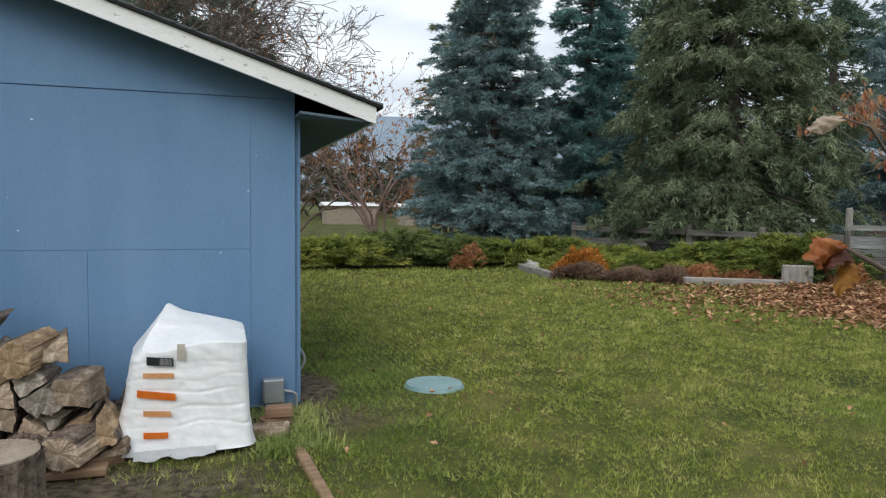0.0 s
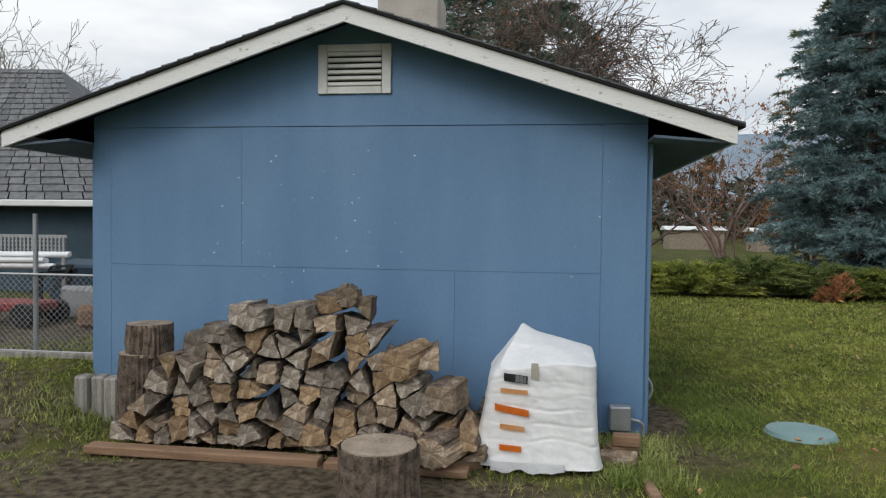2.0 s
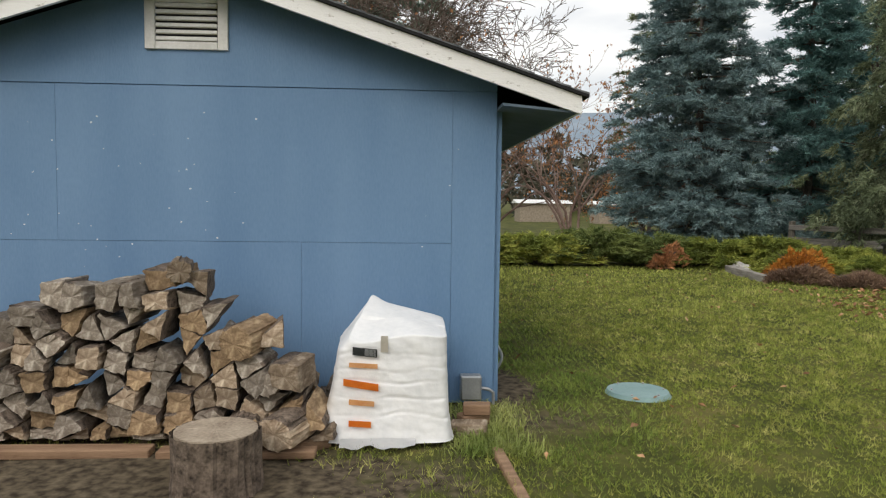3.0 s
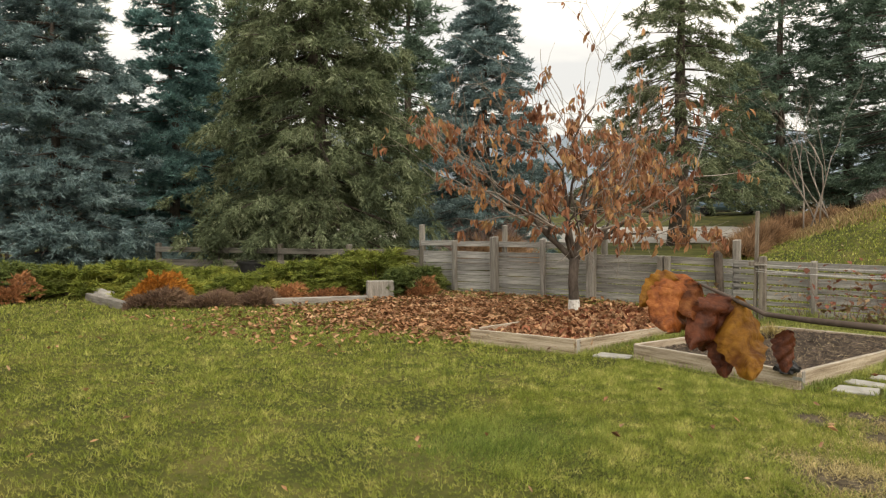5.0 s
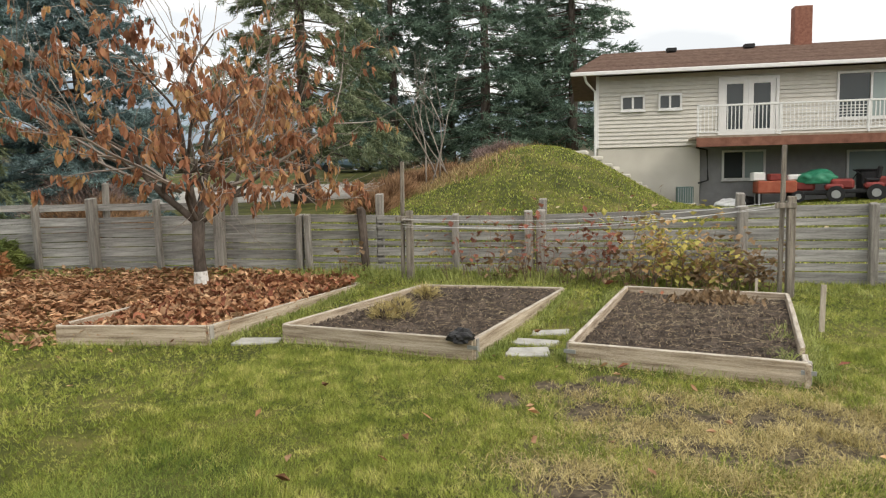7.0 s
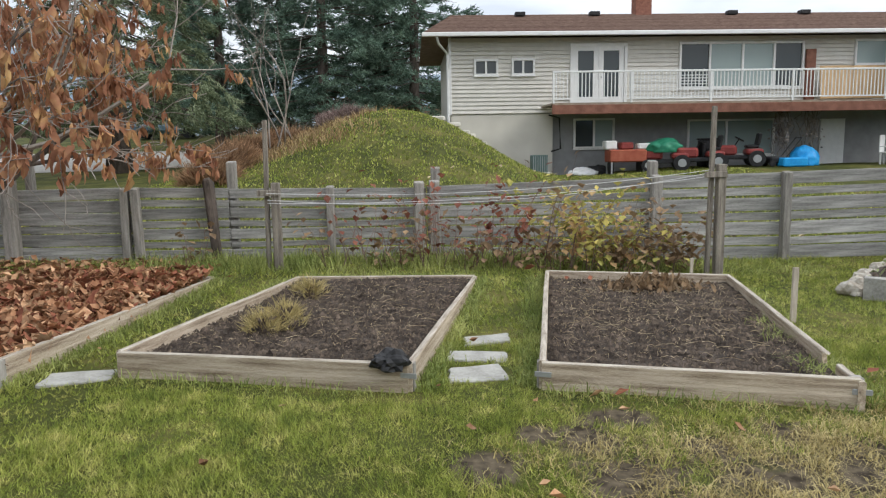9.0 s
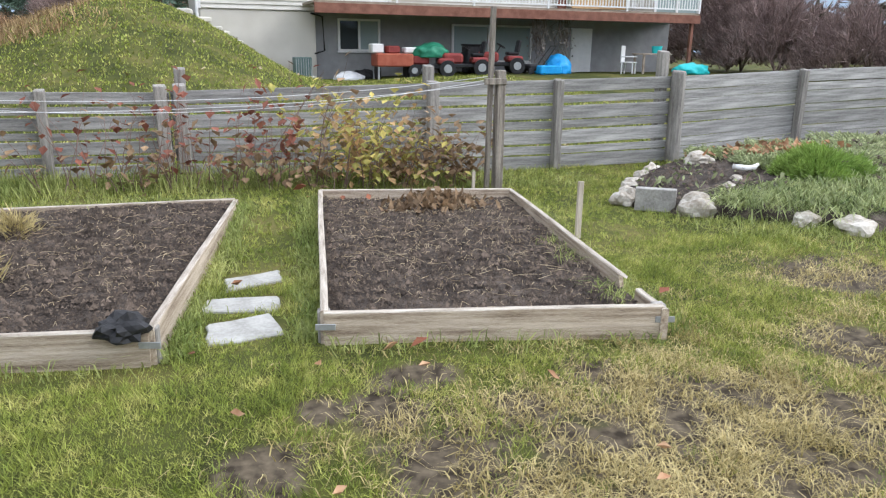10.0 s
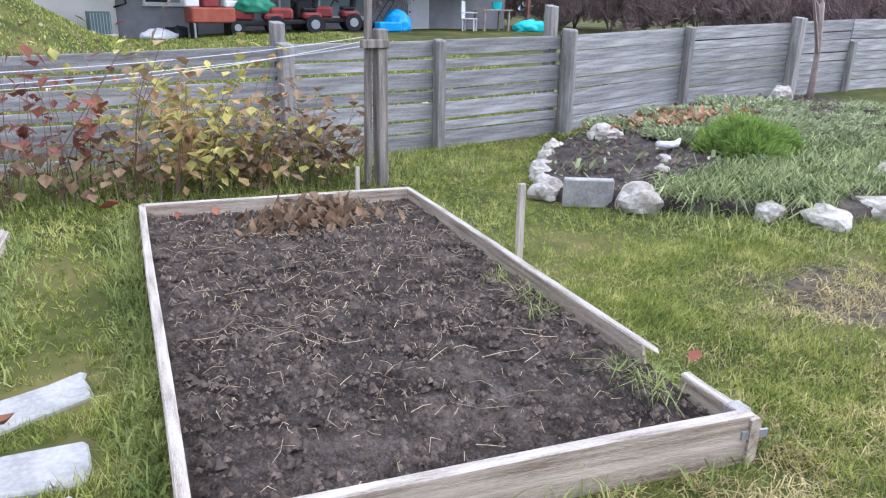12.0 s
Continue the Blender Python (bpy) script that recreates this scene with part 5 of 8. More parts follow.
def house():
    """Local x runs along the facade, y into the house."""
    top = thing("house", (29.6, -4.8, -0.10), "two-storey house, cream lap siding above a grey basement, brown roof", "house", rz=-90)
    E = 5.50
    # backing walls
    bm = bmesh.new()
    box(bm, (9.1, 4.2, 4.18), (18.2, 8.2, 2.64))
    part("upper_wall", bm, M["siding"], top)
    bm = bmesh.new()
    box(bm, (1.83, 4.2, 1.6), (3.66, 8.2, 2.50), bevel=0.01)
    part("foundation", bm, M["concrete"], top, "cream concrete foundation wall")
    bm = bmesh.new()
    box(bm, (10.95, 4.3, 1.6), (14.5, 8.0, 2.50), bevel=0.01)
    part("basement_wall", bm, M["stucco"], top, "grey stucco basement wall")
    # lap siding boards, cut round the openings
    openings = [(0.83, 1.69, 4.2, 4.77), (2.17, 3.0, 4.2, 4.78), (4.26, 6.3, 3.15, 5.27), (8.19, 12.74, 3.65, 5.29), (14.6, 15.85, 4.43, 5.34)]
    z, hgt = 2.88, 0.145
    while z < E - 0.05:
        cuts = sorted((a, b) for a, b, c, d in openings if z + hgt > c and z < d)
        x0 = 0.0
        spans = []
        for a, b in cuts:
            spans.append((x0, a))
            x0 = b
        spans.append((x0, 18.2))
        for a, b in spans:
            if b - a < 0.1:
                continue
            bm = bmesh.new()
            prism(bm, [(a, 0.1, z), (a, 0.045, z), (a, 0.088, z + hgt - 0.006), (a, 0.1, z + hgt - 0.006)], (1, 0, 0), b - a)
            part("siding_board", bm, M["siding"], top)
        z += hgt
    for x in (-0.03, 18.2):
        bm = bmesh.new()
        box(bm, (x + 0.01, 0.06, 4.18), (0.1, 0.1, 2.66), bevel=0.005)
        part("corner_trim", bm, M["win_white"], top)

    def window(x0, x1, z0, z1, splits=(), panes=None, y=0.05, name="window"):
        bm = bmesh.new()
        t = 0.07
        for a, b, c, d in ((x0, x1, z1 - t, z1), (x0, x1, z0, z0 + t), (x0, x0 + t, z0 + t, z1 - t), (x1 - t, x1, z0 + t, z1 - t)):
            box(bm, ((a + b) / 2, y, (c + d) / 2), (b - a, 0.12, d - c))
        w = part(name, bm, M["win_white"], top)
        edges = [x0 + t] + list(splits) + [x1 - t]
        for s in splits:
            bm = bmesh.new()
            box(bm, (s, y, (z0 + z1) / 2), (0.07, 0.1, z1 - z0 - 2 * t))
            part("mullion", bm, M["win_white"], w)
        for i, (a, b) in enumerate(zip(edges, edges[1:])):
            bm = bmesh.new()
            box(bm, ((a + b) / 2, y + 0.02, (z0 + z1) / 2), (b - a - 0.004, 0.012, z1 - z0 - 2 * t - 0.004))
            part("pane", bm, M[(panes or ["pane"] * 9)[i]], w)
        bm = bmesh.new()
        box(bm, ((x0 + x1) / 2, y - 0.03, z0 - 0.025), (x1 - x0 + 0.06, 0.12, 0.04), bevel=0.004)
        part("sill", bm, M["win_white"], w)
        return w

    window(0.83, 1.69, 4.2, 4.77, (1.26,))
    window(2.17, 3.0, 4.2, 4.78, (2.58,))
    window(8.19, 12.74, 3.65, 5.29, (9.3, 10.5, 11.65), ["pane", "pane_curtain", "pane_curtain", "pane"])
    window(14.6, 15.85, 4.43, 5.34, (), ["pane_curtain"])
    window(4.45, 5.95, 1.59, 2.67, (5.2,), ["pane", "pane_curtain"], y=0.27)
    window(8.65, 11.9, 1.25, 2.58, (10.1,), ["pane_curtain", "pane_curtain"], y=0.27)
    # French doors
    bm = bmesh.new()
    for a, b, c, d in ((4.26, 6.3, 5.17, 5.27), (4.26, 4.36, 3.15, 5.17), (6.2, 6.3, 3.15, 5.17)):
        box(bm, ((a + b) / 2, 0.05, (c + d) / 2), (b - a, 0.14, d - c))
    fr = part("french_door", bm, M["win_white"], top, "white double French door with glazed leaves")
    for x0 in (4.37, 5.285):
        bm = bmesh.new()
        for a, b, c, d in ((0, 0.905, 0, 0.26), (0, 0.905, 1.87, 2.01), (0, 0.17, 0.26, 1.87), (0.735, 0.905, 0.26, 1.87)):
            box(bm, (x0 + (a + b) / 2, 0.05, 3.16 + (c + d) / 2), (b - a, 0.06, d - c))
        part("door_leaf", bm, M["win_white"], fr)
        bm = bmesh.new()
        box(bm, (x0 + 0.4525, 0.055, 3.16 + 1.065), (0.56, 0.012, 1.6))
        part("pane", bm, M["pane"], fr)
    bm = bmesh.new()
    box(bm, (5.36, 0.0, 4.1), (0.05, 0.05, 0.07), bevel=0.008)
    part("door_handle", bm, M["black"], fr)
    # basement door
    bm = bmesh.new()
    box(bm, (14.07, 0.26, 1.55), (0.92, 0.08, 1.98), bevel=0.006)
    door = part("basement_door", bm, M["win_white"], top, "white basement door")
    bm = bmesh.new()
    box(bm, (13.68, 0.2, 1.5), (0.05, 0.06, 0.05), bevel=0.01)
    part("door_handle", bm, M["black"], door)
    # roof: a front slope of shingle courses, hip at the near end
    e0, e1, r0, r1 = Vector((-1.0, -0.62, E + 0.06)), Vector((20.2, -0.62, E + 0.06)), Vector((0.3, 4.3, 7.02)), Vector((20.2, 4.3, 7.02))
    b0, b1 = Vector((-1.0, 9.0, E + 0.06)), Vector((20.2, 9.0, E + 0.06))
    n = 26
    bm = bmesh.new()
    for quad in ((e0, r0, b0), (b0, r0, r1, b1), (b0, b1, e1, e0), (e1, b1, r1), (e0, e1, r1, r0)):
        bm.faces.new([bm.verts.new(p) for p in quad])
    bmesh.ops.remove_doubles(bm, verts=bm.verts, dist=0.001)
    roof = part("roof", bm, M["shingle_brown"], top, "brown asphalt shingle roof")
    for i in range(n):
        f0, f1 = i / n, (i + 1) / n
        p0, p1, q1, q0 = e0.lerp(r0, f0), e1.lerp(r1, f0), e1.lerp(r1, f1), e0.lerp(r0, f1)
        up = Vector((0, 0, 0.035))
        bm = bmesh.new()
        v = [bm.verts.new(p) for p in (p0, p1, p1 + up, p0 + up, q1 + up * 0.2, q0 + up * 0.2)]
        bm.faces.new((v[0], v[1], v[2], v[3]))
        bm.faces.new((v[3], v[2], v[4], v[5]))
        part("shingle_course", bm, M["shingle_brown"], roof)
    bm = bmesh.new()
    box(bm, (9.6, -0.66, E + 0.03), (21.2, 0.1, 0.14), bevel=0.02)
    part("gutter", bm, M["win_white"], top)
    bm = bmesh.new()
    tube(bm, [(-0.5, -0.6, E - 0.02), (-0.42, -0.4, E - 0.25), (-0.1, -0.02, E - 0.55), (-0.1, -0.02, 2.6)], [0.045] * 4, 8)
    part("downspout", bm, M["win_white"], top)
    bm = bmesh.new()
    box(bm, (8.1, 4.2, 7.6), (0.66, 0.6, 1.7), bevel=0.01)
    ch = part("chimney", bm, M["brick"], roof, "red brick chimney")
    for x in (3.0, 6.0, 11.6, 14.6):
        bm = bmesh.new()
        box(bm, (x, 3.6, 6.92), (0.4, 0.35, 0.16), bevel=0.02)
        part("roof_vent", bm, M["black"], roof)
    # deck
    D = -2.0
    bm = bmesh.new()
    box(bm, (10.5, D / 2 + 0.02, 3.07), (14.55, 1.95, 0.07))
    part("deck_floor", bm, M["bare_wood"], top)
    bm = bmesh.new()
    box(bm, (10.5, D, 2.88), (14.55, 0.09, 0.30), bevel=0.006)
    part("rim_beam", bm, M["red_wood"], top, "weathered red-brown deck beam")
    for x in (17.5,):
        bm = bmesh.new()
        box(bm, (x, D + 0.1, 1.8), (0.12, 0.12, 1.9), bevel=0.006)
        part("deck_post", bm, M["red_wood"], top)
    bm = bmesh.new()
    box(bm, (10.5, D, 4.10), (14.5, 0.07, 0.06), bevel=0.006)
    rail = part("railing", bm, M["win_white"], top, "white metal balcony railing")
    bm = bmesh.new()
    box(bm, (10.5, D, 3.22), (14.5, 0.05, 0.045))
    part("lower_rail", bm, M["win_white"], rail)
    posts = [3.27, 5.86, 8.53, 11.3, 14.5, 17.7]
    for x in posts:
        bm = bmesh.new()
        box(bm, (x, D, 3.6), (0.07, 0.07, 1.02))
        part("rail_post", bm, M["win_white"], rail)
    bal = mesh_of("baluster", (lambda b: (box(b, (0, 0, 0), (0.028, 0.028, 0.84)), b)[1])(bmesh.new()), M["win_white"])
    for i in range(118):
        x = 3.36 + i * 0.122
        ob = new("baluster", bal)
        ob.parent = rail
        ob.matrix_basis = pose(x, D, 3.66)
    slat = mesh_of("lattice_slat", (lambda b: (box(b, (0, 0, 0), (2.6, 0.012, 0.028)), b)[1])(bmesh.new()), M["win_white"])
    for x, zs in ((7.2, 8), (9.9, 4)):
        for k in range(zs):
            ob = new("lattice_slat", slat)
            ob.parent = rail
            ob.matrix_basis = pose(x, D + 0.04, 3.29 + 0.095 * k)
    # things fixed on the upper wall and the glazed enclosure
    bm = bmesh.new()
    box(bm, (12.95, -0.05, 4.1), (0.34, 0.12, 1.8), bevel=0.01)
    part("shutter", bm, M["red_wood"], top, "dark brown shutter")
    bm = bmesh.new()
    for a, b, c, d, y in ((16.1, 16.2, 3.1, 4.95, -1.4), (18.1, 18.2, 3.1, 4.95, -1.4), (17.1, 17.18, 3.1, 4.95, -1.4), (16.1, 18.3, 4.95, 5.05, -1.4), (16.1, 18.3, 4.0, 4.06, -1.4)):
        box(bm, ((a + b) / 2, y, (c + d) / 2), (b - a, 0.08, d - c))
    box(bm, (16.15, -0.7, 5.12), (0.1, 1.5, 0.1), rx=14)
    box(bm, (18.25, -0.7, 5.12), (0.1, 1.5, 0.1), rx=14)
    enc = part("porch_enclosure", bm, M["win_white"], top, "small white-framed glazed porch")
    bm = bmesh.new()
    box(bm, (17.15, -1.36, 4.02), (1.9, 0.012, 1.84))
    part("pane", bm, M["pane_curtain"], enc)
    bm = bmesh.new()
    box(bm, (17.2, -0.7, 5.16), (2.2, 1.55, 0.03), rx=14)
    part("porch_roof", bm, M["pane_curtain"], enc)
    bm = bmesh.new()
    tube(bm, [(3.5, -0.0, 2.8), (3.9, 0.1, 2.7), (3.95, 0.12, 1.6), (3.6, 0.1, 1.5)], [0.035] * 4, 6)
    part("cable", bm, M["black"], top, "black cable down the basement wall")
    return top


def house_yard():
    def at(u, w, z):
        return (29.6 + w, -4.8 - u, z)

    # plywood sheets leaning on the deck
    for k, u in enumerate((13.7, 14.9)):
        bm = bmesh.new()
        box(bm, (0, 0, 0.58), (0.03, 1.18, 1.16), bevel=0.003)
        ob = whole("plywood_sheet", bm, M["ply"], "tan plywood sheet leaning upright on the deck", "plywood", group="plywood sheets")
        ob.matrix_basis = pose(*at(u, -0.5, 3.12), 0, 6, 0)
    c = thing("patio_chair", at(15.3, -1.3, 3.11), "white plastic patio chair standing on the deck", "chair")
    for name, b in (("seat", ((0, 0, 0.42), (0.5, 0.5, 0.04))), ("backrest", ((0.24, 0, 0.72), (0.04, 0.48, 0.58))), ("armrest", ((0, 0.25, 0.62), (0.46, 0.05, 0.04))), ("armrest", ((0, -0.25, 0.62), (0.46, 0.05, 0.04))), ("leg", ((-0.2, -0.2, 0.2), (0.05, 0.05, 0.4))), ("leg", ((-0.2, 0.2, 0.2), (0.05, 0.05, 0.4))), ("leg", ((0.2, -0.2, 0.2), (0.05, 0.05, 0.4))), ("leg", ((0.2, 0.2, 0.2), (0.05, 0.05, 0.4)))):
        bm = bmesh.new()
        box(bm, *b, bevel=0.012)
        part(name, bm, M["win_white"], c)
    g = lambda u, w: gz(29.6 + w, -4.8 - u)
    # air conditioner
    u, w = 3.05, -0.55
    ac = thing("air_conditioner", at(u, w, g(u, w)), "grey-green outdoor air conditioner unit beside the foundation", "air conditioner")
    bm = bmesh.new()
    box(bm, (0, 0, 0.34), (0.5, 0.56, 0.62), bevel=0.02)
    part("body", bm, M["ac_green"], ac)
    bm = bmesh.new()
    box(bm, (0, 0, 0.015), (0.7, 0.76, 0.07), bevel=0.01)
    part("base_slab", bm, M["concrete"], ac)
    for i in range(7):
        bm = bmesh.new()
        box(bm, (-0.262, -0.24 + 0.08 * i, 0.34), (0.02, 0.018, 0.54))
        part("fin", bm, M["metal"], ac)

    def mower(u, w, label, seat=True, hood=M["red_paint"]):
        t = thing("riding_mower", at(u, w, g(u, w)), label, "lawn mower", rz=75)
        bm = bmesh.new()
        box(bm, (0.45, 0, 0.55), (0.7, 0.55, 0.36), bevel=0.08)
        part("hood", bm, hood, t)
        bm = bmesh.new()
        box(bm, (0.0, 0, 0.32), (1.5, 0.6, 0.14), bevel=0.03)
        part("chassis", bm, M["black"], t)
        bm = bmesh.new()
        box(bm, (-0.45, 0, 0.5), (0.55, 0.8, 0.2), bevel=0.06)
        part("fender", bm, hood, t)
        if seat:
            bm = bmesh.new()
            box(bm, (-0.4, 0, 0.68), (0.42, 0.45, 0.12), bevel=0.04)
            box(bm, (-0.6, 0, 0.92), (0.12, 0.45, 0.42), ry=-10, bevel=0.04)
            part("seat", bm, M["black"], t)
        for x, r in ((0.6, 0.2), (-0.5, 0.27)):
            for y in (-0.42, 0.42):
                bm = bmesh.new()
                bmesh.ops.create_cone(bm, cap_ends=True, segments=18, radius1=r, radius2=r, depth=0.2, matrix=pose(x, y, r, 90, 0, 0))
                wheel = part("wheel", bm, M["black"], t)
                bm = bmesh.new()
                bmesh.ops.create_cone(bm, cap_ends=True, segments=14, radius1=r * 0.5, radius2=r * 0.45, depth=0.22, matrix=pose(x, y, r, 90, 0, 0))
                part("rim", bm, M["metal"], wheel)
        bm = bmesh.new()
        tube(bm, [(0.15, 0, 0.7), (0.02, 0, 0.92)], [0.02, 0.02], 6)
        bmesh.ops.create_cone(bm, cap_ends=True, segments=16, radius1=0.17, radius2=0.17, depth=0.03, matrix=pose(0, 0, 0.93, 0, -30, 0))
        part("steering_wheel", bm, M["black"], t)
        return t

    mower(9.75, -1.6, "red riding lawn mower with black seat parked by the house")
    mower(8.3, -1.9, "second red riding mower, dusty, parked by the house")
    m = mower(7.2, -1.6, "red riding mower half covered with a green tarp", seat=False)

    def tarp(name, u, w, z, size, material, label, cat="tarp", seed=0):
        bm = bmesh.new()
        bmesh.ops.create_icosphere(bm, subdivisions=4, radius=1.0)
        for v in bm.verts:
            n = noise.fractal(v.co * 1.7 + Vector((seed, 0, 0)), 0.9, 2.0, 4)
            v.co *= 1 + 0.22 * n
            v.co.z = max(v.co.z, -0.35)
        bmesh.ops.scale(bm, vec=size, verts=bm.verts)
        low = min(v.co.z for v in bm.verts)
        bmesh.ops.translate(bm, vec=(0, 0, -low), verts=bm.verts)
        ob = whole(name, bm, material, label, cat, smooth=True)
        ob.matrix_basis = pose(*at(u, w, z))
        return ob

    tarp("green_tarp", 7.15, -1.55, g(7.15, -1.55) + 0.62, (0.4, 0.62, 0.36), M["green_tarp"], "crumpled green tarp draped over a mower")
    tarp("blue_tarp", 12.05, -1.6, g(12.05, -1.6), (0.4, 0.5, 0.48), M["blue_tarp"], "bright blue tarp heaped over a low stack", seed=4)
    tarp("turquoise_tarp", 17.4, -2.2, g(17.4, -2.2), (0.45, 0.75, 0.3), M["teal_tarp"], "turquoise tarp heaped on the ground by the house", seed=7)
    tarp("plastic_sheet", 4.5, -1.0, g(4.5, -1.0), (0.35, 0.5, 0.22), M["tarp"], "crumpled white plastic sheet on the slope", seed=9)
    tarp("bag_heap", 5.05, -0.9, g(5.05, -0.9), (0.3, 0.4, 0.25), M["black"], "dark bag heap on the slope by the basement wall", "bag", seed=12)
    bl = bmesh.new()
    box(bl, (0, 0, 0.16), (0.5, 0.85, 0.3), bevel=0.04)
    ob = whole("storage_tub", bl, M["blue_tarp"], "low blue plastic tub beside the blue tarp", "tub")
    ob.matrix_basis = pose(*at(11.3, -2.2, g(11.3, -2.2)))
    # workbench with a red cart and boxes
    t = thing("garden_cart", at(5.85, -1.5, g(5.85, -1.5)), "orange-red garden cart with two wheels standing by the house", "cart")
    bm = bmesh.new()
    box(bm, (0, 0, 0.62), (0.75, 1.25, 0.42), bevel=0.04)
    part("tray", bm, M["orange_red"], t)
    for y in (-0.5, 0.5):
        bm = bmesh.new()
        bmesh.ops.create_cone(bm, cap_ends=True, segments=18, radius1=0.25, radius2=0.25, depth=0.1, matrix=pose(0, y, 0.25, 90, 0, 0))
        part("wheel", bm, M["black"], t)
    for x, y in ((-0.3, -0.55), (-0.3, 0.55), (0.3, -0.55), (0.3, 0.55)):
        bm = bmesh.new()
        box(bm, (x, y, 0.25), (0.05, 0.05, 0.5))
        part("leg", bm, M["metal"], t)
    for du, s, m, lab in ((0.0, (0.35, 0.45, 0.24), "red_paint", "red plastic crate on the cart"), (0.62, (0.35, 0.5, 0.2), "win_white", "white printed carton on the cart"), (-0.55, (0.35, 0.42, 0.3), "win_white", "white bag on the cart")):
        bm = bmesh.new()
        box(bm, (0, 0, s[2] / 2), s, bevel=0.04)
        ob = whole("storage_box", bm, M[m], lab, "box", group="boxes on the cart")
        ob.matrix_basis = pose(*at(5.85 + du, -1.5, g(5.85, -1.5) + 0.832), 0, 0, 6)
    # table, chair, pots near the far end
    t = thing("garden_table", at(15.9, -1.8, g(15.9, -1.8)), "low weathered wooden table with things on it", "table")
    bm = bmesh.new()
    box(bm, (0, 0, 0.72), (0.7, 1.3, 0.05), bevel=0.006)
    part("tabletop", bm, M["bare_wood"], t)
    for x, y in ((-0.28, -0.55), (-0.28, 0.55), (0.28, -0.55), (0.28, 0.55)):
        bm = bmesh.new()
        box(bm, (x, y, 0.35), (0.07, 0.07, 0.7))
        part("leg", bm, M["bare_wood"], t)
    c2 = copy_thing(c, pose(*at(14.9, -1.8, g(14.9, -1.8)), 0, 0, 40))
    tagged(c2, "white plastic patio chair standing by the basement wall")
    bm = bmesh.new()
    bmesh.ops.create_cone(bm, cap_ends=True, segments=18, radius1=0.16, radius2=0.2, depth=0.26, matrix=Matrix.Translation((0, 0, 0.13)))
    ob = whole("plant_pot", bm, M["teal_tarp"], "turquoise plastic pot standing on the table", "pot")
    ob.matrix_basis = pose(*at(16.1, -1.8, g(15.9, -1.8) + 0.746))
    # grey bin
    bt = thing("wheelie_bin", at(8.9, -1.0, g(8.9, -1.0)), "dark grey wheeled bin against the basement wall", "bin")
    bm = bmesh.new()
    box(bm, (0, 0, 0.48), (0.5, 0.55, 0.92), bevel=0.04)
    part("body", bm, M["black"], bt)
    bm = bmesh.new()
    box(bm, (0, 0, 0.97), (0.54, 0.6, 0.06), bevel=0.02)
    part("lid", bm, M["black"], bt)
    # push mower
    t = thing("push_mower", at(10.9, -1.9, g(10.9, -1.9)), "black push lawn mower with a folding handle", "lawn mower", rz=90)
    bm = bmesh.new()
    box(bm, (0, 0, 0.22), (0.6, 0.5, 0.22), bevel=0.05)
    part("deck", bm, M["black"], t)
    bm = bmesh.new()
    tube(bm, [(-0.25, -0.2, 0.3), (-0.75, -0.2, 0.95), (-0.75, 0.2, 0.95), (-0.25, 0.2, 0.3)], [0.018] * 4, 6)
    part("handle", bm, M["black"], t)
    for x in (-0.25, 0.25):
        for y in (-0.28, 0.28):
            bm = bmesh.new()
            bmesh.ops.create_cone(bm, cap_ends=True, segments=14, radius1=0.1, radius2=0.1, depth=0.06, matrix=pose(x, y, 0.1, 90, 0, 0))
            part("wheel", bm, M["black"], t)
    # dead vine hanging from the deck
    rng = random.Random(19)
    v = thing("dead_vine", at(11.95, -1.3, g(11.95, -1.3)), "dry brown vine hanging from the deck beside the basement door", "vine")
    bm, lf = bmesh.new(), bmesh.new()
    up = 2.72 - g(11.95, -1.3)
    for k in range(46):
        y, x = rng.choice((rng.gauss(0.55, 0.16), rng.gauss(-0.45, 0.18))), rng.gauss(0, 0.1)
        low = 0.0 if k < 8 else up * rng.uniform(0.2, 0.75)
        pts = [(x + rng.gauss(0, 0.05), y + rng.gauss(0, 0.06), up + (low - up) * q / 5) for q in range(6)]
        tube(bm, pts, [0.012, 0.010, 0.009, 0.008, 0.007, 0.005], 4, cap=False)
        for p in pts[1:5]:
            for _ in range(3):
                d = Vector((rng.gauss(0, 1), rng.gauss(0, 1), -1)).normalized() * rng.uniform(0.06, 0.13)
                w = d.cross(Vector((rng.gauss(0, 1), rng.gauss(0, 1), 0.3))).normalized() * 0.03
                q = Vector(p) + Vector((rng.gauss(0, 0.06), rng.gauss(0, 0.06), rng.gauss(0, 0.1)))
                lf.faces.new([lf.verts.new(c) for c in (q, q + d * 0.5 + w, q + d, q + d * 0.5 - w)])
    tagged(part("vine_stem", bm, M["twig"], v), kind="stuff")
    tagged(part("foliage", lf, M["pale_twig"], v), kind="stuff")
    # stone edging at the top of the bank
    rng = random.Random(9)
    for i in range(7):
        f = i / 6
        x, y = 26.2 + 2.8 * f, -4.2 - 2.2 * f + rng.uniform(-0.1, 0.1)
        bm = bmesh.new()
        box(bm, (0, 0, 0.04), (0.55, 0.4, 0.14), bevel=0.03)
        ob = whole("edging_stone", bm, M["concrete"], "flat pale edging stone on the grass bank", "stone", group="bank edging stones")
        ob.matrix_basis = pose(x, y, gz(x, y), 0, 0, rng.uniform(-30, 30))


house()
house_yard()


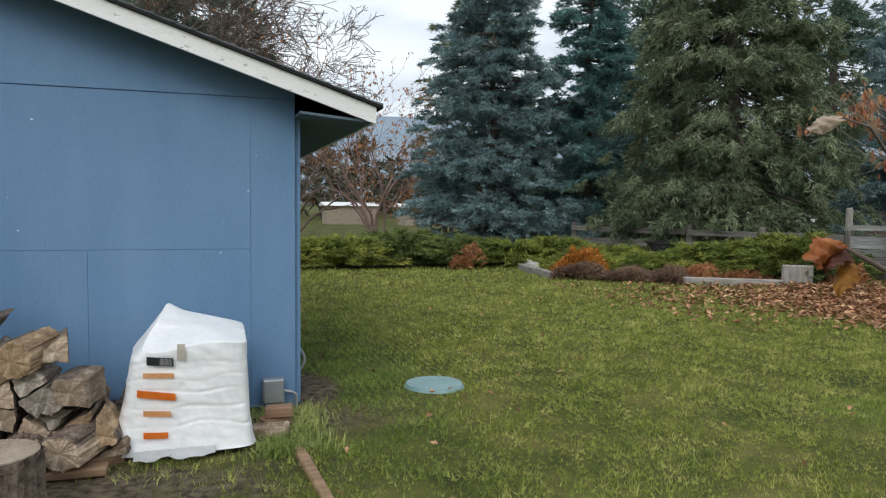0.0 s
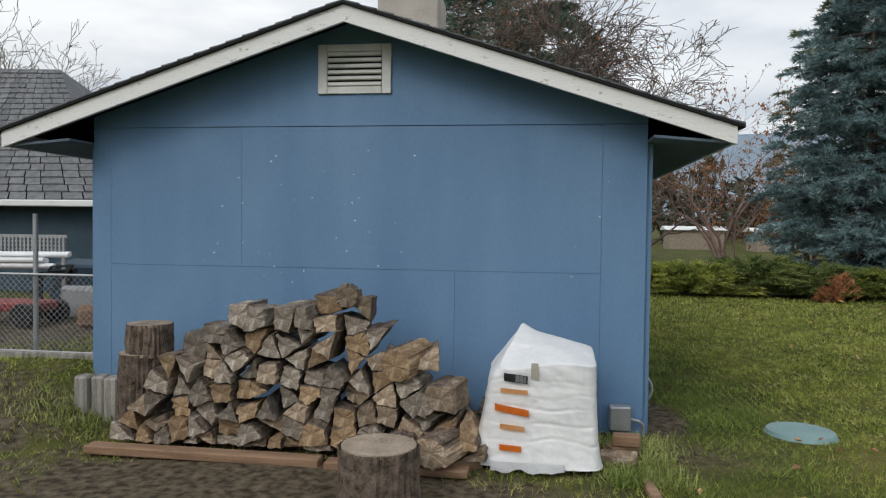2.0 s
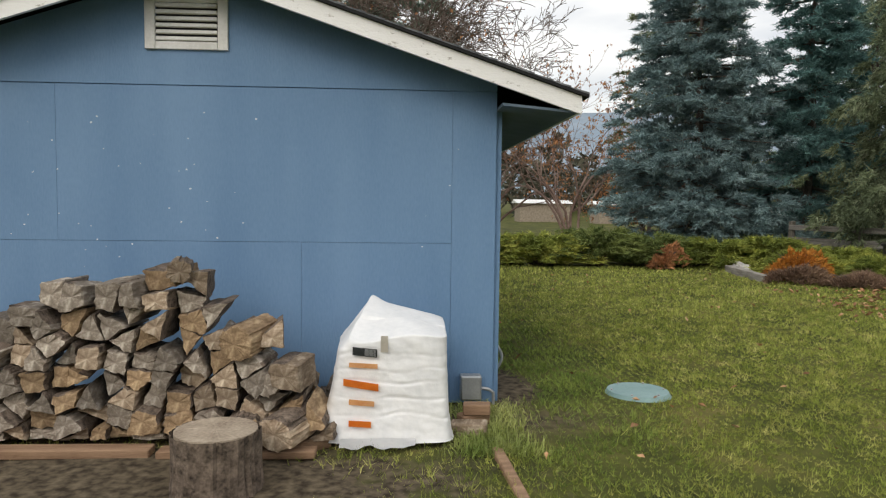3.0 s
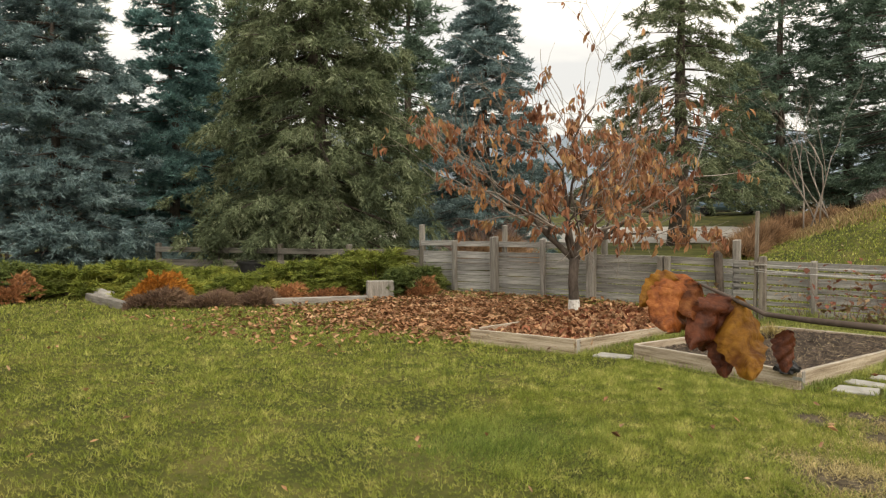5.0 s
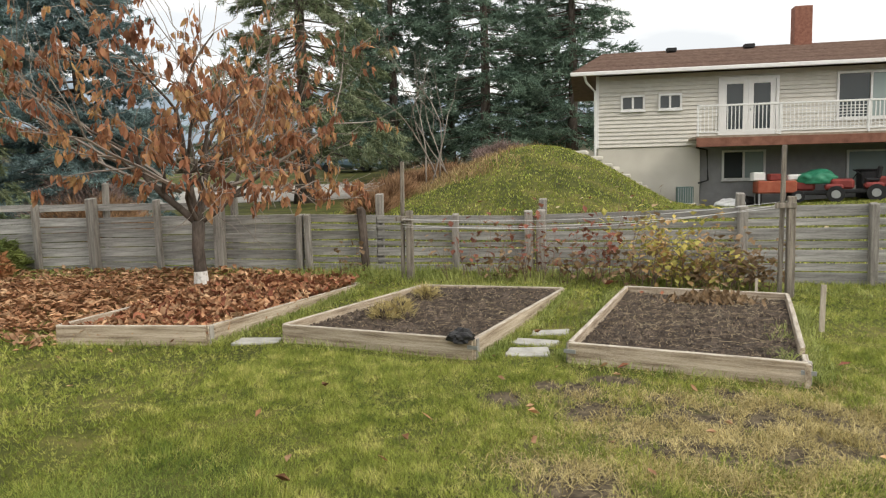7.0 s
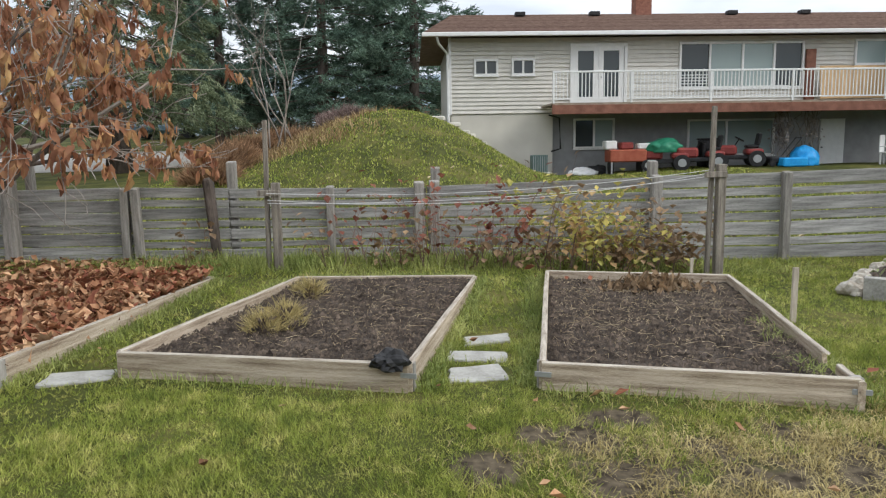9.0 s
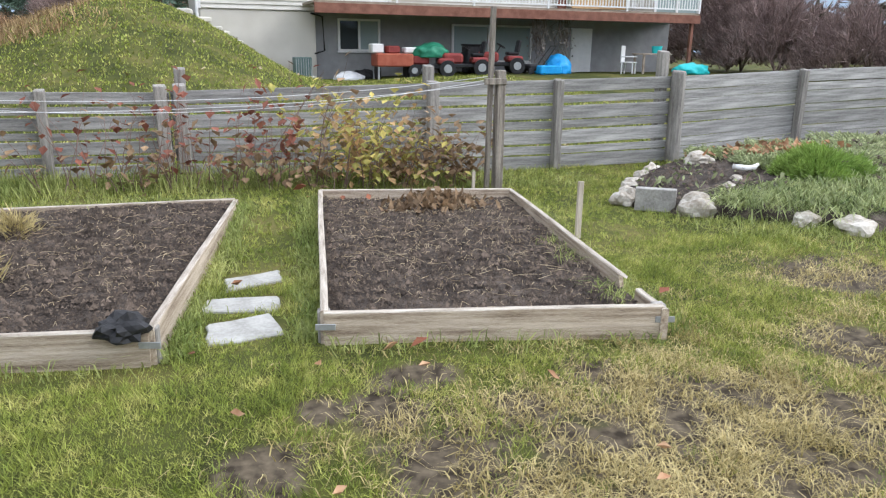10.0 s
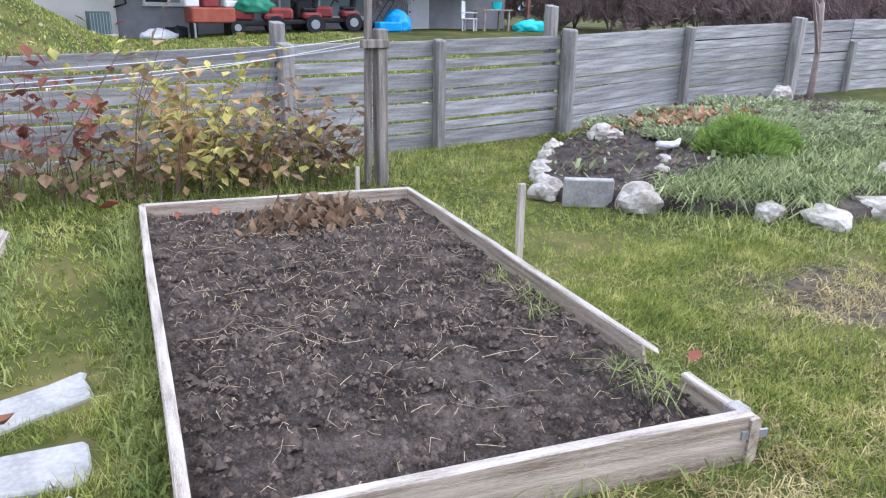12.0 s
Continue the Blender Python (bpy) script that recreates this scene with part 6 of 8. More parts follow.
# ---- neighbouring garage and the chain-link fence ----
M["galv"] = mat("galvanised_wire", (0.34, 0.35, 0.36), (0.46, 0.47, 0.48), 10, 0.5, 0, 60, metal=0.5)
M["gravel"] = mat("grey_gravel", (0.10, 0.10, 0.10), (0.34, 0.33, 0.32), 18, 0.95, 0.8, 90)
M["pvc"] = mat("white_pvc", (0.70, 0.71, 0.72), (0.80, 0.80, 0.80), 5, 0.4, 0.05, 40)


def neighbour_garage():
    top = thing("garage", (-8.65, 6.0, 0), "dark blue garage with a steep grey shingle hip roof", "garage")
    bm = bmesh.new()
    box(bm, (-5.2, 3.6, 1.1), (9.6, 6.4, 2.0), bevel=0.01)
    part("wall", bm, M["deep_blue"], top)
    e0, e1, r0, r1 = Vector((0, 0, 2.1)), Vector((-11, 0, 2.1)), Vector((-3.5, 3.5, 5.28)), Vector((-7.5, 3.5, 5.4))
    k0, k1 = Vector((0, 7.2, 2.1)), Vector((-11, 7.2, 2.1))
    n = 22
    rng = random.Random(6)
    up = Vector((0, -0.012, 0.028))
    for i in range(n):
        a, b = e0.lerp(r0, i / n), e1.lerp(r1, i / n)
        c, d = e0.lerp(r0, (i + 1) / n), e1.lerp(r1, (i + 1) / n)
        bm = bmesh.new()
        m = 26
        cut = [0.0] + sorted(min(max((j + rng.uniform(-0.25, 0.25)) / m, 0), 1) for j in range(1, m)) + [1.0]
        for j in range(m):
            u0, u1 = cut[j] + 0.0012, cut[j + 1] - 0.0012
            lift = up * rng.uniform(0.6, 1.25)
            v = [bm.verts.new(p) for p in (a.lerp(b, u0), a.lerp(b, u1), a.lerp(b, u1) + lift, a.lerp(b, u0) + lift, c.lerp(d, u1) + up * 0.1, c.lerp(d, u0) + up * 0.1)]
            bm.faces.new((v[0], v[1], v[2], v[3]))
            bm.faces.new((v[3], v[2], v[4], v[5]))
        tagged(part("shingle_course", bm, M["shingle_isl"], top), kind="stuff")
    bm = bmesh.new()
    for quad in ((e0, k0, r0), (k0, k1, r1, r0), (e1, r1, k1), (e0, e1, k1, k0)):
        bm.faces.new([bm.verts.new(p - Vector((0, 0, 0.01))) for p in quad])
    part("roof", bm, M["shingle"], top)
    bm = bmesh.new()
    box(bm, (-5.5, -0.03, 2.04), (11.0, 0.1, 0.12), bevel=0.015)
    part("gutter", bm, M["win_white"], top)
    return top


M["shingle_isl"] = mat("grey_shingle_tabs", (0.105, 0.11, 0.115), (0.20, 0.205, 0.21), 9, 0.95, 0.5, 120, island=0.22)


def chain_link():
    y, x0, x1 = 0.32, -9.6, -4.95
    zb = gz(-5.6, y)
    top = thing("chain_link_fence", (0, 0, 0), "galvanised chain-link fence with steel posts beside the shed", "fence")
    bm = bmesh.new()
    h0, h1, s = zb + 0.03, zb + 0.80, 0.062
    span = h1 - h0
    k = x0 - span
    while k < x1:
        for d in (1, -1):
            a, b = Vector((k if d > 0 else k + span, y + 0.002 * d, h0)), Vector((k + span if d > 0 else k, y + 0.002 * d, h1))
            lo, hi = (a, b) if a.x < b.x else (b, a)
            if hi.x < x0 or lo.x > x1:
                continue
            if lo.x < x0:
                lo = lo.lerp(hi, (x0 - lo.x) / (hi.x - lo.x))
            if hi.x > x1:
                hi = lo.lerp(hi, (x1 - lo.x) / (hi.x - lo.x))
            tube(bm, [lo, hi], [0.0028, 0.0028], 3, cap=False)
        k += s
    tagged(part("wire_mesh", bm, M["galv"], top), kind="stuff")
    for z, r in ((h1, 0.012), (h0 + 0.02, 0.009)):
        bm = bmesh.new()
        tube(bm, [(x0, y, z), (x1, y, z)], [r, r], 8)
        part("rail", bm, M["galv"], top)
    for x, h in ((-5.0, 0.9), (-5.745, 1.39), (-7.4, 0.95), (-9.2, 0.95)):
        bm = bmesh.new()
        tube(bm, [(x, y + 0.04, zb - 0.1), (x, y + 0.04, zb + h)], [0.024, 0.024], 10)
        part("post", bm, M["galv"], top)
    # timber kerb under the wire
    bm = bmesh.new()
    box(bm, (-7.3, y - 0.02, zb + 0.0), (4.6, 0.1, 0.10), bevel=0.01)
    whole("kerb_timber", bm, M["post"], "long grey timber laid under the chain-link fence", "timber")
    # junk behind the fence
    rng = random.Random(4)
    for i in range(6):
        bm = bmesh.new()
        tube(bm, [(-9.2, 2.9 + rng.uniform(-0.1, 0.1), 0), (-7.45 + rng.uniform(-0.15, 0.15), 3.0 + rng.uniform(-0.2, 0.2), 0.02)], [0.035, 0.035], 10)
        ob = whole("pvc_pipe", bm, M["pvc"], "long white plastic pipe resting on a rack", "pipe", group="white plastic pipes")
        ob.location.z = 1.06 + 0.073 * (i % 3) + 0.005 * i
    r = thing("pipe_rack", (-8.4, 3.0, gz(-7.8, 3.0)), "dark metal rack holding plastic pipes", "rack")
    for x in (-1.1, 0.9):
        for dy in (-0.3, 0.3):
            bm = bmesh.new()
            box(bm, (x, dy, 0.30), (0.06, 0.06, 0.66))
            part("leg", bm, M["black"], r)
        bm = bmesh.new()
        box(bm, (x, 0, 0.605), (0.06, 0.9, 0.06))
        part("bearer", bm, M["black"], r)
    bm = bmesh.new()
    for i in range(23):
        box(bm, (-9.1 + 0.0625 * i, 3.5, 1.35), (0.028, 0.02, 0.25))
    for i in range(5):
        box(bm, (-8.41, 3.518, 1.235 + 0.058 * i), (1.42, 0.014, 0.030))
    for z in (1.215, 1.485):
        box(bm, (-8.41, 3.51, z), (1.46, 0.034, 0.045))
    for x in (-9.05, -7.76):
        box(bm, (x, 3.545, 0.9), (0.05, 0.03, 1.2))
    whole("lattice_panel", bm, M["metal"], "grey perforated panel standing behind the pipes", "lattice")
    t = thing("red_tractor", (-7.6, 2.2, gz(-7.6, 2.2) - 0.0), "red garden machine with black wheels behind the wire fence", "garden machine")
    bm = bmesh.new()
    box(bm, (0, 0, 0.24), (1.2, 0.45, 0.13), bevel=0.03)
    part("body", bm, M["red_paint"], t)
    for x in (-0.5, 0.5):
        for dy in (-0.3, 0.3):
            bm = bmesh.new()
            bmesh.ops.create_cone(bm, cap_ends=True, segments=16, radius1=0.15, radius2=0.15, depth=0.12, matrix=pose(x, dy, 0.15, 90, 0, 0))
            part("wheel", bm, M["black"], t)
    bm = bmesh.new()
    tube(bm, [(0.5, -0.2, 0.4), (0.8, -0.2, 0.75), (0.8, 0.2, 0.75), (0.5, 0.2, 0.4)], [0.018] * 4, 6)
    part("handle", bm, M["black"], t)
    for i, (x, yy, s, m) in enumerate(((-6.6, 3.2, (1.4, 0.8, 0.42), "stucco"), (-7.4, 4.4, (1.8, 0.9, 0.7), "deep_blue"), (-6.3, 2.2, (0.5, 0.12, 0.3), "plank"), (-6.9, 4.8, (1.3, 0.5, 0.75), "plank"))):
        bm = bmesh.new()
        box(bm, (0, 0, s[2] / 2), s, rz=12 * i, bevel=0.05)
        for v in bm.verts:
            v.co.z += 0.1 * noise.noise(v.co * 2.0) * (v.co.z > 0.1)
        ob = whole("covered_heap", bm, M[m], "covered heap of building leftovers behind the wire fence", "heap", group="heaped leftovers")
        ob.matrix_basis = pose(x, yy, gz(x, yy))


neighbour_garage()
chain_link()


# ---- shrubs, junipers and the planted bank ----
M["heather"] = leafy(mat("brown_heather", (0.10, 0.06, 0.045), (0.30, 0.20, 0.13), 2, 0.85, 0, 20, island=0.35), 0.1)
M["orange_shrub"] = leafy(mat("orange_shrub_leaves", (0.36, 0.12, 0.02), (0.62, 0.30, 0.06), 2, 0.75, 0, 20, island=0.35), 0.3)
M["juniper_dark"] = leafy(mat("dark_green_juniper", (0.055, 0.09, 0.03), (0.24, 0.28, 0.085), 1.1, 0.75, 0, 9, island=0.35, spec=0.15), 0.12)
M["brush"] = mat("purple_brown_brush", (0.15, 0.105, 0.095), (0.36, 0.27, 0.245), 0.8, 0.9, 0, 12, island=0.35)
M["rust_brush"] = mat("rust_brown_brush", (0.13, 0.075, 0.045), (0.44, 0.27, 0.15), 0.8, 0.9, 0, 12, island=0.35)


def shrub(name, place, size, material, n, label, seed, spray=0.16, flat=0.5, category="shrub", thin=0.1, needles=7, z=None):
    """A low spreading bush: stems from the base and a ragged mound of small sprays."""
    rng = np.random.default_rng(seed)
    x, y = place
    rx, ry, h = size
    top = thing(name, (x, y, gz(x, y) if z is None else z), label, category)
    bm = bmesh.new()
    for k in range(9):
        a = rng.uniform(0, 6.28)
        r = rng.uniform(0.35, 0.8)
        tube(bm, [(0, 0, -0.05), (rx * 0.4 * r * math.cos(a), ry * 0.4 * r * math.sin(a), h * 0.45), (rx * r * math.cos(a), ry * r * math.sin(a), h * 0.7)], [0.03, 0.018, 0.006], 5, cap=False)
    tagged(part("stemwork", bm, M["twig"], top), kind="stuff")
    a = rng.uniform(0, 2 * math.pi, n)
    r = np.sqrt(rng.uniform(0.0, 1, n))
    lump = 1 + 0.22 * np.sin(a * 3 + seed) + 0.13 * np.sin(a * 7 + seed * 2)
    px, py = np.cos(a) * r * rx * lump, np.sin(a) * r * ry * lump
    bump = 0.75 + 0.3 * np.sin(px * 3.1 + seed) * np.cos(py * 2.7 + seed) + 0.12 * np.sin(px * 7 + py * 6)
    hz = h * np.sqrt(np.clip(1 - r ** 2.2, 0.02, 1)) * bump
    pz = hz * rng.uniform(0.35, 1.05, n) ** 0.6
    P = np.stack((px, py, pz), -1)
    D = np.stack((np.cos(a) * (0.3 + r), np.sin(a) * (0.3 + r), np.full(n, flat)), -1)
    D /= np.linalg.norm(D, axis=1, keepdims=True)
    verts = np.zeros((n, needles, 3, 3))
    S = spray * rng.uniform(0.6, 1.3, n)
    for q in range(needles):
        d = D + rng.normal(0, 0.42, (n, 3))
        d /= np.linalg.norm(d, axis=1, keepdims=True)
        w = np.cross(d, rng.normal(0, 1, (n, 3)))
        w /= np.linalg.norm(w, axis=1, keepdims=True)
        w *= (S * thin * rng.uniform(0.7, 1.3, n))[:, None]
        L = (S * rng.uniform(0.6, 1.3, n))[:, None]
        s = P + rng.normal(0, 0.02, (n, 3))
        verts[:, q, 0], verts[:, q, 1], verts[:, q, 2] = s + w, s - w, s + d * L
    v = verts.reshape(-1, 3)
    v[:, 2] = np.maximum(v[:, 2], 0.0)
    ob = new("foliage", soup("foliage", v, np.arange(len(v)).reshape(-1, 3), material))
    ob.parent = top
    return top


def juniper(place, size, material, label, seed):
    """A spreading juniper: low arching branches, each feathered with short pointed sprays, in uneven tiers."""
    rng = np.random.default_rng(seed)
    x, y = place
    rx, ry, h = size
    top = thing("juniper_bush", (x, y, gz(x, y)), label, "shrub")
    bm = bmesh.new()
    verts = []
    for k in range(150):
        a, tier = rng.uniform(0, 2 * math.pi), rng.uniform(0.1, 1.0) ** 0.8
        reach = (1.08 - 0.6 * tier ** 2) * rng.uniform(0.55, 1.15)
        u = np.array((math.cos(a) * rx * reach, math.sin(a) * ry * reach, 0))
        t = np.linspace(0.15, 1, 15)[:, None]
        pts = u * t + np.array((0, 0, 1.0)) * h * tier * (1.25 * t ** 0.6 - 0.35 * t ** 3 + 0.05 * math.sin(k))
        pts += rng.normal(0, 0.015, pts.shape)
        if k % 3 == 0:
            tube(bm, [(0, 0, -0.03)] + [tuple(p) for p in pts[::5]], [0.02, 0.012, 0.008, 0.004], 4, cap=False)
        ahead = np.gradient(pts, axis=0)
        ahead /= np.linalg.norm(ahead, axis=1, keepdims=True)
        for i in range(3, 15):
            m = 9
            base = pts[i] + rng.normal(0, 0.035, (m, 3)) * (1, 1, 0.5)
            d = ahead[i] + rng.normal(0, 0.55, (m, 3)) * (1, 1, 0.4) + (0, 0, 0.12)
            d /= np.linalg.norm(d, axis=1, keepdims=True)
            w = np.cross(d, rng.normal(0, 1, (m, 3)) + (0, 0, 1))
            w /= np.linalg.norm(w, axis=1, keepdims=True)
            L = rng.uniform(0.09, 0.20, m)[:, None]
            verts.append(np.stack((base + w * 0.013, base - w * 0.013, base + d * L), 1))
    tagged(part("stemwork", bm, M["twig"], top), kind="stuff")
    v = np.concatenate(verts).reshape(-1, 3)
    v[:, 2] = np.maximum(v[:, 2], 0.0)
    ob = new("foliage", soup("foliage", v, np.arange(len(v)).reshape(-1, 3), material))
    ob.parent = top
    return top


def planted_bank():
    J, D = M["juniper"], M["juniper_dark"]
    rows = [((1.2, 13.3), (1.5, 1.1, 0.95), J), ((2.9, 13.3), (1.3, 1.1, 0.98), J), ((4.6, 13.4), (1.5, 1.2, 1.15), D), ((6.2, 13.3), (1.2, 1.1, 0.95), D), ((7.7, 12.8), (1.3, 1.1, 0.85), J), ((9.0, 12.6), (1.2, 1.1, 0.95), J), ((10.0, 11.2), (1.2, 1.1, 0.72), J), ((8.7, 10.3), (0.9, 0.8, 0.62), J), ((10.2, 9.5), (1.0, 0.9, 0.6), J), ((11.4, 9.3), (1.4, 1.0, 0.95), J), ((12.2, 8.2), (1.4, 1.0, 1.05), J), ((12.4, 7.3), (1.2, 0.9, 1.2), J), ((12.6, 6.1), (0.9, 0.7, 0.72), D), ((-0.8, 13.6), (1.4, 1.1, 1.0), J), ((-2.6, 13.8), (1.4, 1.1, 1.0), D)]
    for i, (p, s, m) in enumerate(rows):
        s = (s[0] * 1.25, s[1] * 1.1, s[2] * 0.92)
        juniper(p, s, m, "spreading yellow-green juniper with feathery tips" if m is J else "spreading dark green juniper with feathery tips", 60 + i)
    for i, (p, s) in enumerate((((7.75, 9.0), (0.62, 0.5, 0.42)), ((8.6, 8.35), (0.6, 0.45, 0.36)), ((9.3, 7.75), (0.5, 0.4, 0.32)), ((8.1, 9.6), (0.55, 0.5, 0.4)))):
        shrub("heather_bush", p, s, M["heather"], 900, "low brown heather clump at the lawn edge", 80 + i, spray=0.10, flat=1.0, thin=0.1)
    shrub("orange_bush", (8.1, 9.75), (0.62, 0.55, 0.85), M["orange_shrub"], 900, "small bush with bright orange autumn leaves", 90, spray=0.10, flat=0.8, thin=0.28, needles=5)
    shrub("orange_bush", (6.1, 12.35), (0.45, 0.35, 0.7), M["leaf_rust"], 500, "small rust-red bush between the junipers", 91, spray=0.10, flat=0.8, thin=0.28, needles=5)
    for i, (p, s) in enumerate((((10.2, 7.9), (0.7, 0.4, 0.35)), ((11.0, 7.3), (0.6, 0.35, 0.32)), ((12.1, 5.5), (0.3, 0.3, 0.5)))):
        shrub("rust_groundcover", p, s, M["leaf_rust"], 600, "low rust-red ground cover behind the timber", 95 + i, spray=0.09, flat=0.8, thin=0.25, needles=5)
    # planter timbers
    for i, (a, b) in enumerate((((7.4, 11.6), (7.05, 9.0)), ((9.4, 7.35), (11.15, 6.25)))):
        d = Vector((b[0] - a[0], b[1] - a[1], 0))
        bm = bmesh.new()
        box(bm, (0, 0, 0), (d.length, 0.16, 0.2), bevel=0.015)
        ob = whole("planter_timber", bm, M["post_x"], "heavy weathered grey timber edging the juniper bank", "timber", group="planter timbers")
        ob.matrix_basis = pose((a[0] + b[0]) / 2, (a[1] + b[1]) / 2, 0.08, 0, 0, math.degrees(math.atan2(d.y, d.x)))
    bm = bmesh.new()
    box(bm, (0, 0, 0.24), (0.60, 0.22, 0.52), bevel=0.015)
    ob = whole("timber_block", bm, M["post"], "upright square block of weathered grey timber ending the planter", "timber")
    ob.matrix_basis = pose(11.42, 6.12, 0, 0, 0, -36)
    for i, (x, y, r) in enumerate(((7.7, 11.5, 0.28), (8.3, 10.9, 0.25), (7.5, 10.7, 0.2))):
        rock((x, y, 0.0), (r, r * 0.8, r * 0.7), "grey rounded rock among the junipers", 30 + i, M["rock"])
    # dark bin behind
    bm = bmesh.new()
    bmesh.ops.create_cone(bm, cap_ends=True, segments=24, radius1=0.35, radius2=0.42, depth=0.62, matrix=Matrix.Translation((0, 0, 0.3)))
    bmesh.ops.create_cone(bm, cap_ends=True, segments=24, radius1=0.45, radius2=0.45, depth=0.05, matrix=Matrix.Translation((0, 0, 0.62)))
    ob = whole("compost_tub", bm, M["black"], "round black plastic tub behind the junipers", "tub")
    ob.matrix_basis = pose(11.2, 10.6, 0.15)


M["post_x"] = mat("weathered_timber", (0.17, 0.155, 0.14), (0.40, 0.375, 0.34), 3.2, 0.92, 0.5, 34, stretch=(0.7, 6, 6), vary=0.1)
M["rock"] = mat("grey_rock", (0.26, 0.25, 0.23), (0.48, 0.46, 0.43), 5, 0.9, 0.6, 40)
M["white_rock"] = mat("pale_rock", (0.27, 0.225, 0.17), (0.60, 0.565, 0.50), 7, 0.85, 0.6, 40, vary=0.15)
M["flagstone"] = mat("white_flagstone", (0.27, 0.265, 0.24), (0.45, 0.44, 0.41), 5, 0.85, 0.3, 40)


def rock(p, s, label, seed, material, group=""):
    bm = bmesh.new()
    bmesh.ops.create_icosphere(bm, subdivisions=3, radius=1.0)
    for v in bm.verts:
        n = noise.fractal(v.co * 1.3 + Vector((seed * 3.1, 0, 0)), 0.8, 2.1, 5)
        c = noise.cell(v.co * 1.6 + Vector((seed, 2, 0)))
        v.co *= 1 + 0.30 * n + 0.07 * c
        v.co.x *= s[0]
        v.co.y *= s[1]
        v.co.z = max(v.co.z, -0.4) * s[2]
    ob = whole("rock", bm, material, label, "rock", group=group)
    ob.matrix_basis = pose(p[0], p[1], p[2] + 0.3 * s[2], 0, 0, seed * 47)
    return ob


planted_bank()


# ---- poles, wires and the rest of the garden ----
STONES = ((9.56, -3.95, 0.30, 0.40, 8), (9.08, -3.86, 0.30, 0.46, -14), (8.66, -3.81, 0.35, 0.46, 6), (8.84, -0.95, 0.34, 0.46, 10))


def poles():
    for x, y, h0, h1 in ((12.35, -1.68, 1.22, 1.95), (12.06, -6.93, 1.36, 2.03)):
        z0 = gz(x, y)
        t = thing("trellis_post", (x, y, z0), "rough grey wooden trellis post with a tall thin batten", "post", group="trellis posts")
        bm = bmesh.new()
        box(bm, (0, -0.06, (h0 - z0) / 2 - 0.05), (0.11, 0.10, h0 - z0 + 0.1), bevel=0.01)
        part("post", bm, M["post_brown"], t)
        bm = bmesh.new()
        box(bm, (0.02, 0.05, (h1 - z0) / 2 - 0.05), (0.05, 0.055, h1 - z0 + 0.1), rx=0.8, bevel=0.006)
        part("batten", bm, M["post_brown"], t)
        bm = bmesh.new()
        box(bm, (-0.05, 0.02, h0 - z0 - 0.12), (0.05, 0.26, 0.07), bevel=0.006)
        part("cross_piece", bm, M["post_brown"], t)
    for k, (za, zb, sag) in enumerate(((1.10, 1.30, 0.12), (1.02, 1.27, 0.18), (0.98, 1.22, 0.10))):
        bm = bmesh.new()
        pts = []
        for i in range(15):
            f = i / 14
            pts.append((12.24 + 0.02 * k, -1.65 - 5.4 * f, za + (zb - za) * f - sag * 4 * f * (1 - f)))
        tube(bm, pts, [0.0032] * 15, 5)
        whole("trellis_wire", bm, M["pvc"], "sagging pale wire strung between the trellis posts", "wire", group="trellis wires")
    # extra leaning old post by the fence
    bm = bmesh.new()
    box(bm, (0, 0, 0.5), (0.14, 0.13, 1.12), bevel=0.03)
    for vert in bm.verts:
        vert.co += Vector((0.02, 0.03, 0.05)) * noise.noise(vert.co * 9)
    ob = whole("old_post", bm, M["bark"], "old split rail post leaning against the fence", "post")
    ob.matrix_basis = pose(13.14, -0.80, gz(13.1, -0.8), -4, 3, 10)
    for x, y, h, w in ((9.87, -6.74, 0.50, 0.05), (11.5, -6.45, 0.34, 0.035)):
        bm = bmesh.new()
        box(bm, (0, 0, h / 2 - 0.05), (w * 0.6, w, h + 0.1), rx=2, ry=3, bevel=0.004)
        ob = whole("garden_stake", bm, M["pale_wood"], "short pale wooden stake by the raised bed", "stake", group="garden stakes")
        ob.matrix_basis = pose(x, y, 0)
    # metal corner plate on the nearest bed
    for p, rz in ((BED3[1], -13), (BED3[0], -13), (BED2[1], -13)):
        bm = bmesh.new()
        box(bm, (-0.028, -0.01, 0.12), (0.008, 0.11, 0.035), bevel=0.002)
        ob = whole("corner_bracket", bm, M["galv"], "galvanised bracket screwed to the bed corner", "bracket", group="bed brackets")
        ob.matrix_basis = pose(p[0], p[1], 0, 0, 0, rz - 6)
    # flat stepping stones
    for i, (x, y, sx, sy, rz) in enumerate(STONES):
        rng = random.Random(40 + i)
        bm = bmesh.new()
        m = 4
        cor = [(u * sx * 0.5 * rng.uniform(0.55, 1.2), v * sy * 0.5 * rng.uniform(0.78, 1.2)) for u, v in ((1, -1), (1, 1), (-1, 1), (-1, -1))]
        out = []
        for k in range(m):
            a, b = cor[k], cor[(k + 1) % m]
            out += [(a[0] + (b[0] - a[0]) * q + rng.uniform(-0.012, 0.012), a[1] + (b[1] - a[1]) * q + rng.uniform(-0.012, 0.012), 0) for q in (0.05, 0.35, 0.65, 0.95)]
        prism(bm, out, (0, 0, 1), 0.034)
        bmesh.ops.bevel(bm, geom=[e for e in bm.edges if e.verts[0].co.z > 0.03 and e.verts[1].co.z > 0.03], offset=0.008, segments=1, affect="EDGES")
        ob = whole("stepping_stone", bm, M["flagstone"], "flat ragged white stepping stone in the grass", "stone", group="stepping stones")
        ob.matrix_basis = pose(x, y, gz(x, y) - 0.014, 0, 0, rz)
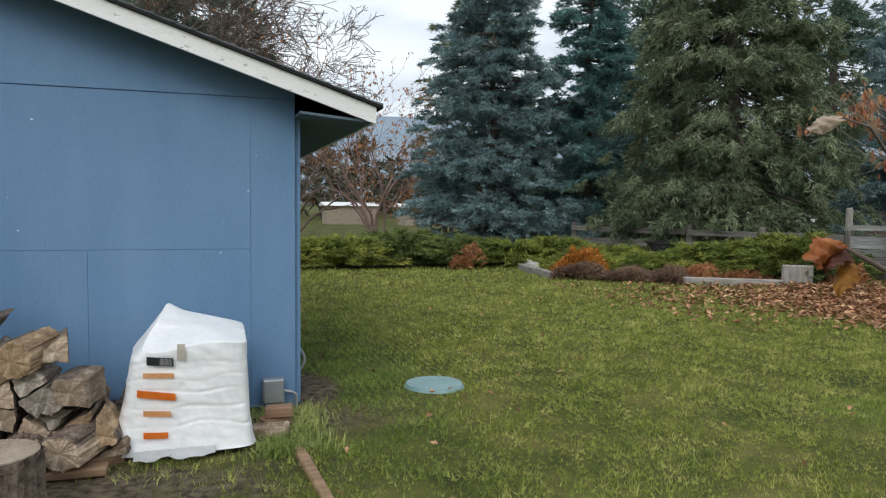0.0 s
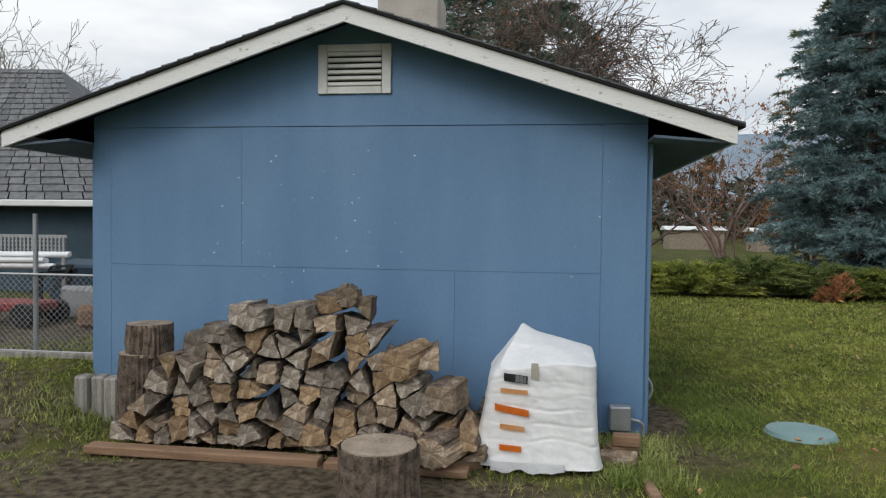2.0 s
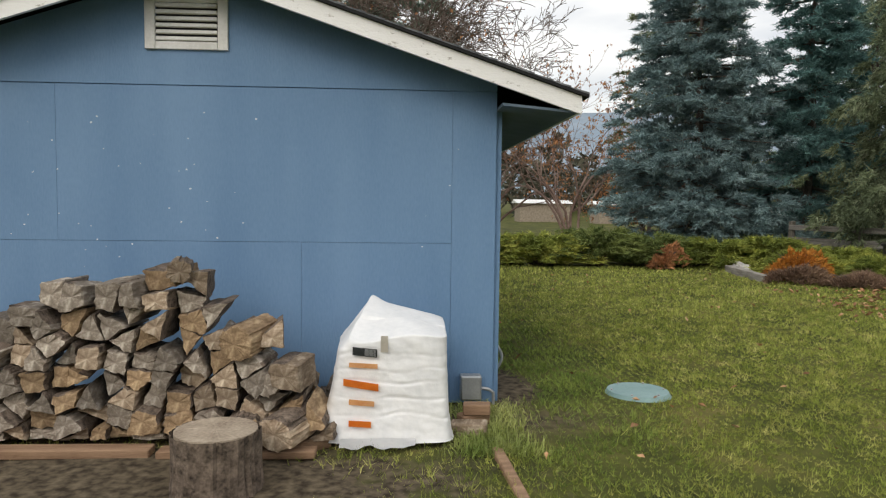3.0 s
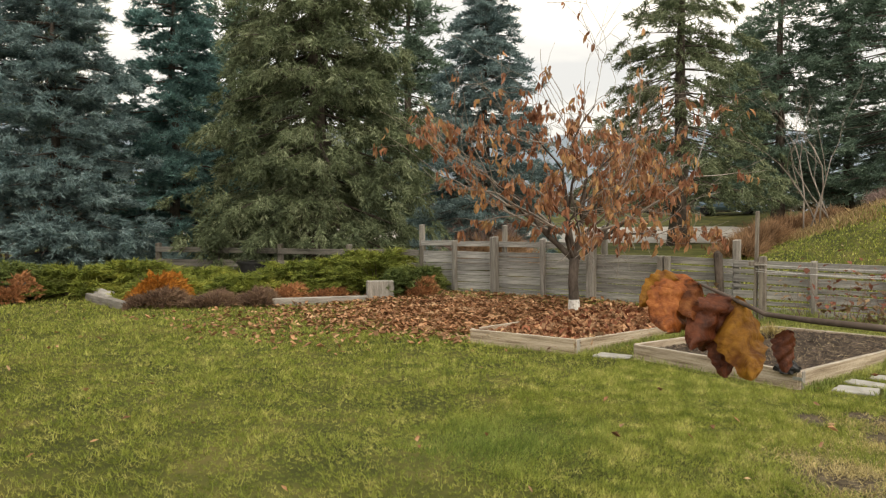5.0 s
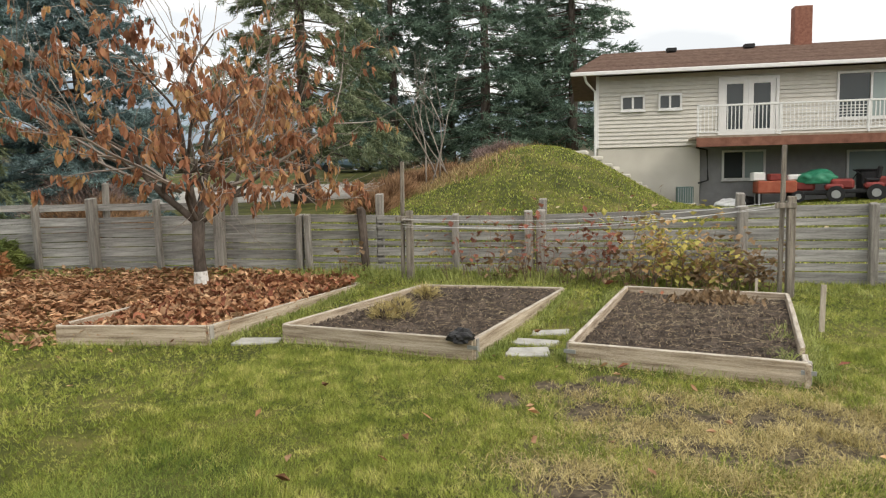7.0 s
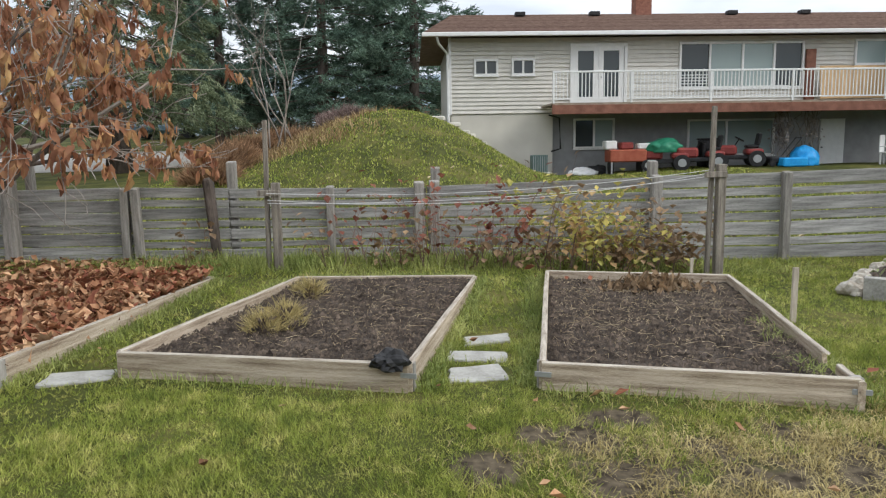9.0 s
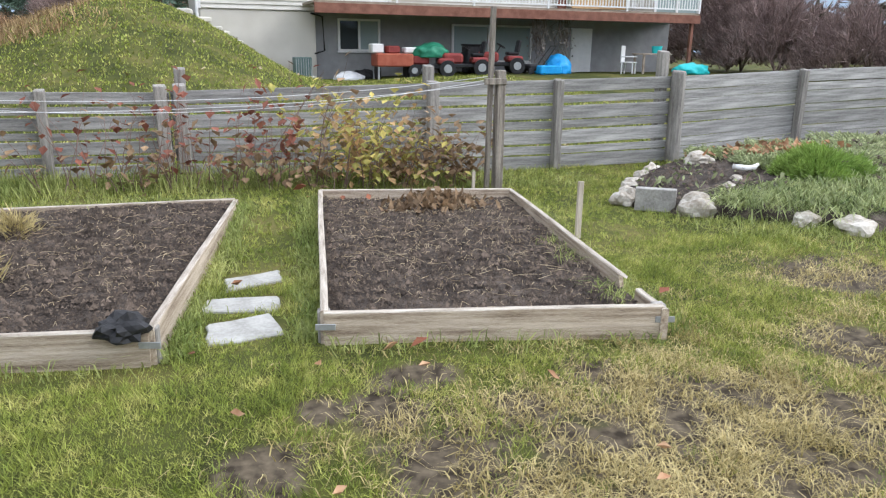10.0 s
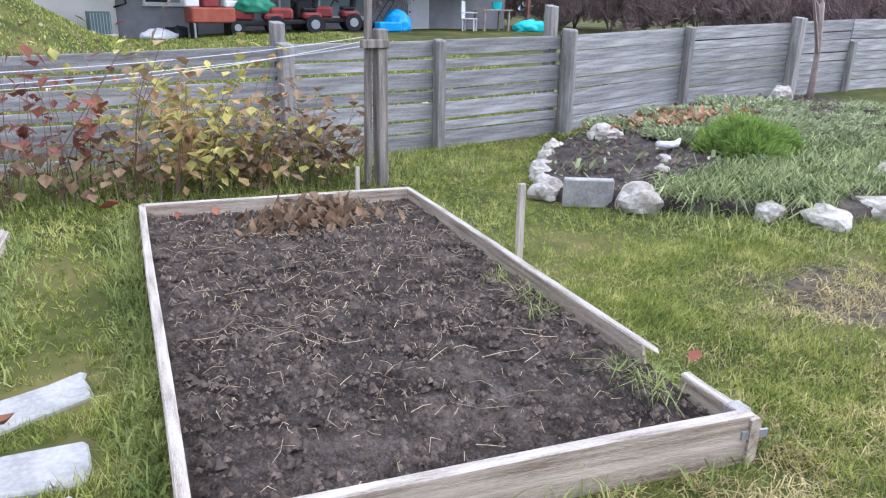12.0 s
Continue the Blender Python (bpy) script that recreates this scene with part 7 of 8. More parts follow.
    # rocks round the mounded flower bed
    ring = ((10.98, -8.0, 0.30, 0.20), (11.22, -8.18, 0.24, 0.18), (11.5, -8.42, 0.26, 0.17), (11.75, -8.66, 0.28, 0.16), (12.02, -8.95, 0.26, 0.18), (12.3, -9.32, 0.30, 0.20), (12.05, -9.85, 0.42, 0.19), (10.24, -8.32, 0.40, 0.26), (9.5, -8.96, 0.28, 0.16), (9.2, -9.22, 0.40, 0.17), (9.12, -9.86, 0.46, 0.19), (9.36, -10.7, 0.44, 0.24), (10.0, -12.3, 0.4, 0.26), (10.85, -9.35, 0.16, 0.10), (10.62, -9.05, 0.14, 0.09), (12.5, -14.0, 0.34, 0.26))
    for i, (x, y, r, h) in enumerate(ring):
        f = float(bed_share(x, y))
        rock((x, y, float(bed_z(x, y)) - 0.02 if f < 0.9 else gz(x, y) + 0.02), (r * 0.40, r * 0.50, h * 0.62), "pale limestone rock edging the flower bed", i, M["white_rock"], "flower bed rocks")
    # a bent white root lying on the soil
    bm = bmesh.new()
    tube(bm, [(11.02, -9.45, 0.335), (11.0, -9.6, 0.31), (11.03, -9.75, 0.305), (11.08, -9.86, 0.33)], [0.03, 0.038, 0.035, 0.02], 9)
    whole("white_root", bm, M["whitewash"], "bent bleached piece of root lying on the flower bed", "root", smooth=True)
    bm = bmesh.new()
    box(bm, (0, 0, 0.09), (0.07, 0.40, 0.24), bevel=0.008)
    ob = whole("slate_slab", bm, M["rock"], "grey stone slab on edge bordering the flower bed", "stone")
    ob.matrix_basis = pose(10.56, -8.06, 0.04, 0, -6, -38)


M["pale_wood"] = mat("pale_wood", (0.36, 0.31, 0.25), (0.56, 0.50, 0.42), 5, 0.85, 0.2, 40, stretch=(5, 5, 0.6))


BED_RIM = ((10.95, -7.98), (10.45, -8.12), (10.1, -8.42), (9.5, -8.98), (9.1, -9.5), (9.0, -10.2), (9.3, -11.2), (9.8, -12.6), (10.4, -14.2), (11.4, -15.4), (12.6, -15.6), (13.0, -14.0), (12.95, -12.0), (12.75, -10.6), (12.4, -9.5), (11.9, -8.8), (11.4, -8.3))
BED_MID = (11.3, -11.2)


def bed_share(x, y):
    """How far out towards the flower bed's rim a place lies: 0 in the middle, 1 on the rim."""
    a = np.array([math.atan2(q - BED_MID[1], p - BED_MID[0]) for p, q in BED_RIM])
    r = np.array([math.dist((p, q), BED_MID) for p, q in BED_RIM])
    order = np.argsort(a)
    x, y = np.asarray(x, float) - BED_MID[0], np.asarray(y, float) - BED_MID[1]
    return np.hypot(x, y) / np.interp(np.arctan2(y, x), a[order], r[order], period=2 * math.pi)


def bed_z(x, y):
    """The height of the mounded flower bed."""
    f = np.clip(bed_share(x, y), 0, 1)
    return ground_z(x, y) + np.where(f < 1, 0.10 + 0.22 * (1 - f) ** 0.7, 0)


def flower_bed():
    n, k = 200, 70
    v = []
    for j in range(n):
        a = 2 * math.pi * j / n
        out = 1.0 / float(bed_share(BED_MID[0] + math.cos(a), BED_MID[1] + math.sin(a)))
        for i in range(k + 1):
            f = i / k
            x, y = BED_MID[0] + math.cos(a) * out * f, BED_MID[1] + math.sin(a) * out * f
            h = 0.03 * noise.fractal(Vector((x * 3, y * 3, 0)), 0.8, 2.1, 6) + 0.035 * max(0, noise.noise(Vector((x * 13, y * 13, 2)))) + 0.02 * max(0, noise.noise(Vector((x * 27, y * 27, 4))))
            v.append((x, y, gz(x, y) - 0.05 if i == k else float(bed_z(x, y)) + h * (1 - f ** 6)))
    f = [(j * (k + 1) + i, j * (k + 1) + i + 1, (j + 1) % n * (k + 1) + i + 1, (j + 1) % n * (k + 1) + i) for j in range(n) for i in range(k)]
    top = thing("flower_bed", (0, 0, 0), "mounded dark earth flower bed ringed with pale rocks", "flower bed")
    ob = new("soil", soup("soil", np.array(v), np.array(f), M["soil"]))
    ob.parent = top
    r = np.random.default_rng(9)
    m = 5000
    x, y = r.uniform(9.2, 13, m), r.uniform(-15, -8, m)
    ok = bed_share(x, y) < 0.95
    x, y = x[ok], y[ok]
    m = len(x)
    base = np.array([(1, 0, -0.2), (-0.5, 0.86, -0.2), (-0.5, -0.86, -0.2), (0.1, 0.05, 0.9)])
    q = base[None] * r.uniform(0.6, 1.4, (m, 4, 3)) * (r.gamma(1.4, 0.008, m) + 0.006)[:, None, None] + np.stack((x, y, bed_z(x, y) + 0.015), -1)[:, None]
    tri = (np.array([(0, 1, 3), (1, 2, 3), (2, 0, 3)])[None] + np.arange(m)[:, None, None] * 4).reshape(-1, 3)
    ob = new("loose_soil", soup("loose_soil", q.reshape(-1, 3), tri, M["soil_isl"]))
    ob.parent = top
    tagged(ob, kind="stuff")
    bare_tree("young_tree", (12.35, -14.5), 3.4, 71, "young pinkish-brown leafless tree in the flower bed", depth=2, spread=0.3, material=M["pink_bark"], start=0.42, thick=0.017, z=float(bed_z(12.35, -14.5)))


def blades(name, P, lean, L, W, material, label, category, rng, bend=0.4, seg=2, kind="stuff"):
    """Curved grass blades as one object: P roots, lean directions, lengths and widths."""
    n = len(P)
    a = rng.uniform(0, 6.283, n)
    s = np.stack((np.cos(a), np.sin(a), np.zeros(n)), -1)
    W = W[:, None]
    d = np.stack((lean[:, 0], lean[:, 1], np.ones(n)), -1)
    d /= np.linalg.norm(d, axis=1, keepdims=True)
    L = L[:, None]
    if seg == 1:
        v = np.stack((P - s * W, P + s * W, P + d * L), 1).reshape(-1, 3)
        f = np.arange(len(v)).reshape(-1, 3)
    else:
        mid = P + d * L * 0.55
        tip = mid + (d + np.stack((lean[:, 0], lean[:, 1], -np.full(n, bend)), -1)) * L * 0.5
        v = np.stack((P - s * W, P + s * W, mid - s * W * 0.7, mid + s * W * 0.7, tip), 1).reshape(-1, 3)
        k = np.arange(n)[:, None] * 5
        f = np.concatenate((k + [0, 1, 3], k + [0, 3, 2], k + [2, 3, 4]), 0)
    return tagged(new(name, soup(name, v, f, material)), label, category, kind=kind)


def inside(poly, x, y):
    """Which points lie inside a four-cornered plan."""
    ok = np.ones(len(x), bool)
    m = len(poly)
    area = sum(poly[i][0] * poly[(i + 1) % m][1] - poly[(i + 1) % m][0] * poly[i][1] for i in range(m))
    for i in range(m):
        (ax, ay), (bx, by) = poly[i], poly[(i + 1) % m]
        ok &= ((bx - ax) * (y - ay) - (by - ay) * (x - ax)) * (1 if area > 0 else -1) > -0.02
    return ok


def far_from_walk(x, y):
    """Distance from the strip of lawn between shed and beds."""
    line = [(-1.5, -3.2), (1.0, -3.0), (4.0, -2.6), (6.5, -4.2), (9.0, -7.2)]
    best = np.full(len(x), 1e9)
    for (ax, ay), (bx, by) in zip(line, line[1:]):
        t = np.clip(((x - ax) * (bx - ax) + (y - ay) * (by - ay)) / ((bx - ax) ** 2 + (by - ay) ** 2), 0, 1)
        best = np.minimum(best, np.hypot(x - ax - t * (bx - ax), y - ay - t * (by - ay)))
    return best


def earth_amount(x, y):
    e = np.zeros(len(x))
    for cx, cy, rx, ry, sp in EARTH:
        d = np.hypot((x - cx) / rx, (y - cy) / ry)
        e = np.maximum(e, np.clip(1.35 - d, 0, 1) * (1.0 if sp < 2 else 0.95))
    clump = 0.85 + 0.55 * np.sin(x * 6.3 + 2 * np.sin(y * 4.1)) * np.cos(y * 5.7 + 1.5 * np.sin(x * 3.7))
    e = e * np.where(x > 4, np.clip(clump * 1.25, 0.1, 1), 1)
    return e


def off_stones(x, y):
    """Which places are clear of the stepping stones."""
    ok = np.ones(len(x), bool)
    for cx, cy, sx, sy, _ in STONES:
        ok &= ((x - cx) / (0.52 * sx)) ** 4 + ((y - cy) / (0.52 * sy)) ** 4 > 1
    return ok


def lawn():
    rng = np.random.default_rng(11)
    n = 1850000
    x, y = rng.uniform(-6.5, 15.5, n), rng.uniform(-11.5, 13.0, n)
    # blades gather in tufts a hand's width across
    cell = 0.075
    ix, iy = np.floor(x / cell), np.floor(y / cell)
    hx, hy = np.sin(ix * 127.1 + iy * 311.7) * 43758.5, np.sin(ix * 269.5 + iy * 183.3) * 21931.7
    cx, cy = (ix + hx - np.floor(hx)) * cell, (iy + hy - np.floor(hy)) * cell
    x, y = x + (cx - x) * 0.5, y + (cy - y) * 0.5
    d = far_from_walk(x, y)
    want = np.interp(d, (0, 2.5, 4.5, 8, 12, 18), (1, 1, 0.72, 0.34, 0.15, 0.06))
    keep = rng.random(n) < want
    for poly in (BED1, BED2, BED3, ((-4.9, 0), (0.05, 0), (0.05, 6), (-4.9, 6))):
        keep &= ~inside(poly, x, y)
    keep &= rng.random(n) > earth_amount(x, y) * 1.4
    keep &= (bed_share(x, y) > 1.0) & off_stones(x, y)
    keep &= np.hypot(x - 1.30, y - 0.22) > 0.29
    x, y, d = x[keep], y[keep], d[keep]
    k = 260000
    x2, y2 = rng.uniform(4.2, 9.6, k), rng.uniform(-8.6, -1.2, k)
    ok = (rng.random(k) > earth_amount(x2, y2) * 1.4) & ~inside(BED1, x2, y2) & ~inside(BED2, x2, y2) & ~inside(BED3, x2, y2) & off_stones(x2, y2)
    x, y = np.concatenate((x, x2[ok])), np.concatenate((y, y2[ok]))
    d = far_from_walk(x, y)
    m = len(x)
    P = np.stack((x, y, ground_z(x, y) - 0.005), -1)
    tuft = np.sin(x * 5.1 + np.sin(y * 3.3)) * np.cos(y * 4.7 + np.sin(x * 2.9))
    foot = np.minimum(*[np.abs((np.array(q[1])[0] - q[0][0]) * (y - q[0][1]) - (np.array(q[1])[1] - q[0][1]) * (x - q[0][0])) / math.dist(q[0], q[1]) + 9 * (np.abs(y - (q[0][1] + q[1][1]) / 2) > abs(q[0][1] - q[1][1]) / 2 + 0.1) for q in (BED2, BED3)])
    tuft = np.where(foot < 0.25, -1.2, tuft)
    L = (0.050 + 0.026 * tuft) * rng.uniform(0.5, 1.5, m) + 0.002 * np.clip(d - 4, 0, 8)
    W = 0.0028 + 0.00065 * np.clip(d - 1.5, 0, 14)
    lean = rng.normal(0, 0.85, (m, 2)) + 0.25 * np.stack((np.sin(x * 2.1 + y), np.cos(y * 1.7 - x)), -1)
    # blades in two ragged patches take a darker, greener colour
    deep_green = (np.hypot((x - 0.55) / 0.8, (y - 1.2) / 3.0) + rng.normal(0, 0.22, m) < 1) & (x > 0.0)
    deep_green |= np.hypot((x - 4.9) / 1.0, (y + 2.0) / 0.7) + rng.normal(0, 0.3, m) < 0.8
    for sel, material, label in ((~deep_green, M["grass"], "short autumn lawn grass, green with yellow patches"), (deep_green, M["grass_deep_green"], "darker green lawn grass beside the shed")):
        blades("lawn_grass", P[sel], lean[sel], L[sel], W[sel], material, label, "grass", rng, seg=1)
    # straw-coloured tufts on the worn ground
    k = 70000
    c = np.array([(6.6, -5.2), (5.9, -4.5), (7.0, -6.0), (8.2, -8.0), (6.2, -5.8), (5.2, -5.4), (6.9, -4.7), (7.4, -5.9), (7.2, -7.2)])
    sp = np.array([0.5, 0.4, 0.5, 0.6, 0.5, 0.5, 0.5, 0.4, 0.6])
    w = rng.integers(0, len(c), k)
    xy = c[w] + rng.normal(0, 1, (k, 2)) * sp[w][:, None]
    ok = ~inside(BED3, xy[:, 0], xy[:, 1])
    xy = xy[ok]
    k = len(xy)
    cl = 0.5 + 0.5 * np.sin(xy[:, 0] * 9 + 2 * np.sin(xy[:, 1] * 7)) * np.cos(xy[:, 1] * 8)
    ok = rng.random(k) < cl ** 1.5
    xy = xy[ok]
    k = len(xy)
    P = np.stack((xy[:, 0], xy[:, 1], ground_z(xy[:, 0], xy[:, 1]) - 0.004), -1)
    blades("dry_grass", P, rng.normal(0, 0.8, (k, 2)), rng.uniform(0.04, 0.10, k), rng.uniform(0.002, 0.004, k), M["straw_leaf"], "dead straw-coloured grass tufts on worn ground", "grass", rng, bend=0.9)
    # coarse grass on the bank beyond the fence
    k = 60000
    x, y = rng.uniform(13.6, 29, k), rng.uniform(-14, 4, k)
    P = np.stack((x, y, ground_z(x, y) - 0.01), -1)
    blades("bank_grass", P, rng.normal(0, 0.6, (k, 2)), rng.uniform(0.04, 0.09, k), rng.uniform(0.012, 0.028, k), M["grass"], "grass on the bank beyond the fence", "grass", rng, seg=1)
    k = 2600
    x, y = rng.uniform(21.5, 28, k), rng.normal(0.2, 1.0, k) - 0.12 * rng.uniform(0, 8, k)
    P = np.stack((x, y, ground_z(x, y) - 0.01), -1)
    blades("dry_grass", P, rng.normal(0, 0.4, (k, 2)), rng.uniform(0.15, 0.42, k), rng.uniform(0.008, 0.016, k), M["dry_stalk"], "tall dead tan grass along the top of the bank", "grass", rng, bend=0.6)
    k = 120
    x, y = rng.uniform(14, 28, k), rng.uniform(-10, 2, k)
    scatter_leaves("bank_leaves", x, y, ground_z(x, y) + 0.07, 0.13, M["straw"], "yellow fallen leaves on the grass bank", rng)
    # longer tufts along the beds, the fence and the load
    pts = []
    for poly in (BED1, BED2, BED3):
        for i in range(4):
            a, b = np.array(poly[i]), np.array(poly[(i + 1) % 4])
            k = int(np.linalg.norm(b - a) * (520 if i != 0 else 110))
            t = rng.random(k)
            side = np.array([(b - a)[1], -(b - a)[0]]) / np.linalg.norm(b - a)
            mid = sum(np.array(q) for q in poly) / 4
            if np.dot(side, (a + b) / 2 - mid) < 0:
                side = -side
            pts.append(a + (b - a) * t[:, None] + side * (0.035 + np.abs(rng.normal(0, 0.09, k)))[:, None])
    k = 9000
    pts.append(np.stack((rng.uniform(12.0, 13.25, k), rng.uniform(-8.5, 6.0, k)), -1))
    k = 2200
    pts.append(np.stack((rng.normal(-0.15, 0.16, k), rng.uniform(-1.3, -0.15, k)), -1))
    k = 900
    pts.append(np.stack((rng.normal(-4.6, 0.3, k), rng.uniform(-0.9, -0.2, k)), -1))
    k = 6000
    a = rng.uniform(0, 6.283, k)
    pts.append(np.stack((9.9 + 0.55 * rng.normal(0, 1, k), -9.3 + 0.6 * rng.normal(0, 1, k)), -1))
    xy = np.concatenate(pts)
    bad = np.zeros(len(xy), bool)
    for poly in (BED1, BED2, BED3):
        bad |= inside([tuple(np.array(q)) for q in poly], xy[:, 0], xy[:, 1])
    bad |= (xy[:, 1] > 0.0) & (xy[:, 0] < 0.05) | ~off_stones(xy[:, 0], xy[:, 1])
    xy = xy[~bad]
    m = len(xy)
    P = np.stack((xy[:, 0], xy[:, 1], ground_z(xy[:, 0], xy[:, 1]) - 0.005), -1)
    blades("long_grass", P, rng.normal(0, 0.42, (m, 2)), rng.uniform(0.06, 0.17, m), rng.uniform(0.0025, 0.0055, m), M["grass_long"], "longer uncut green grass along beds and fence", "grass", rng, bend=0.8)
    k = 5200
    xy = np.stack((rng.uniform(12.15, 13.2, k), rng.uniform(-6.8, 0.2, k)), -1)
    xy = xy[rng.random(k) < 0.45 + 0.55 * np.sin(xy[:, 1] * 2.3) ** 2]
    k = len(xy)
    P = np.stack((xy[:, 0], xy[:, 1], ground_z(xy[:, 0], xy[:, 1]) - 0.005), -1)
    blades("long_grass", P, rng.normal(0, 0.35, (k, 2)), rng.uniform(0.14, 0.34, k), rng.uniform(0.003, 0.006, k), M["grass_long"], "tall unmown grass at the foot of the fence", "grass", rng, bend=0.9)
    k = 170
    a, b = np.array(BED3[2]), np.array(BED3[1])
    c = np.array((0.52, 0.6, 0.66, 0.83, 0.87, 0.9))
    t = c[rng.integers(0, 6, k)] + rng.normal(0, 0.012, k)
    xy = a + (b - a) * t[:, None] + np.array((0.04, 0.98)) * (0.07 + np.abs(rng.normal(0, 0.08, k)))[:, None]
    P = np.stack((xy[:, 0], xy[:, 1], np.full(k, 0.10)), -1)
    blades("bed_weeds", P, rng.normal(0, 0.8, (k, 2)), rng.uniform(0.07, 0.2, k), rng.uniform(0.002, 0.0045, k), M["grass_long"], "pale grass tufts growing in the bed's edge", "grass", rng, bend=0.9)
    # arching day-lily like leaves at the edge of the flower bed, and the fern-green herb
    k = 3900
    c = np.array([(10.05, -8.75), (9.75, -9.05), (9.5, -9.4), (10.0, -9.3), (9.6, -9.8), (9.35, -10.2), (10.1, -9.8), (9.9, -10.3), (9.5, -10.7), (9.8, -11.0), (9.6, -11.5), (10.3, -11.2), (10.0, -11.9)])
    xy = c[rng.integers(0, len(c), k)] + rng.normal(0, 0.14, (k, 2))
    P = np.stack((xy[:, 0], xy[:, 1], bed_z(xy[:, 0], xy[:, 1])), -1)
    blades("lily_leaves", P, rng.normal(0, 0.75, (k, 2)), rng.uniform(0.16, 0.34, k), rng.uniform(0.004, 0.009, k), M["strap"], "arching strap-shaped green leaves spilling over the rocks", "plant", rng, bend=1.4)
    herb_z = float(bed_z(10.55, -10.25))
    shrub("herb_clump", (10.55, -10.25), (0.42, 0.48, 0.30), M["herb"], 1500, "bright green feathery herb clump in the flower bed", 120, spray=0.085, flat=1.1, thin=0.11, z=herb_z)
    for q, (gx, gy, gr) in enumerate(((11.7, -10.9, 0.6), (12.2, -11.6, 0.6), (10.9, -13.2, 0.8), (12.3, -13.0, 0.7), (11.2, -11.6, 0.6), (11.6, -12.3, 0.9), (10.6, -12.2, 0.6), (11.6, -14.2, 0.9), (12.3, -10.4, 0.4), (11.3, -10.2, 0.35))):
        shrub("groundcover", (gx, gy), (gr, gr, 0.07), M["groundcover"], 330, "sprawling pale green ground cover on the flower bed", 124 + q, spray=0.05, flat=0.6, thin=0.26, z=float(bed_z(gx, gy)))
    k = 130
    gx, gy = rng.normal(12.0, 0.3, k), rng.normal(-10.9, 0.42, k)
    scatter_leaves("flower_bed_leaves", gx, gy, bed_z(gx, gy) + 0.06, 0.13, M["litter"], "withered brown leaves lying on the flower bed", rng, 0.6)
    k = 700
    gx, gy = rng.uniform(9.6, 12.9, k), rng.uniform(-14.8, -8.2, k)
    ok = bed_share(gx, gy) < 0.97
    scatter_leaves("flower_bed_weeds", gx[ok], gy[ok], bed_z(gx[ok], gy[ok]) + 0.03, 0.07, M["groundcover"], "small pale green weeds on the flower bed soil", rng, 0.7)


M["strap"] = leafy(mat("strap_leaves", (0.11, 0.16, 0.045), (0.44, 0.48, 0.21), 4.0, 0.55, 0, 10, island=0.35, spec=0.3), 0.3)
M["dry_stalk"] = leafy(mat("dead_tan_grass", (0.22, 0.13, 0.06), (0.48, 0.36, 0.19), 1.2, 0.8, 0, 6, island=0.35), 0.2)
M["grass_long"] = leafy(mat("long_grass_blades", (0.16, 0.22, 0.05), (0.46, 0.48, 0.17), 1.2, 0.6, 0, 6, island=0.35, spec=0.25), 0.3)
M["herb"] = leafy(mat("fern_green_herb", (0.14, 0.24, 0.04), (0.31, 0.42, 0.10), 2, 0.7, 0, 12, island=0.3), 0.3)
M["groundcover"] = leafy(mat("grey_green_groundcover", (0.20, 0.25, 0.11), (0.46, 0.49, 0.27), 2, 0.8, 0, 12, island=0.35), 0.2)
M["litter"] = leafy(mat("fallen_leaves", (0.20, 0.095, 0.05), (0.60, 0.41, 0.25), 3.0, 0.8, 0, 12, c=(0.37, 0.195, 0.105), island=0.45, spec=0.2), 0.15)
M["litter_red"] = leafy(mat("fallen_red_leaves", (0.19, 0.065, 0.04), (0.37, 0.15, 0.085), 1.4, 0.8, 0, 12, island=0.4, spec=0.2), 0.15)
M["straw"] = mat("dry_straw", (0.34, 0.25, 0.14), (0.60, 0.50, 0.33), 5, 0.85, 0, 40, island=0.25)


def scatter_leaves(name, x, y, z, size, material, label, rng, flat=0.35):
    """Fallen curled leaves as one object."""
    n = len(x)
    a = rng.uniform(0, 6.283, n)
    L = size * rng.uniform(0.6, 1.3, n)
    tilt = rng.normal(0, flat, (n, 2))
    u = np.stack((np.cos(a), np.sin(a), tilt[:, 0]), -1)
    s = np.stack((-np.sin(a), np.cos(a), tilt[:, 1]), -1)
    P = np.stack((x, y, z), -1)
    curl = np.stack((np.zeros(n), np.zeros(n), L * rng.uniform(0.05, 0.4, n)), -1)
    L = L[:, None]
    v = np.stack((P - u * L * 0.5 + curl * 0.6, P + s * L * 0.27 + curl, P, P - s * L * 0.27 + curl, P + u * L * 0.5 + curl * rng.uniform(-0.2, 1.2, (n, 1))), 1).reshape(-1, 3)
    k = np.arange(n)[:, None] * 5
    f = np.concatenate((k + [0, 2, 1], k + [0, 3, 2], k + [1, 2, 4], k + [2, 3, 4]), 0)
    low = ground_z(v[:, 0], v[:, 1]) + 0.004
    v[:, 2] = np.maximum(v[:, 2], low)
    return tagged(new(name, soup(name, v, f, material)), label, "leaves", kind="stuff")


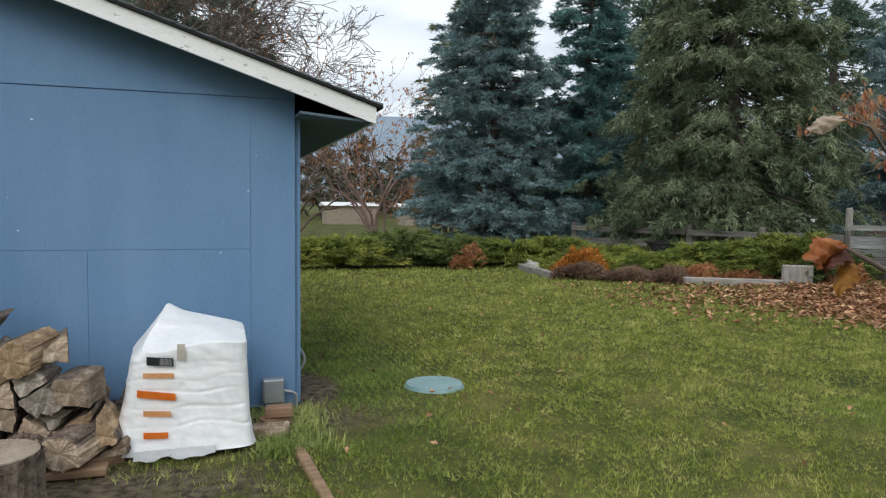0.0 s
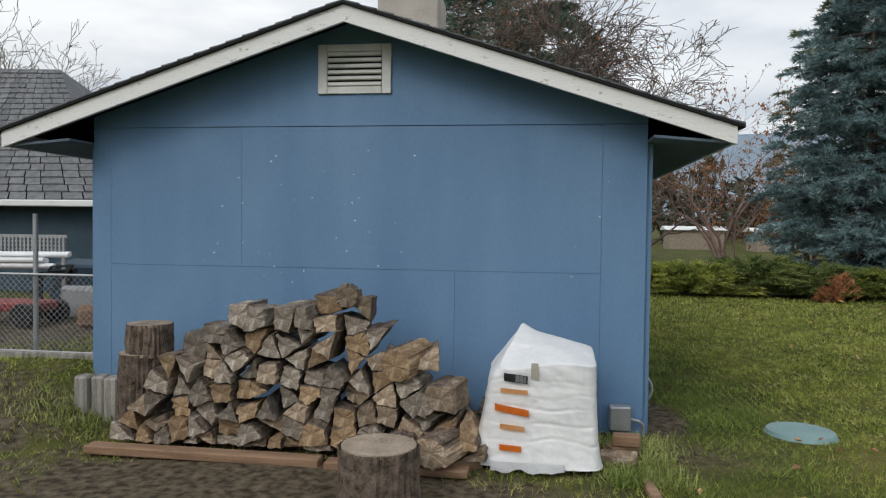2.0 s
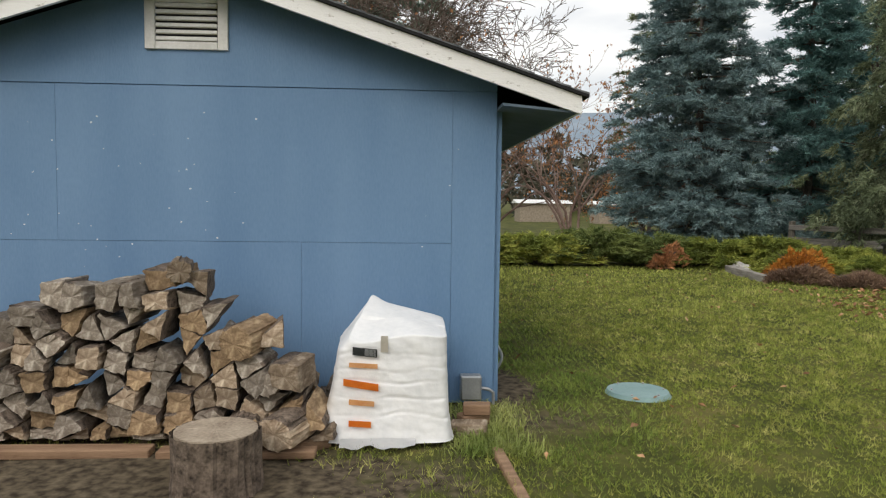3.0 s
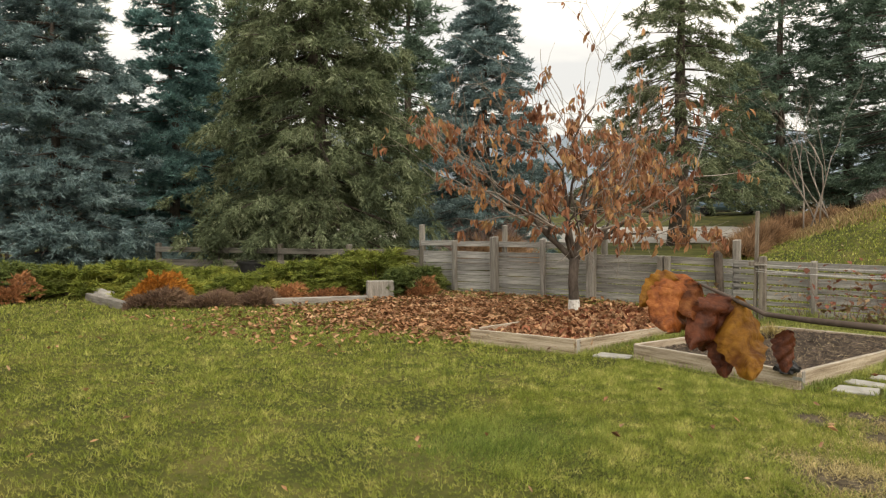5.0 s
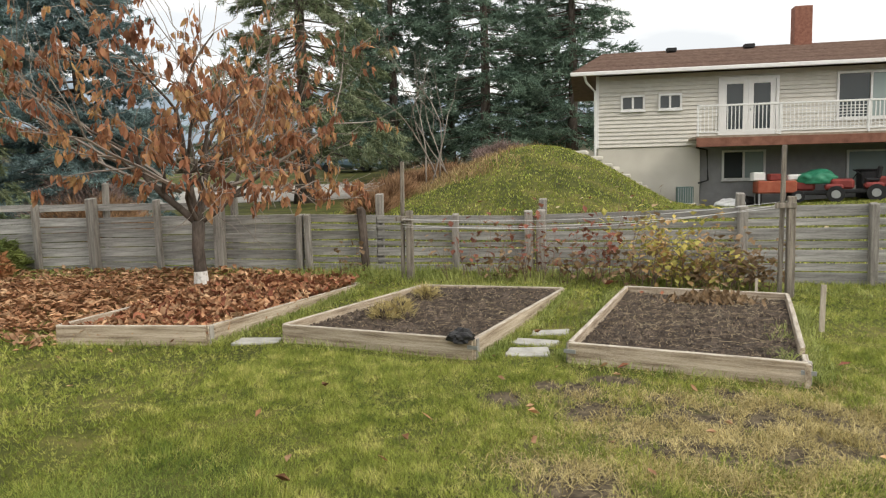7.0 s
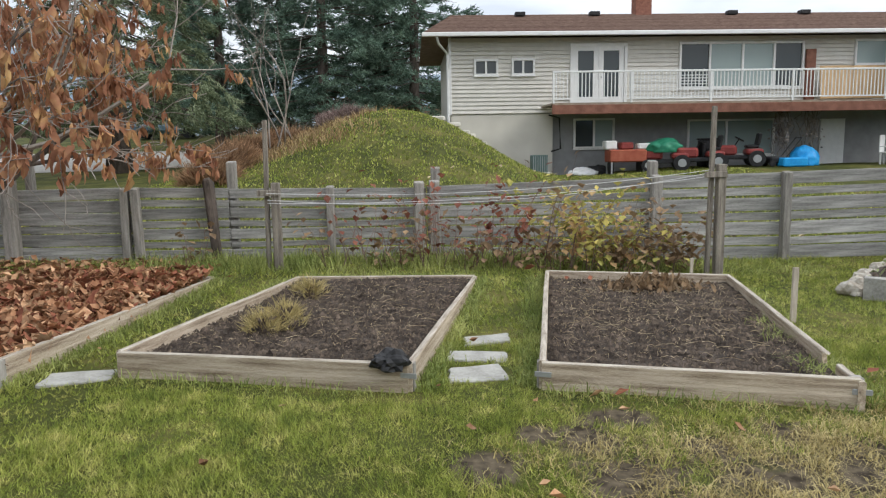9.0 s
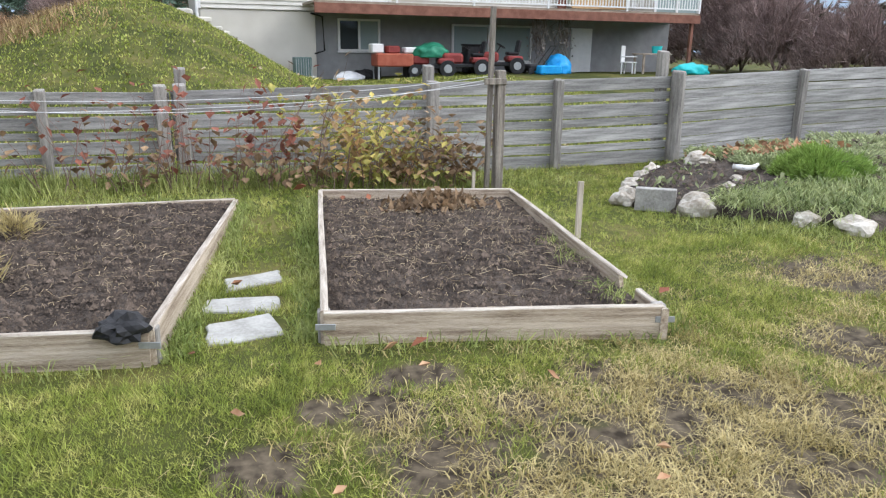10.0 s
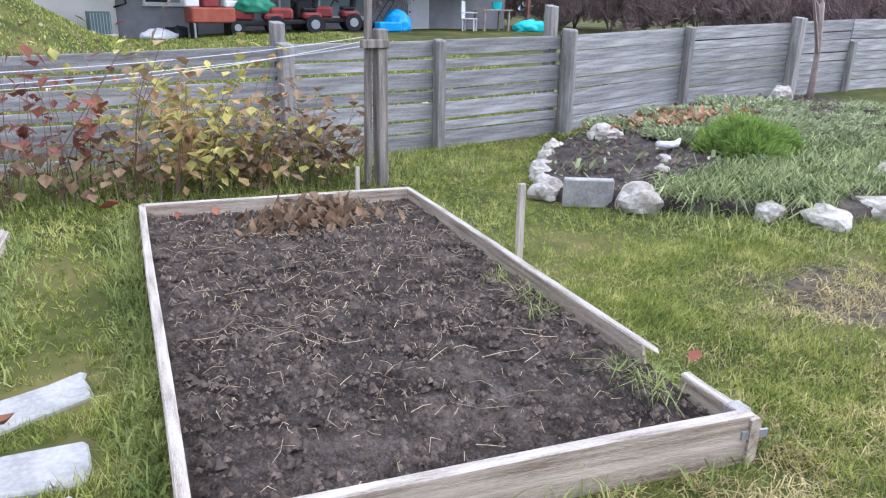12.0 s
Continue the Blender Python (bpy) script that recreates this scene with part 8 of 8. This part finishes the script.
def litter():
    rng = np.random.default_rng(21)
    n = 11500
    x, y = rng.normal(10.9, 1.25, n), rng.normal(2.7, 1.55, n)
    m = 2600
    x, y = np.concatenate((x, rng.uniform(6.3, 11.5, m))), np.concatenate((y, rng.normal(4.8, 1.5, m)))
    ok = (x < 13.2) & (x > 5.5) & (y > 1.1 - (x > 8.6) * 2.5) & (rng.random(len(x)) < np.interp(x, (6, 8, 9.2), (0.2, 0.45, 1)))
    ok &= ~inside(BED2, x, y)
    ok &= ~((y < -0.3 - (x - 8.65) * 0.2))
    x, y = x[ok], y[ok]
    scatter_leaves("leaf_litter", x, y, ground_z(x, y) + rng.uniform(0.015, 0.05, len(x)), 0.105, M["litter"], "thick carpet of fallen orange-brown leaves", rng)
    n = 6500
    u, w = rng.random(n), rng.random(n)
    c = [np.array(p) for p in BED1]
    p = (c[0] * (1 - u)[:, None] + c[1] * u[:, None]) * (1 - w)[:, None] + (c[3] * (1 - u)[:, None] + c[2] * u[:, None]) * w[:, None]
    h = 0.06 + 0.10 * rng.random(n) + 0.05 * np.sin(p[:, 0] * 4) * np.cos(p[:, 1] * 5)
    red = rng.random(n) < 0.25
    for name, sel, m in (("bed_leaves", ~red, M["litter"]), ("bed_leaves", red, M["litter_red"])):
        scatter_leaves(name, p[sel, 0], p[sel, 1], ground_z(p[sel, 0], p[sel, 1]) + h[sel], 0.10, m, "red and brown fallen leaves filling the raised bed", rng, 0.6)
    # single leaves on the lawn and on the soil
    n = 240
    x, y = rng.uniform(-1, 12, n), rng.uniform(-6.5, 11, n)
    ok = ~inside(BED3, x, y) & ~inside(BED2, x, y) & ~((x < 0.1) & (y > -0.6))
    scatter_leaves("lawn_leaves", x[ok], y[ok], ground_z(x[ok], y[ok]) + 0.045, 0.075, M["litter"], "single pale fallen leaves on the lawn", rng)
    n = 260
    x, y = np.minimum(rng.normal(11.0, 0.17, n), 11.25), rng.normal(-5.85, 0.26, n)
    heap = np.exp(-((x - 11.1) / 0.25) ** 2 - ((y + 5.85) / 0.35) ** 2)
    scatter_leaves("bed_debris", x, y, 0.125 + 0.13 * heap * rng.random(n), 0.08, M["rasp_brown"], "heap of withered brown plant leaves at the back of the bed", rng, 0.9)
    x, y = np.array((8.31, 11.5, 11.45, 11.54, 8.01)), np.array((-6.45, -5.05, -5.3, -4.64, -4.64))
    scatter_leaves("maple_leaves", x, y, np.array((0.06, 0.15, 0.15, 0.25, 0.06)), 0.13, M["litter_red"], "large curled red-brown fallen leaves", rng)
    # straw on the soil
    for poly, k, seed in ((BED3, 850, 1), (BED2, 500, 2)):
        r = np.random.default_rng(seed)
        c = [np.array(p) for p in poly]
        u, w = r.uniform(0.05, 0.95, k), np.clip(r.beta(2, 1.6, k), 0.03, 0.95)
        p = (c[0] * (1 - u)[:, None] + c[1] * u[:, None]) * (1 - w)[:, None] + (c[3] * (1 - u)[:, None] + c[2] * u[:, None]) * w[:, None]
        bm = bmesh.new()
        for q in p:
            a, L = r.uniform(0, 6.28), 0.018 + r.gamma(0.9, 0.04)
            z = max(0.125, gz(q[0], q[1]) + 0.055) + r.uniform(0, 0.025)
            b = r.uniform(-0.5, 0.5)
            tube(bm, [(q[0], q[1], z), (q[0] + math.cos(a) * L / 2, q[1] + math.sin(a) * L / 2, z + r.uniform(-0.004, 0.03)), (q[0] + math.cos(a + b) * L, q[1] + math.sin(a + b) * L, z)], [0.0015, 0.0013, 0.0007], 3, cap=False)
        tagged(new("straw", mesh_of("straw", bm, M["straw"])), "dry straw and dead stems lying on the soil", "straw", kind="stuff")
        # clods and pebbles
        k = 15000
        u, w = r.uniform(0.02, 0.98, k), r.uniform(0.02, 0.98, k)
        p = (c[0] * (1 - u)[:, None] + c[1] * u[:, None]) * (1 - w)[:, None] + (c[3] * (1 - u)[:, None] + c[2] * u[:, None]) * w[:, None]
        base = np.array([(1, 0, -0.2), (-0.5, 0.86, -0.2), (-0.5, -0.86, -0.2), (0.1, 0.05, 0.9)])
        tri = np.array([(0, 1, 3), (1, 2, 3), (2, 0, 3)])
        sc = r.gamma(1.4, 0.0042, k) + 0.003
        jit = r.uniform(0.6, 1.4, (k, 4, 3))
        v = base[None] * jit * sc[:, None, None]
        v[..., 0] += p[:, 0, None]
        v[..., 1] += p[:, 1, None]
        v[..., 2] += np.maximum(0.125, ground_z(p[:, 0], p[:, 1]) + 0.05)[:, None]
        f = (tri[None] + np.arange(k)[:, None, None] * 4).reshape(-1, 3)
        tagged(new("soil_clods", soup("soil_clods", v.reshape(-1, 3), f, M["soil_isl"])), "small clods of dark earth", "soil", kind="stuff")


M["soil_isl"] = mat("soil_clods", (0.022, 0.016, 0.012), (0.15, 0.115, 0.088), 9, 0.97, 0.4, 70, island=0.5)


def raspberry(place, h, seed, material, label, leaves=70, lean=0.25):
    """An upright cane with side shoots and yellowing leaves."""
    rng = random.Random(seed)
    x, y = place
    t = thing("raspberry_cane", (x, y, gz(x, y)), label, "berry cane", group="raspberry canes")
    bm = bmesh.new()
    lv = []
    for k in range(5):
        a = rng.uniform(0, 6.28)
        p = Vector((0.12 * math.cos(a), 0.12 * math.sin(a), 0))
        d = Vector((lean * math.cos(a), lean * math.sin(a), 1)).normalized()
        pts = [p]
        hh = h * rng.uniform(0.6, 1.1)
        for i in range(6):
            d = (d + Vector((rng.gauss(0, 0.1), rng.gauss(0, 0.1), -0.03))).normalized()
            pts.append(pts[-1] + d * hh / 6)
        tube(bm, pts, [0.006 * (1 - 0.8 * i / 6) for i in range(7)], 4, cap=False)
        for i in range(2, 7):
            for _ in range(max(1, leaves // 25)):
                lv.append(pts[i] + Vector((rng.gauss(0, 0.08), rng.gauss(0, 0.08), rng.gauss(0, 0.05))))
    part("cane", bm, M["redtwig"], t)
    bm = bmesh.new()
    for p in lv:
        d = Vector((rng.gauss(0, 1), rng.gauss(0, 1), -0.7)).normalized()
        s = d.cross(Vector((0, 0, 1))).normalized()
        n = s.cross(d)
        L = rng.uniform(0.06, 0.135)
        v = [bm.verts.new(q) for q in (p, p + d * L * 0.45 + s * L * 0.4 + n * L * 0.1, p + d * L, p + d * L * 0.45 - s * L * 0.4 + n * L * 0.1, p + d * L * 0.5)]
        bm.faces.new((v[0], v[4], v[1]))
        bm.faces.new((v[0], v[3], v[4]))
        bm.faces.new((v[1], v[4], v[2]))
        bm.faces.new((v[4], v[3], v[2]))
    tagged(part("foliage", bm, material, t), kind="stuff")
    return t


M["rasp_yellow"] = leafy(mat("yellow_green_leaves", (0.22, 0.24, 0.06), (0.68, 0.56, 0.17), 3, 0.7, 0, 16, island=0.35), 0.35)
M["rasp_pink"] = leafy(mat("tan_pink_leaves", (0.30, 0.16, 0.08), (0.60, 0.44, 0.20), 3, 0.7, 0, 16, island=0.4), 0.3)
M["rasp_red"] = leafy(mat("withered_red_leaves", (0.16, 0.05, 0.035), (0.36, 0.15, 0.10), 3, 0.75, 0, 16, island=0.4), 0.25)
M["rasp_brown"] = leafy(mat("withered_brown_leaves", (0.14, 0.09, 0.05), (0.38, 0.26, 0.15), 3, 0.75, 0, 16, island=0.4), 0.25)


def raspberries():
    rng = random.Random(77)
    for i, (x, y, h, m, n) in enumerate(((12.5, -5.2, 1.2, "rasp_yellow", 100), (12.4, -5.55, 1.0, "rasp_yellow", 110), (12.55, -5.9, 0.8, "rasp_yellow", 75), (12.3, -6.2, 0.65, "rasp_yellow", 75), (12.3, -5.45, 0.8, "rasp_yellow", 75), (12.6, -5.65, 0.9, "rasp_pink", 75), (12.3, -5.15, 1.0, "rasp_pink", 75), (12.4, -6.0, 0.65, "rasp_pink", 50), (12.35, -6.35, 0.85, "rasp_brown", 60), (12.55, -6.6, 0.9, "rasp_brown", 50), (12.5, -4.7, 1.1, "rasp_red", 60), (12.6, -4.1, 1.1, "rasp_red", 50), (12.5, -3.5, 1.2, "rasp_red", 45), (12.6, -2.9, 1.0, "rasp_red", 40), (12.5, -2.4, 0.9, "rasp_brown", 40), (12.4, -6.5, 0.7, "rasp_brown", 90), (12.5, -6.8, 0.75, "rasp_brown", 90), (12.2, -5.0, 0.6, "rasp_brown", 90), (12.3, -4.0, 0.6, "rasp_brown", 60), (12.2, -5.8, 0.5, "rasp_brown", 90), (12.7, -0.6, 0.6, "rasp_brown", 30), (12.3, -3.1, 0.5, "rasp_brown", 60), (12.45, -4.35, 1.35, "rasp_red", 40), (12.6, -3.8, 1.25, "rasp_red", 35), (12.4, -3.2, 1.15, "rasp_brown", 35), (12.55, -2.65, 1.2, "rasp_red", 30), (12.45, -4.9, 1.4, "rasp_brown", 45), (12.5, -5.35, 1.35, "rasp_yellow", 90), (12.35, -5.75, 1.1, "rasp_pink", 80), (12.4, -6.3, 0.9, "rasp_brown", 80), (12.3, -4.5, 0.7, "rasp_brown", 70), (12.3, -3.6, 0.7, "rasp_brown", 60))):
        raspberry((x, y), h, 100 + i, M[m], {"rasp_pink": "raspberry cane with tan and pinkish autumn leaves", "rasp_yellow": "raspberry cane with yellowing green leaves", "rasp_red": "thin raspberry cane with withered red leaves", "rasp_brown": "dry brown berry cane with withered leaves"}[m], n)
    # dry weeds in the beds
    for i, (x, y, h) in enumerate(((9.67, -2.27, 0.34), (9.55, -2.12, 0.24), (10.9, -2.3, 0.22))):
        shrub("dry_weed", (x, y), (0.14, 0.14, h * 0.8), M["straw_leaf"], 60, "dry yellowish weed clump on the soil", 140 + i, spray=0.10, flat=1.3, thin=0.05, z=0.12)
    bm = bmesh.new()
    bmesh.ops.create_icosphere(bm, subdivisions=3, radius=1)
    for v in bm.verts:
        v.co *= 1 + 0.5 * noise.fractal(v.co * 1.8, 0.9, 2, 4)
        v.co = Vector((v.co.x * 0.10, v.co.y * 0.12, max(v.co.z, -0.5) * 0.08))
    ob = whole("black_plastic", bm, M["black"], "crumpled black plastic sheet at the bed corner", "plastic")
    ob.matrix_basis = pose(8.36, -3.2, 0.2)


M["straw_leaf"] = leafy(mat("dry_yellow_weed", (0.30, 0.24, 0.09), (0.62, 0.52, 0.26), 3, 0.8, 0, 16, island=0.35), 0.25)

poles()
flower_bed()
raspberries()
litter()
lawn()


# ---- beyond: brush on the bank, road, far trees, hills ----
def distance():
    for i, (x, y, rx, ry, h, m) in enumerate(((20.6, 1.2, 1.3, 0.5, 0.5, "rust_brush"), (22.4, 1.2, 1.3, 0.6, 0.55, "rust_brush"), (24.6, 1.1, 1.5, 0.7, 0.5, "rust_brush"), (27.2, 0.6, 1.6, 0.8, 0.5, "rust_brush"), (22.5, 11.5, 1.8, 1.6, 1.6, "brush"), (19.5, 8.8, 1.6, 1.2, 1.3, "rust_brush"), (30.5, -1.2, 1.8, 1.0, 0.7, "brush"))):
        shrub("brush_thicket", (x, y), (rx, ry, h), M[m], 620, "tangled reddish-brown leafless brush on the bank", 160 + i, spray=0.34, flat=1.2, thin=0.035, needles=8)
    for i, (x, y, h) in enumerate(((23.5, 0.4, 5.5), (24.2, 0.2, 6.0), (25.0, 0.0, 5.0))):
        bare_tree("thin_sapling", (x, y), h, 180 + i, "thin pale leafless sapling on the bank", depth=2, trunks=2, spread=0.16, material=M["pale_twig"], start=0.42, thick=0.008)
    for i, (x, y, r, h) in enumerate(((27.5, -26.5, 2.6, 3.4), (24.0, -27.5, 2.8, 3.2), (20.5, -28.5, 3.0, 3.2), (17.0, -28.5, 3.0, 3.0), (30.5, -27.5, 3.0, 4.5), (14.5, -27.0, 2.8, 2.6), (33, -29, 3.5, 5.5), (22, -32, 4, 4.2))):
        shrub("brush_thicket", (x, y), (r, r, h), M["brush"], 2000, "dense purple-brown leafless brush beyond the fence", 190 + i, spray=0.45, flat=1.3, thin=0.03, needles=9)
    # road
    n = 40
    v, f = [], []
    for i in range(n + 1):
        t = i / n
        y = 3.5 + 70 * t
        xc = 39.5 - 2.0 * math.sin(t * 2.0)
        for s in (-5.0, -1.7, 1.7, 5.0):
            v.append((xc + s, y, gz(xc + s, y) + 0.03))
        if i:
            k = 4 * i
            f += [(k - 4 + q, k - 3 + q, k + 1 + q, k + q) for q in range(3)]
    tagged(new("road", soup("road", np.array(v), np.array(f), M["gravel_pale"])), "pale grey gravel road beyond the fence", "road", kind="structure")
    # parked car, far off
    t = thing("parked_car", (52, 12.6, gz(52, 12.6)), "distant parked blue-grey car under the trees", "car", rz=100)
    bm = bmesh.new()
    box(bm, (0, 0, 0.62), (4.3, 1.7, 0.62), bevel=0.18)
    part("body", bm, M["car_paint"], t)
    bm = bmesh.new()
    box(bm, (-0.2, 0, 1.15), (2.2, 1.5, 0.55), bevel=0.22)
    part("cabin", bm, M["pane"], t)
    for x in (-1.35, 1.35):
        for y in (-0.78, 0.78):
            bm = bmesh.new()
            bmesh.ops.create_cone(bm, cap_ends=True, segments=18, radius1=0.33, radius2=0.33, depth=0.2, matrix=pose(x, y, 0.33, 90, 0, 0))
            part("wheel", bm, M["black"], t)
    # far low building with a white roof, and a pinkish roof beyond the bank
    for name, (x, y, z), s, roof, lab in (("far_shed", (12.2, 60, 0), (4.6, 3.0, 1.7), "white", "distant low shed with a white metal roof"), ("far_shed", (17.0, 55, 0), (2.4, 3.0, 1.6), "white", "distant small white building"), ("far_house", (58, -1.5, 1.0), (9, 8, 3.0), "pink_roof", "distant house with a pinkish tile roof")):
        t = thing(name, (x, y, z), lab, "building")
        bm = bmesh.new()
        box(bm, (0, 0, s[2] / 2), s)
        part("wall", bm, M["bare_wood"] if roof == "white" else M["siding"], t)
        bm = bmesh.new()
        h = 0.35 if roof == "white" else 1.8
        a, b = s[0] / 2 + 0.3, s[1] / 2 + 0.3
        prism(bm, [(-a, -b, s[2]), (-a, b, s[2]), (-a, 0.3 * b, s[2] + h)], (1, 0, 0), 2 * a)
        part("roof", bm, M[roof], t)
    # woods all round, far off
    rng = np.random.default_rng(31)
    n = 16000
    a = rng.uniform(0, 6.283, n)
    cl = 0.5 + 0.5 * np.sin(a * 23 + 2 * np.sin(a * 7))
    R = rng.uniform(75, 130, n)
    h = (3.0 + 5.5 * cl + 2.5 * np.sin(a * 61) ** 2) * rng.random(n) ** 0.7
    P = np.stack((R * np.cos(a) + 10, R * np.sin(a), h * 0.95 + 0.3), -1)
    verts = np.zeros((n, 6, 3, 3))
    for q in range(6):
        d = rng.normal(0, 1, (n, 3)) + (0, 0, 0.3)
        d /= np.linalg.norm(d, axis=1, keepdims=True)
        w = np.cross(d, rng.normal(0, 1, (n, 3)))
        w /= np.linalg.norm(w, axis=1, keepdims=True)
        verts[:, q, 0], verts[:, q, 1], verts[:, q, 2] = P + w * 0.3, P - w * 0.3, P + d * rng.uniform(0.8, 1.8, (n, 1))
    v = verts.reshape(-1, 3)
    tagged(new("far_woods", soup("far_woods", v, np.arange(len(v)).reshape(-1, 3), M["woods"])), "distant mixed woods in brown and dark green", "woods", kind="stuff")
    # hills
    m = 160
    v, f = [], []
    for i in range(m + 1):
        a = 2 * math.pi * i / m
        hh = 165 + 60 * noise.fractal(Vector((math.cos(a) * 2.2, math.sin(a) * 2.2, 4)), 0.8, 2.0, 5) + 75 * math.cos(a - 1.27)
        for r, k in ((1200, -0.02), (1450, 0.55), (1700, 1.0), (2100, 0.6)):
            v.append((r * math.cos(a), r * math.sin(a), hh * k + (12 * noise.noise(Vector((a * 30, k * 5, 0))) if k > 0 else 0)))
        if i:
            for j in range(3):
                p = 4 * i + j
                f.append((p - 4, p, p + 1, p - 3))
    tagged(new("backdrop", soup("backdrop", np.array(v), np.array(f), M["hill"], smooth=True)), "wooded hills on the horizon, distance haze in their blue-grey colour", "hills", kind="structure")


M["gravel_pale"] = mat("pale_gravel", (0.30, 0.28, 0.25), (0.46, 0.44, 0.40), 2, 0.95, 0.3, 30)
M["car_paint"] = mat("blue_grey_paint", (0.12, 0.20, 0.27), (0.15, 0.24, 0.31), 2, 0.35, 0, 30, spec=0.6)
M["pink_roof"] = mat("pinkish_roof", (0.36, 0.20, 0.15), (0.46, 0.28, 0.22), 2, 0.9, 0.2, 20)
M["woods"] = mat("mixed_far_woods", (0.035, 0.045, 0.035), (0.20, 0.15, 0.115), 0.05, 0.9, 0, 0.4, c=(0.09, 0.085, 0.06), island=0.35)
# distance haze over the hills is put into this pale blue-grey
M["hill"] = mat("haze_tinted_hill", (0.20, 0.255, 0.31), (0.27, 0.32, 0.37), 0.01, 1.0, 0, 0.08, spec=0.0)
distance()
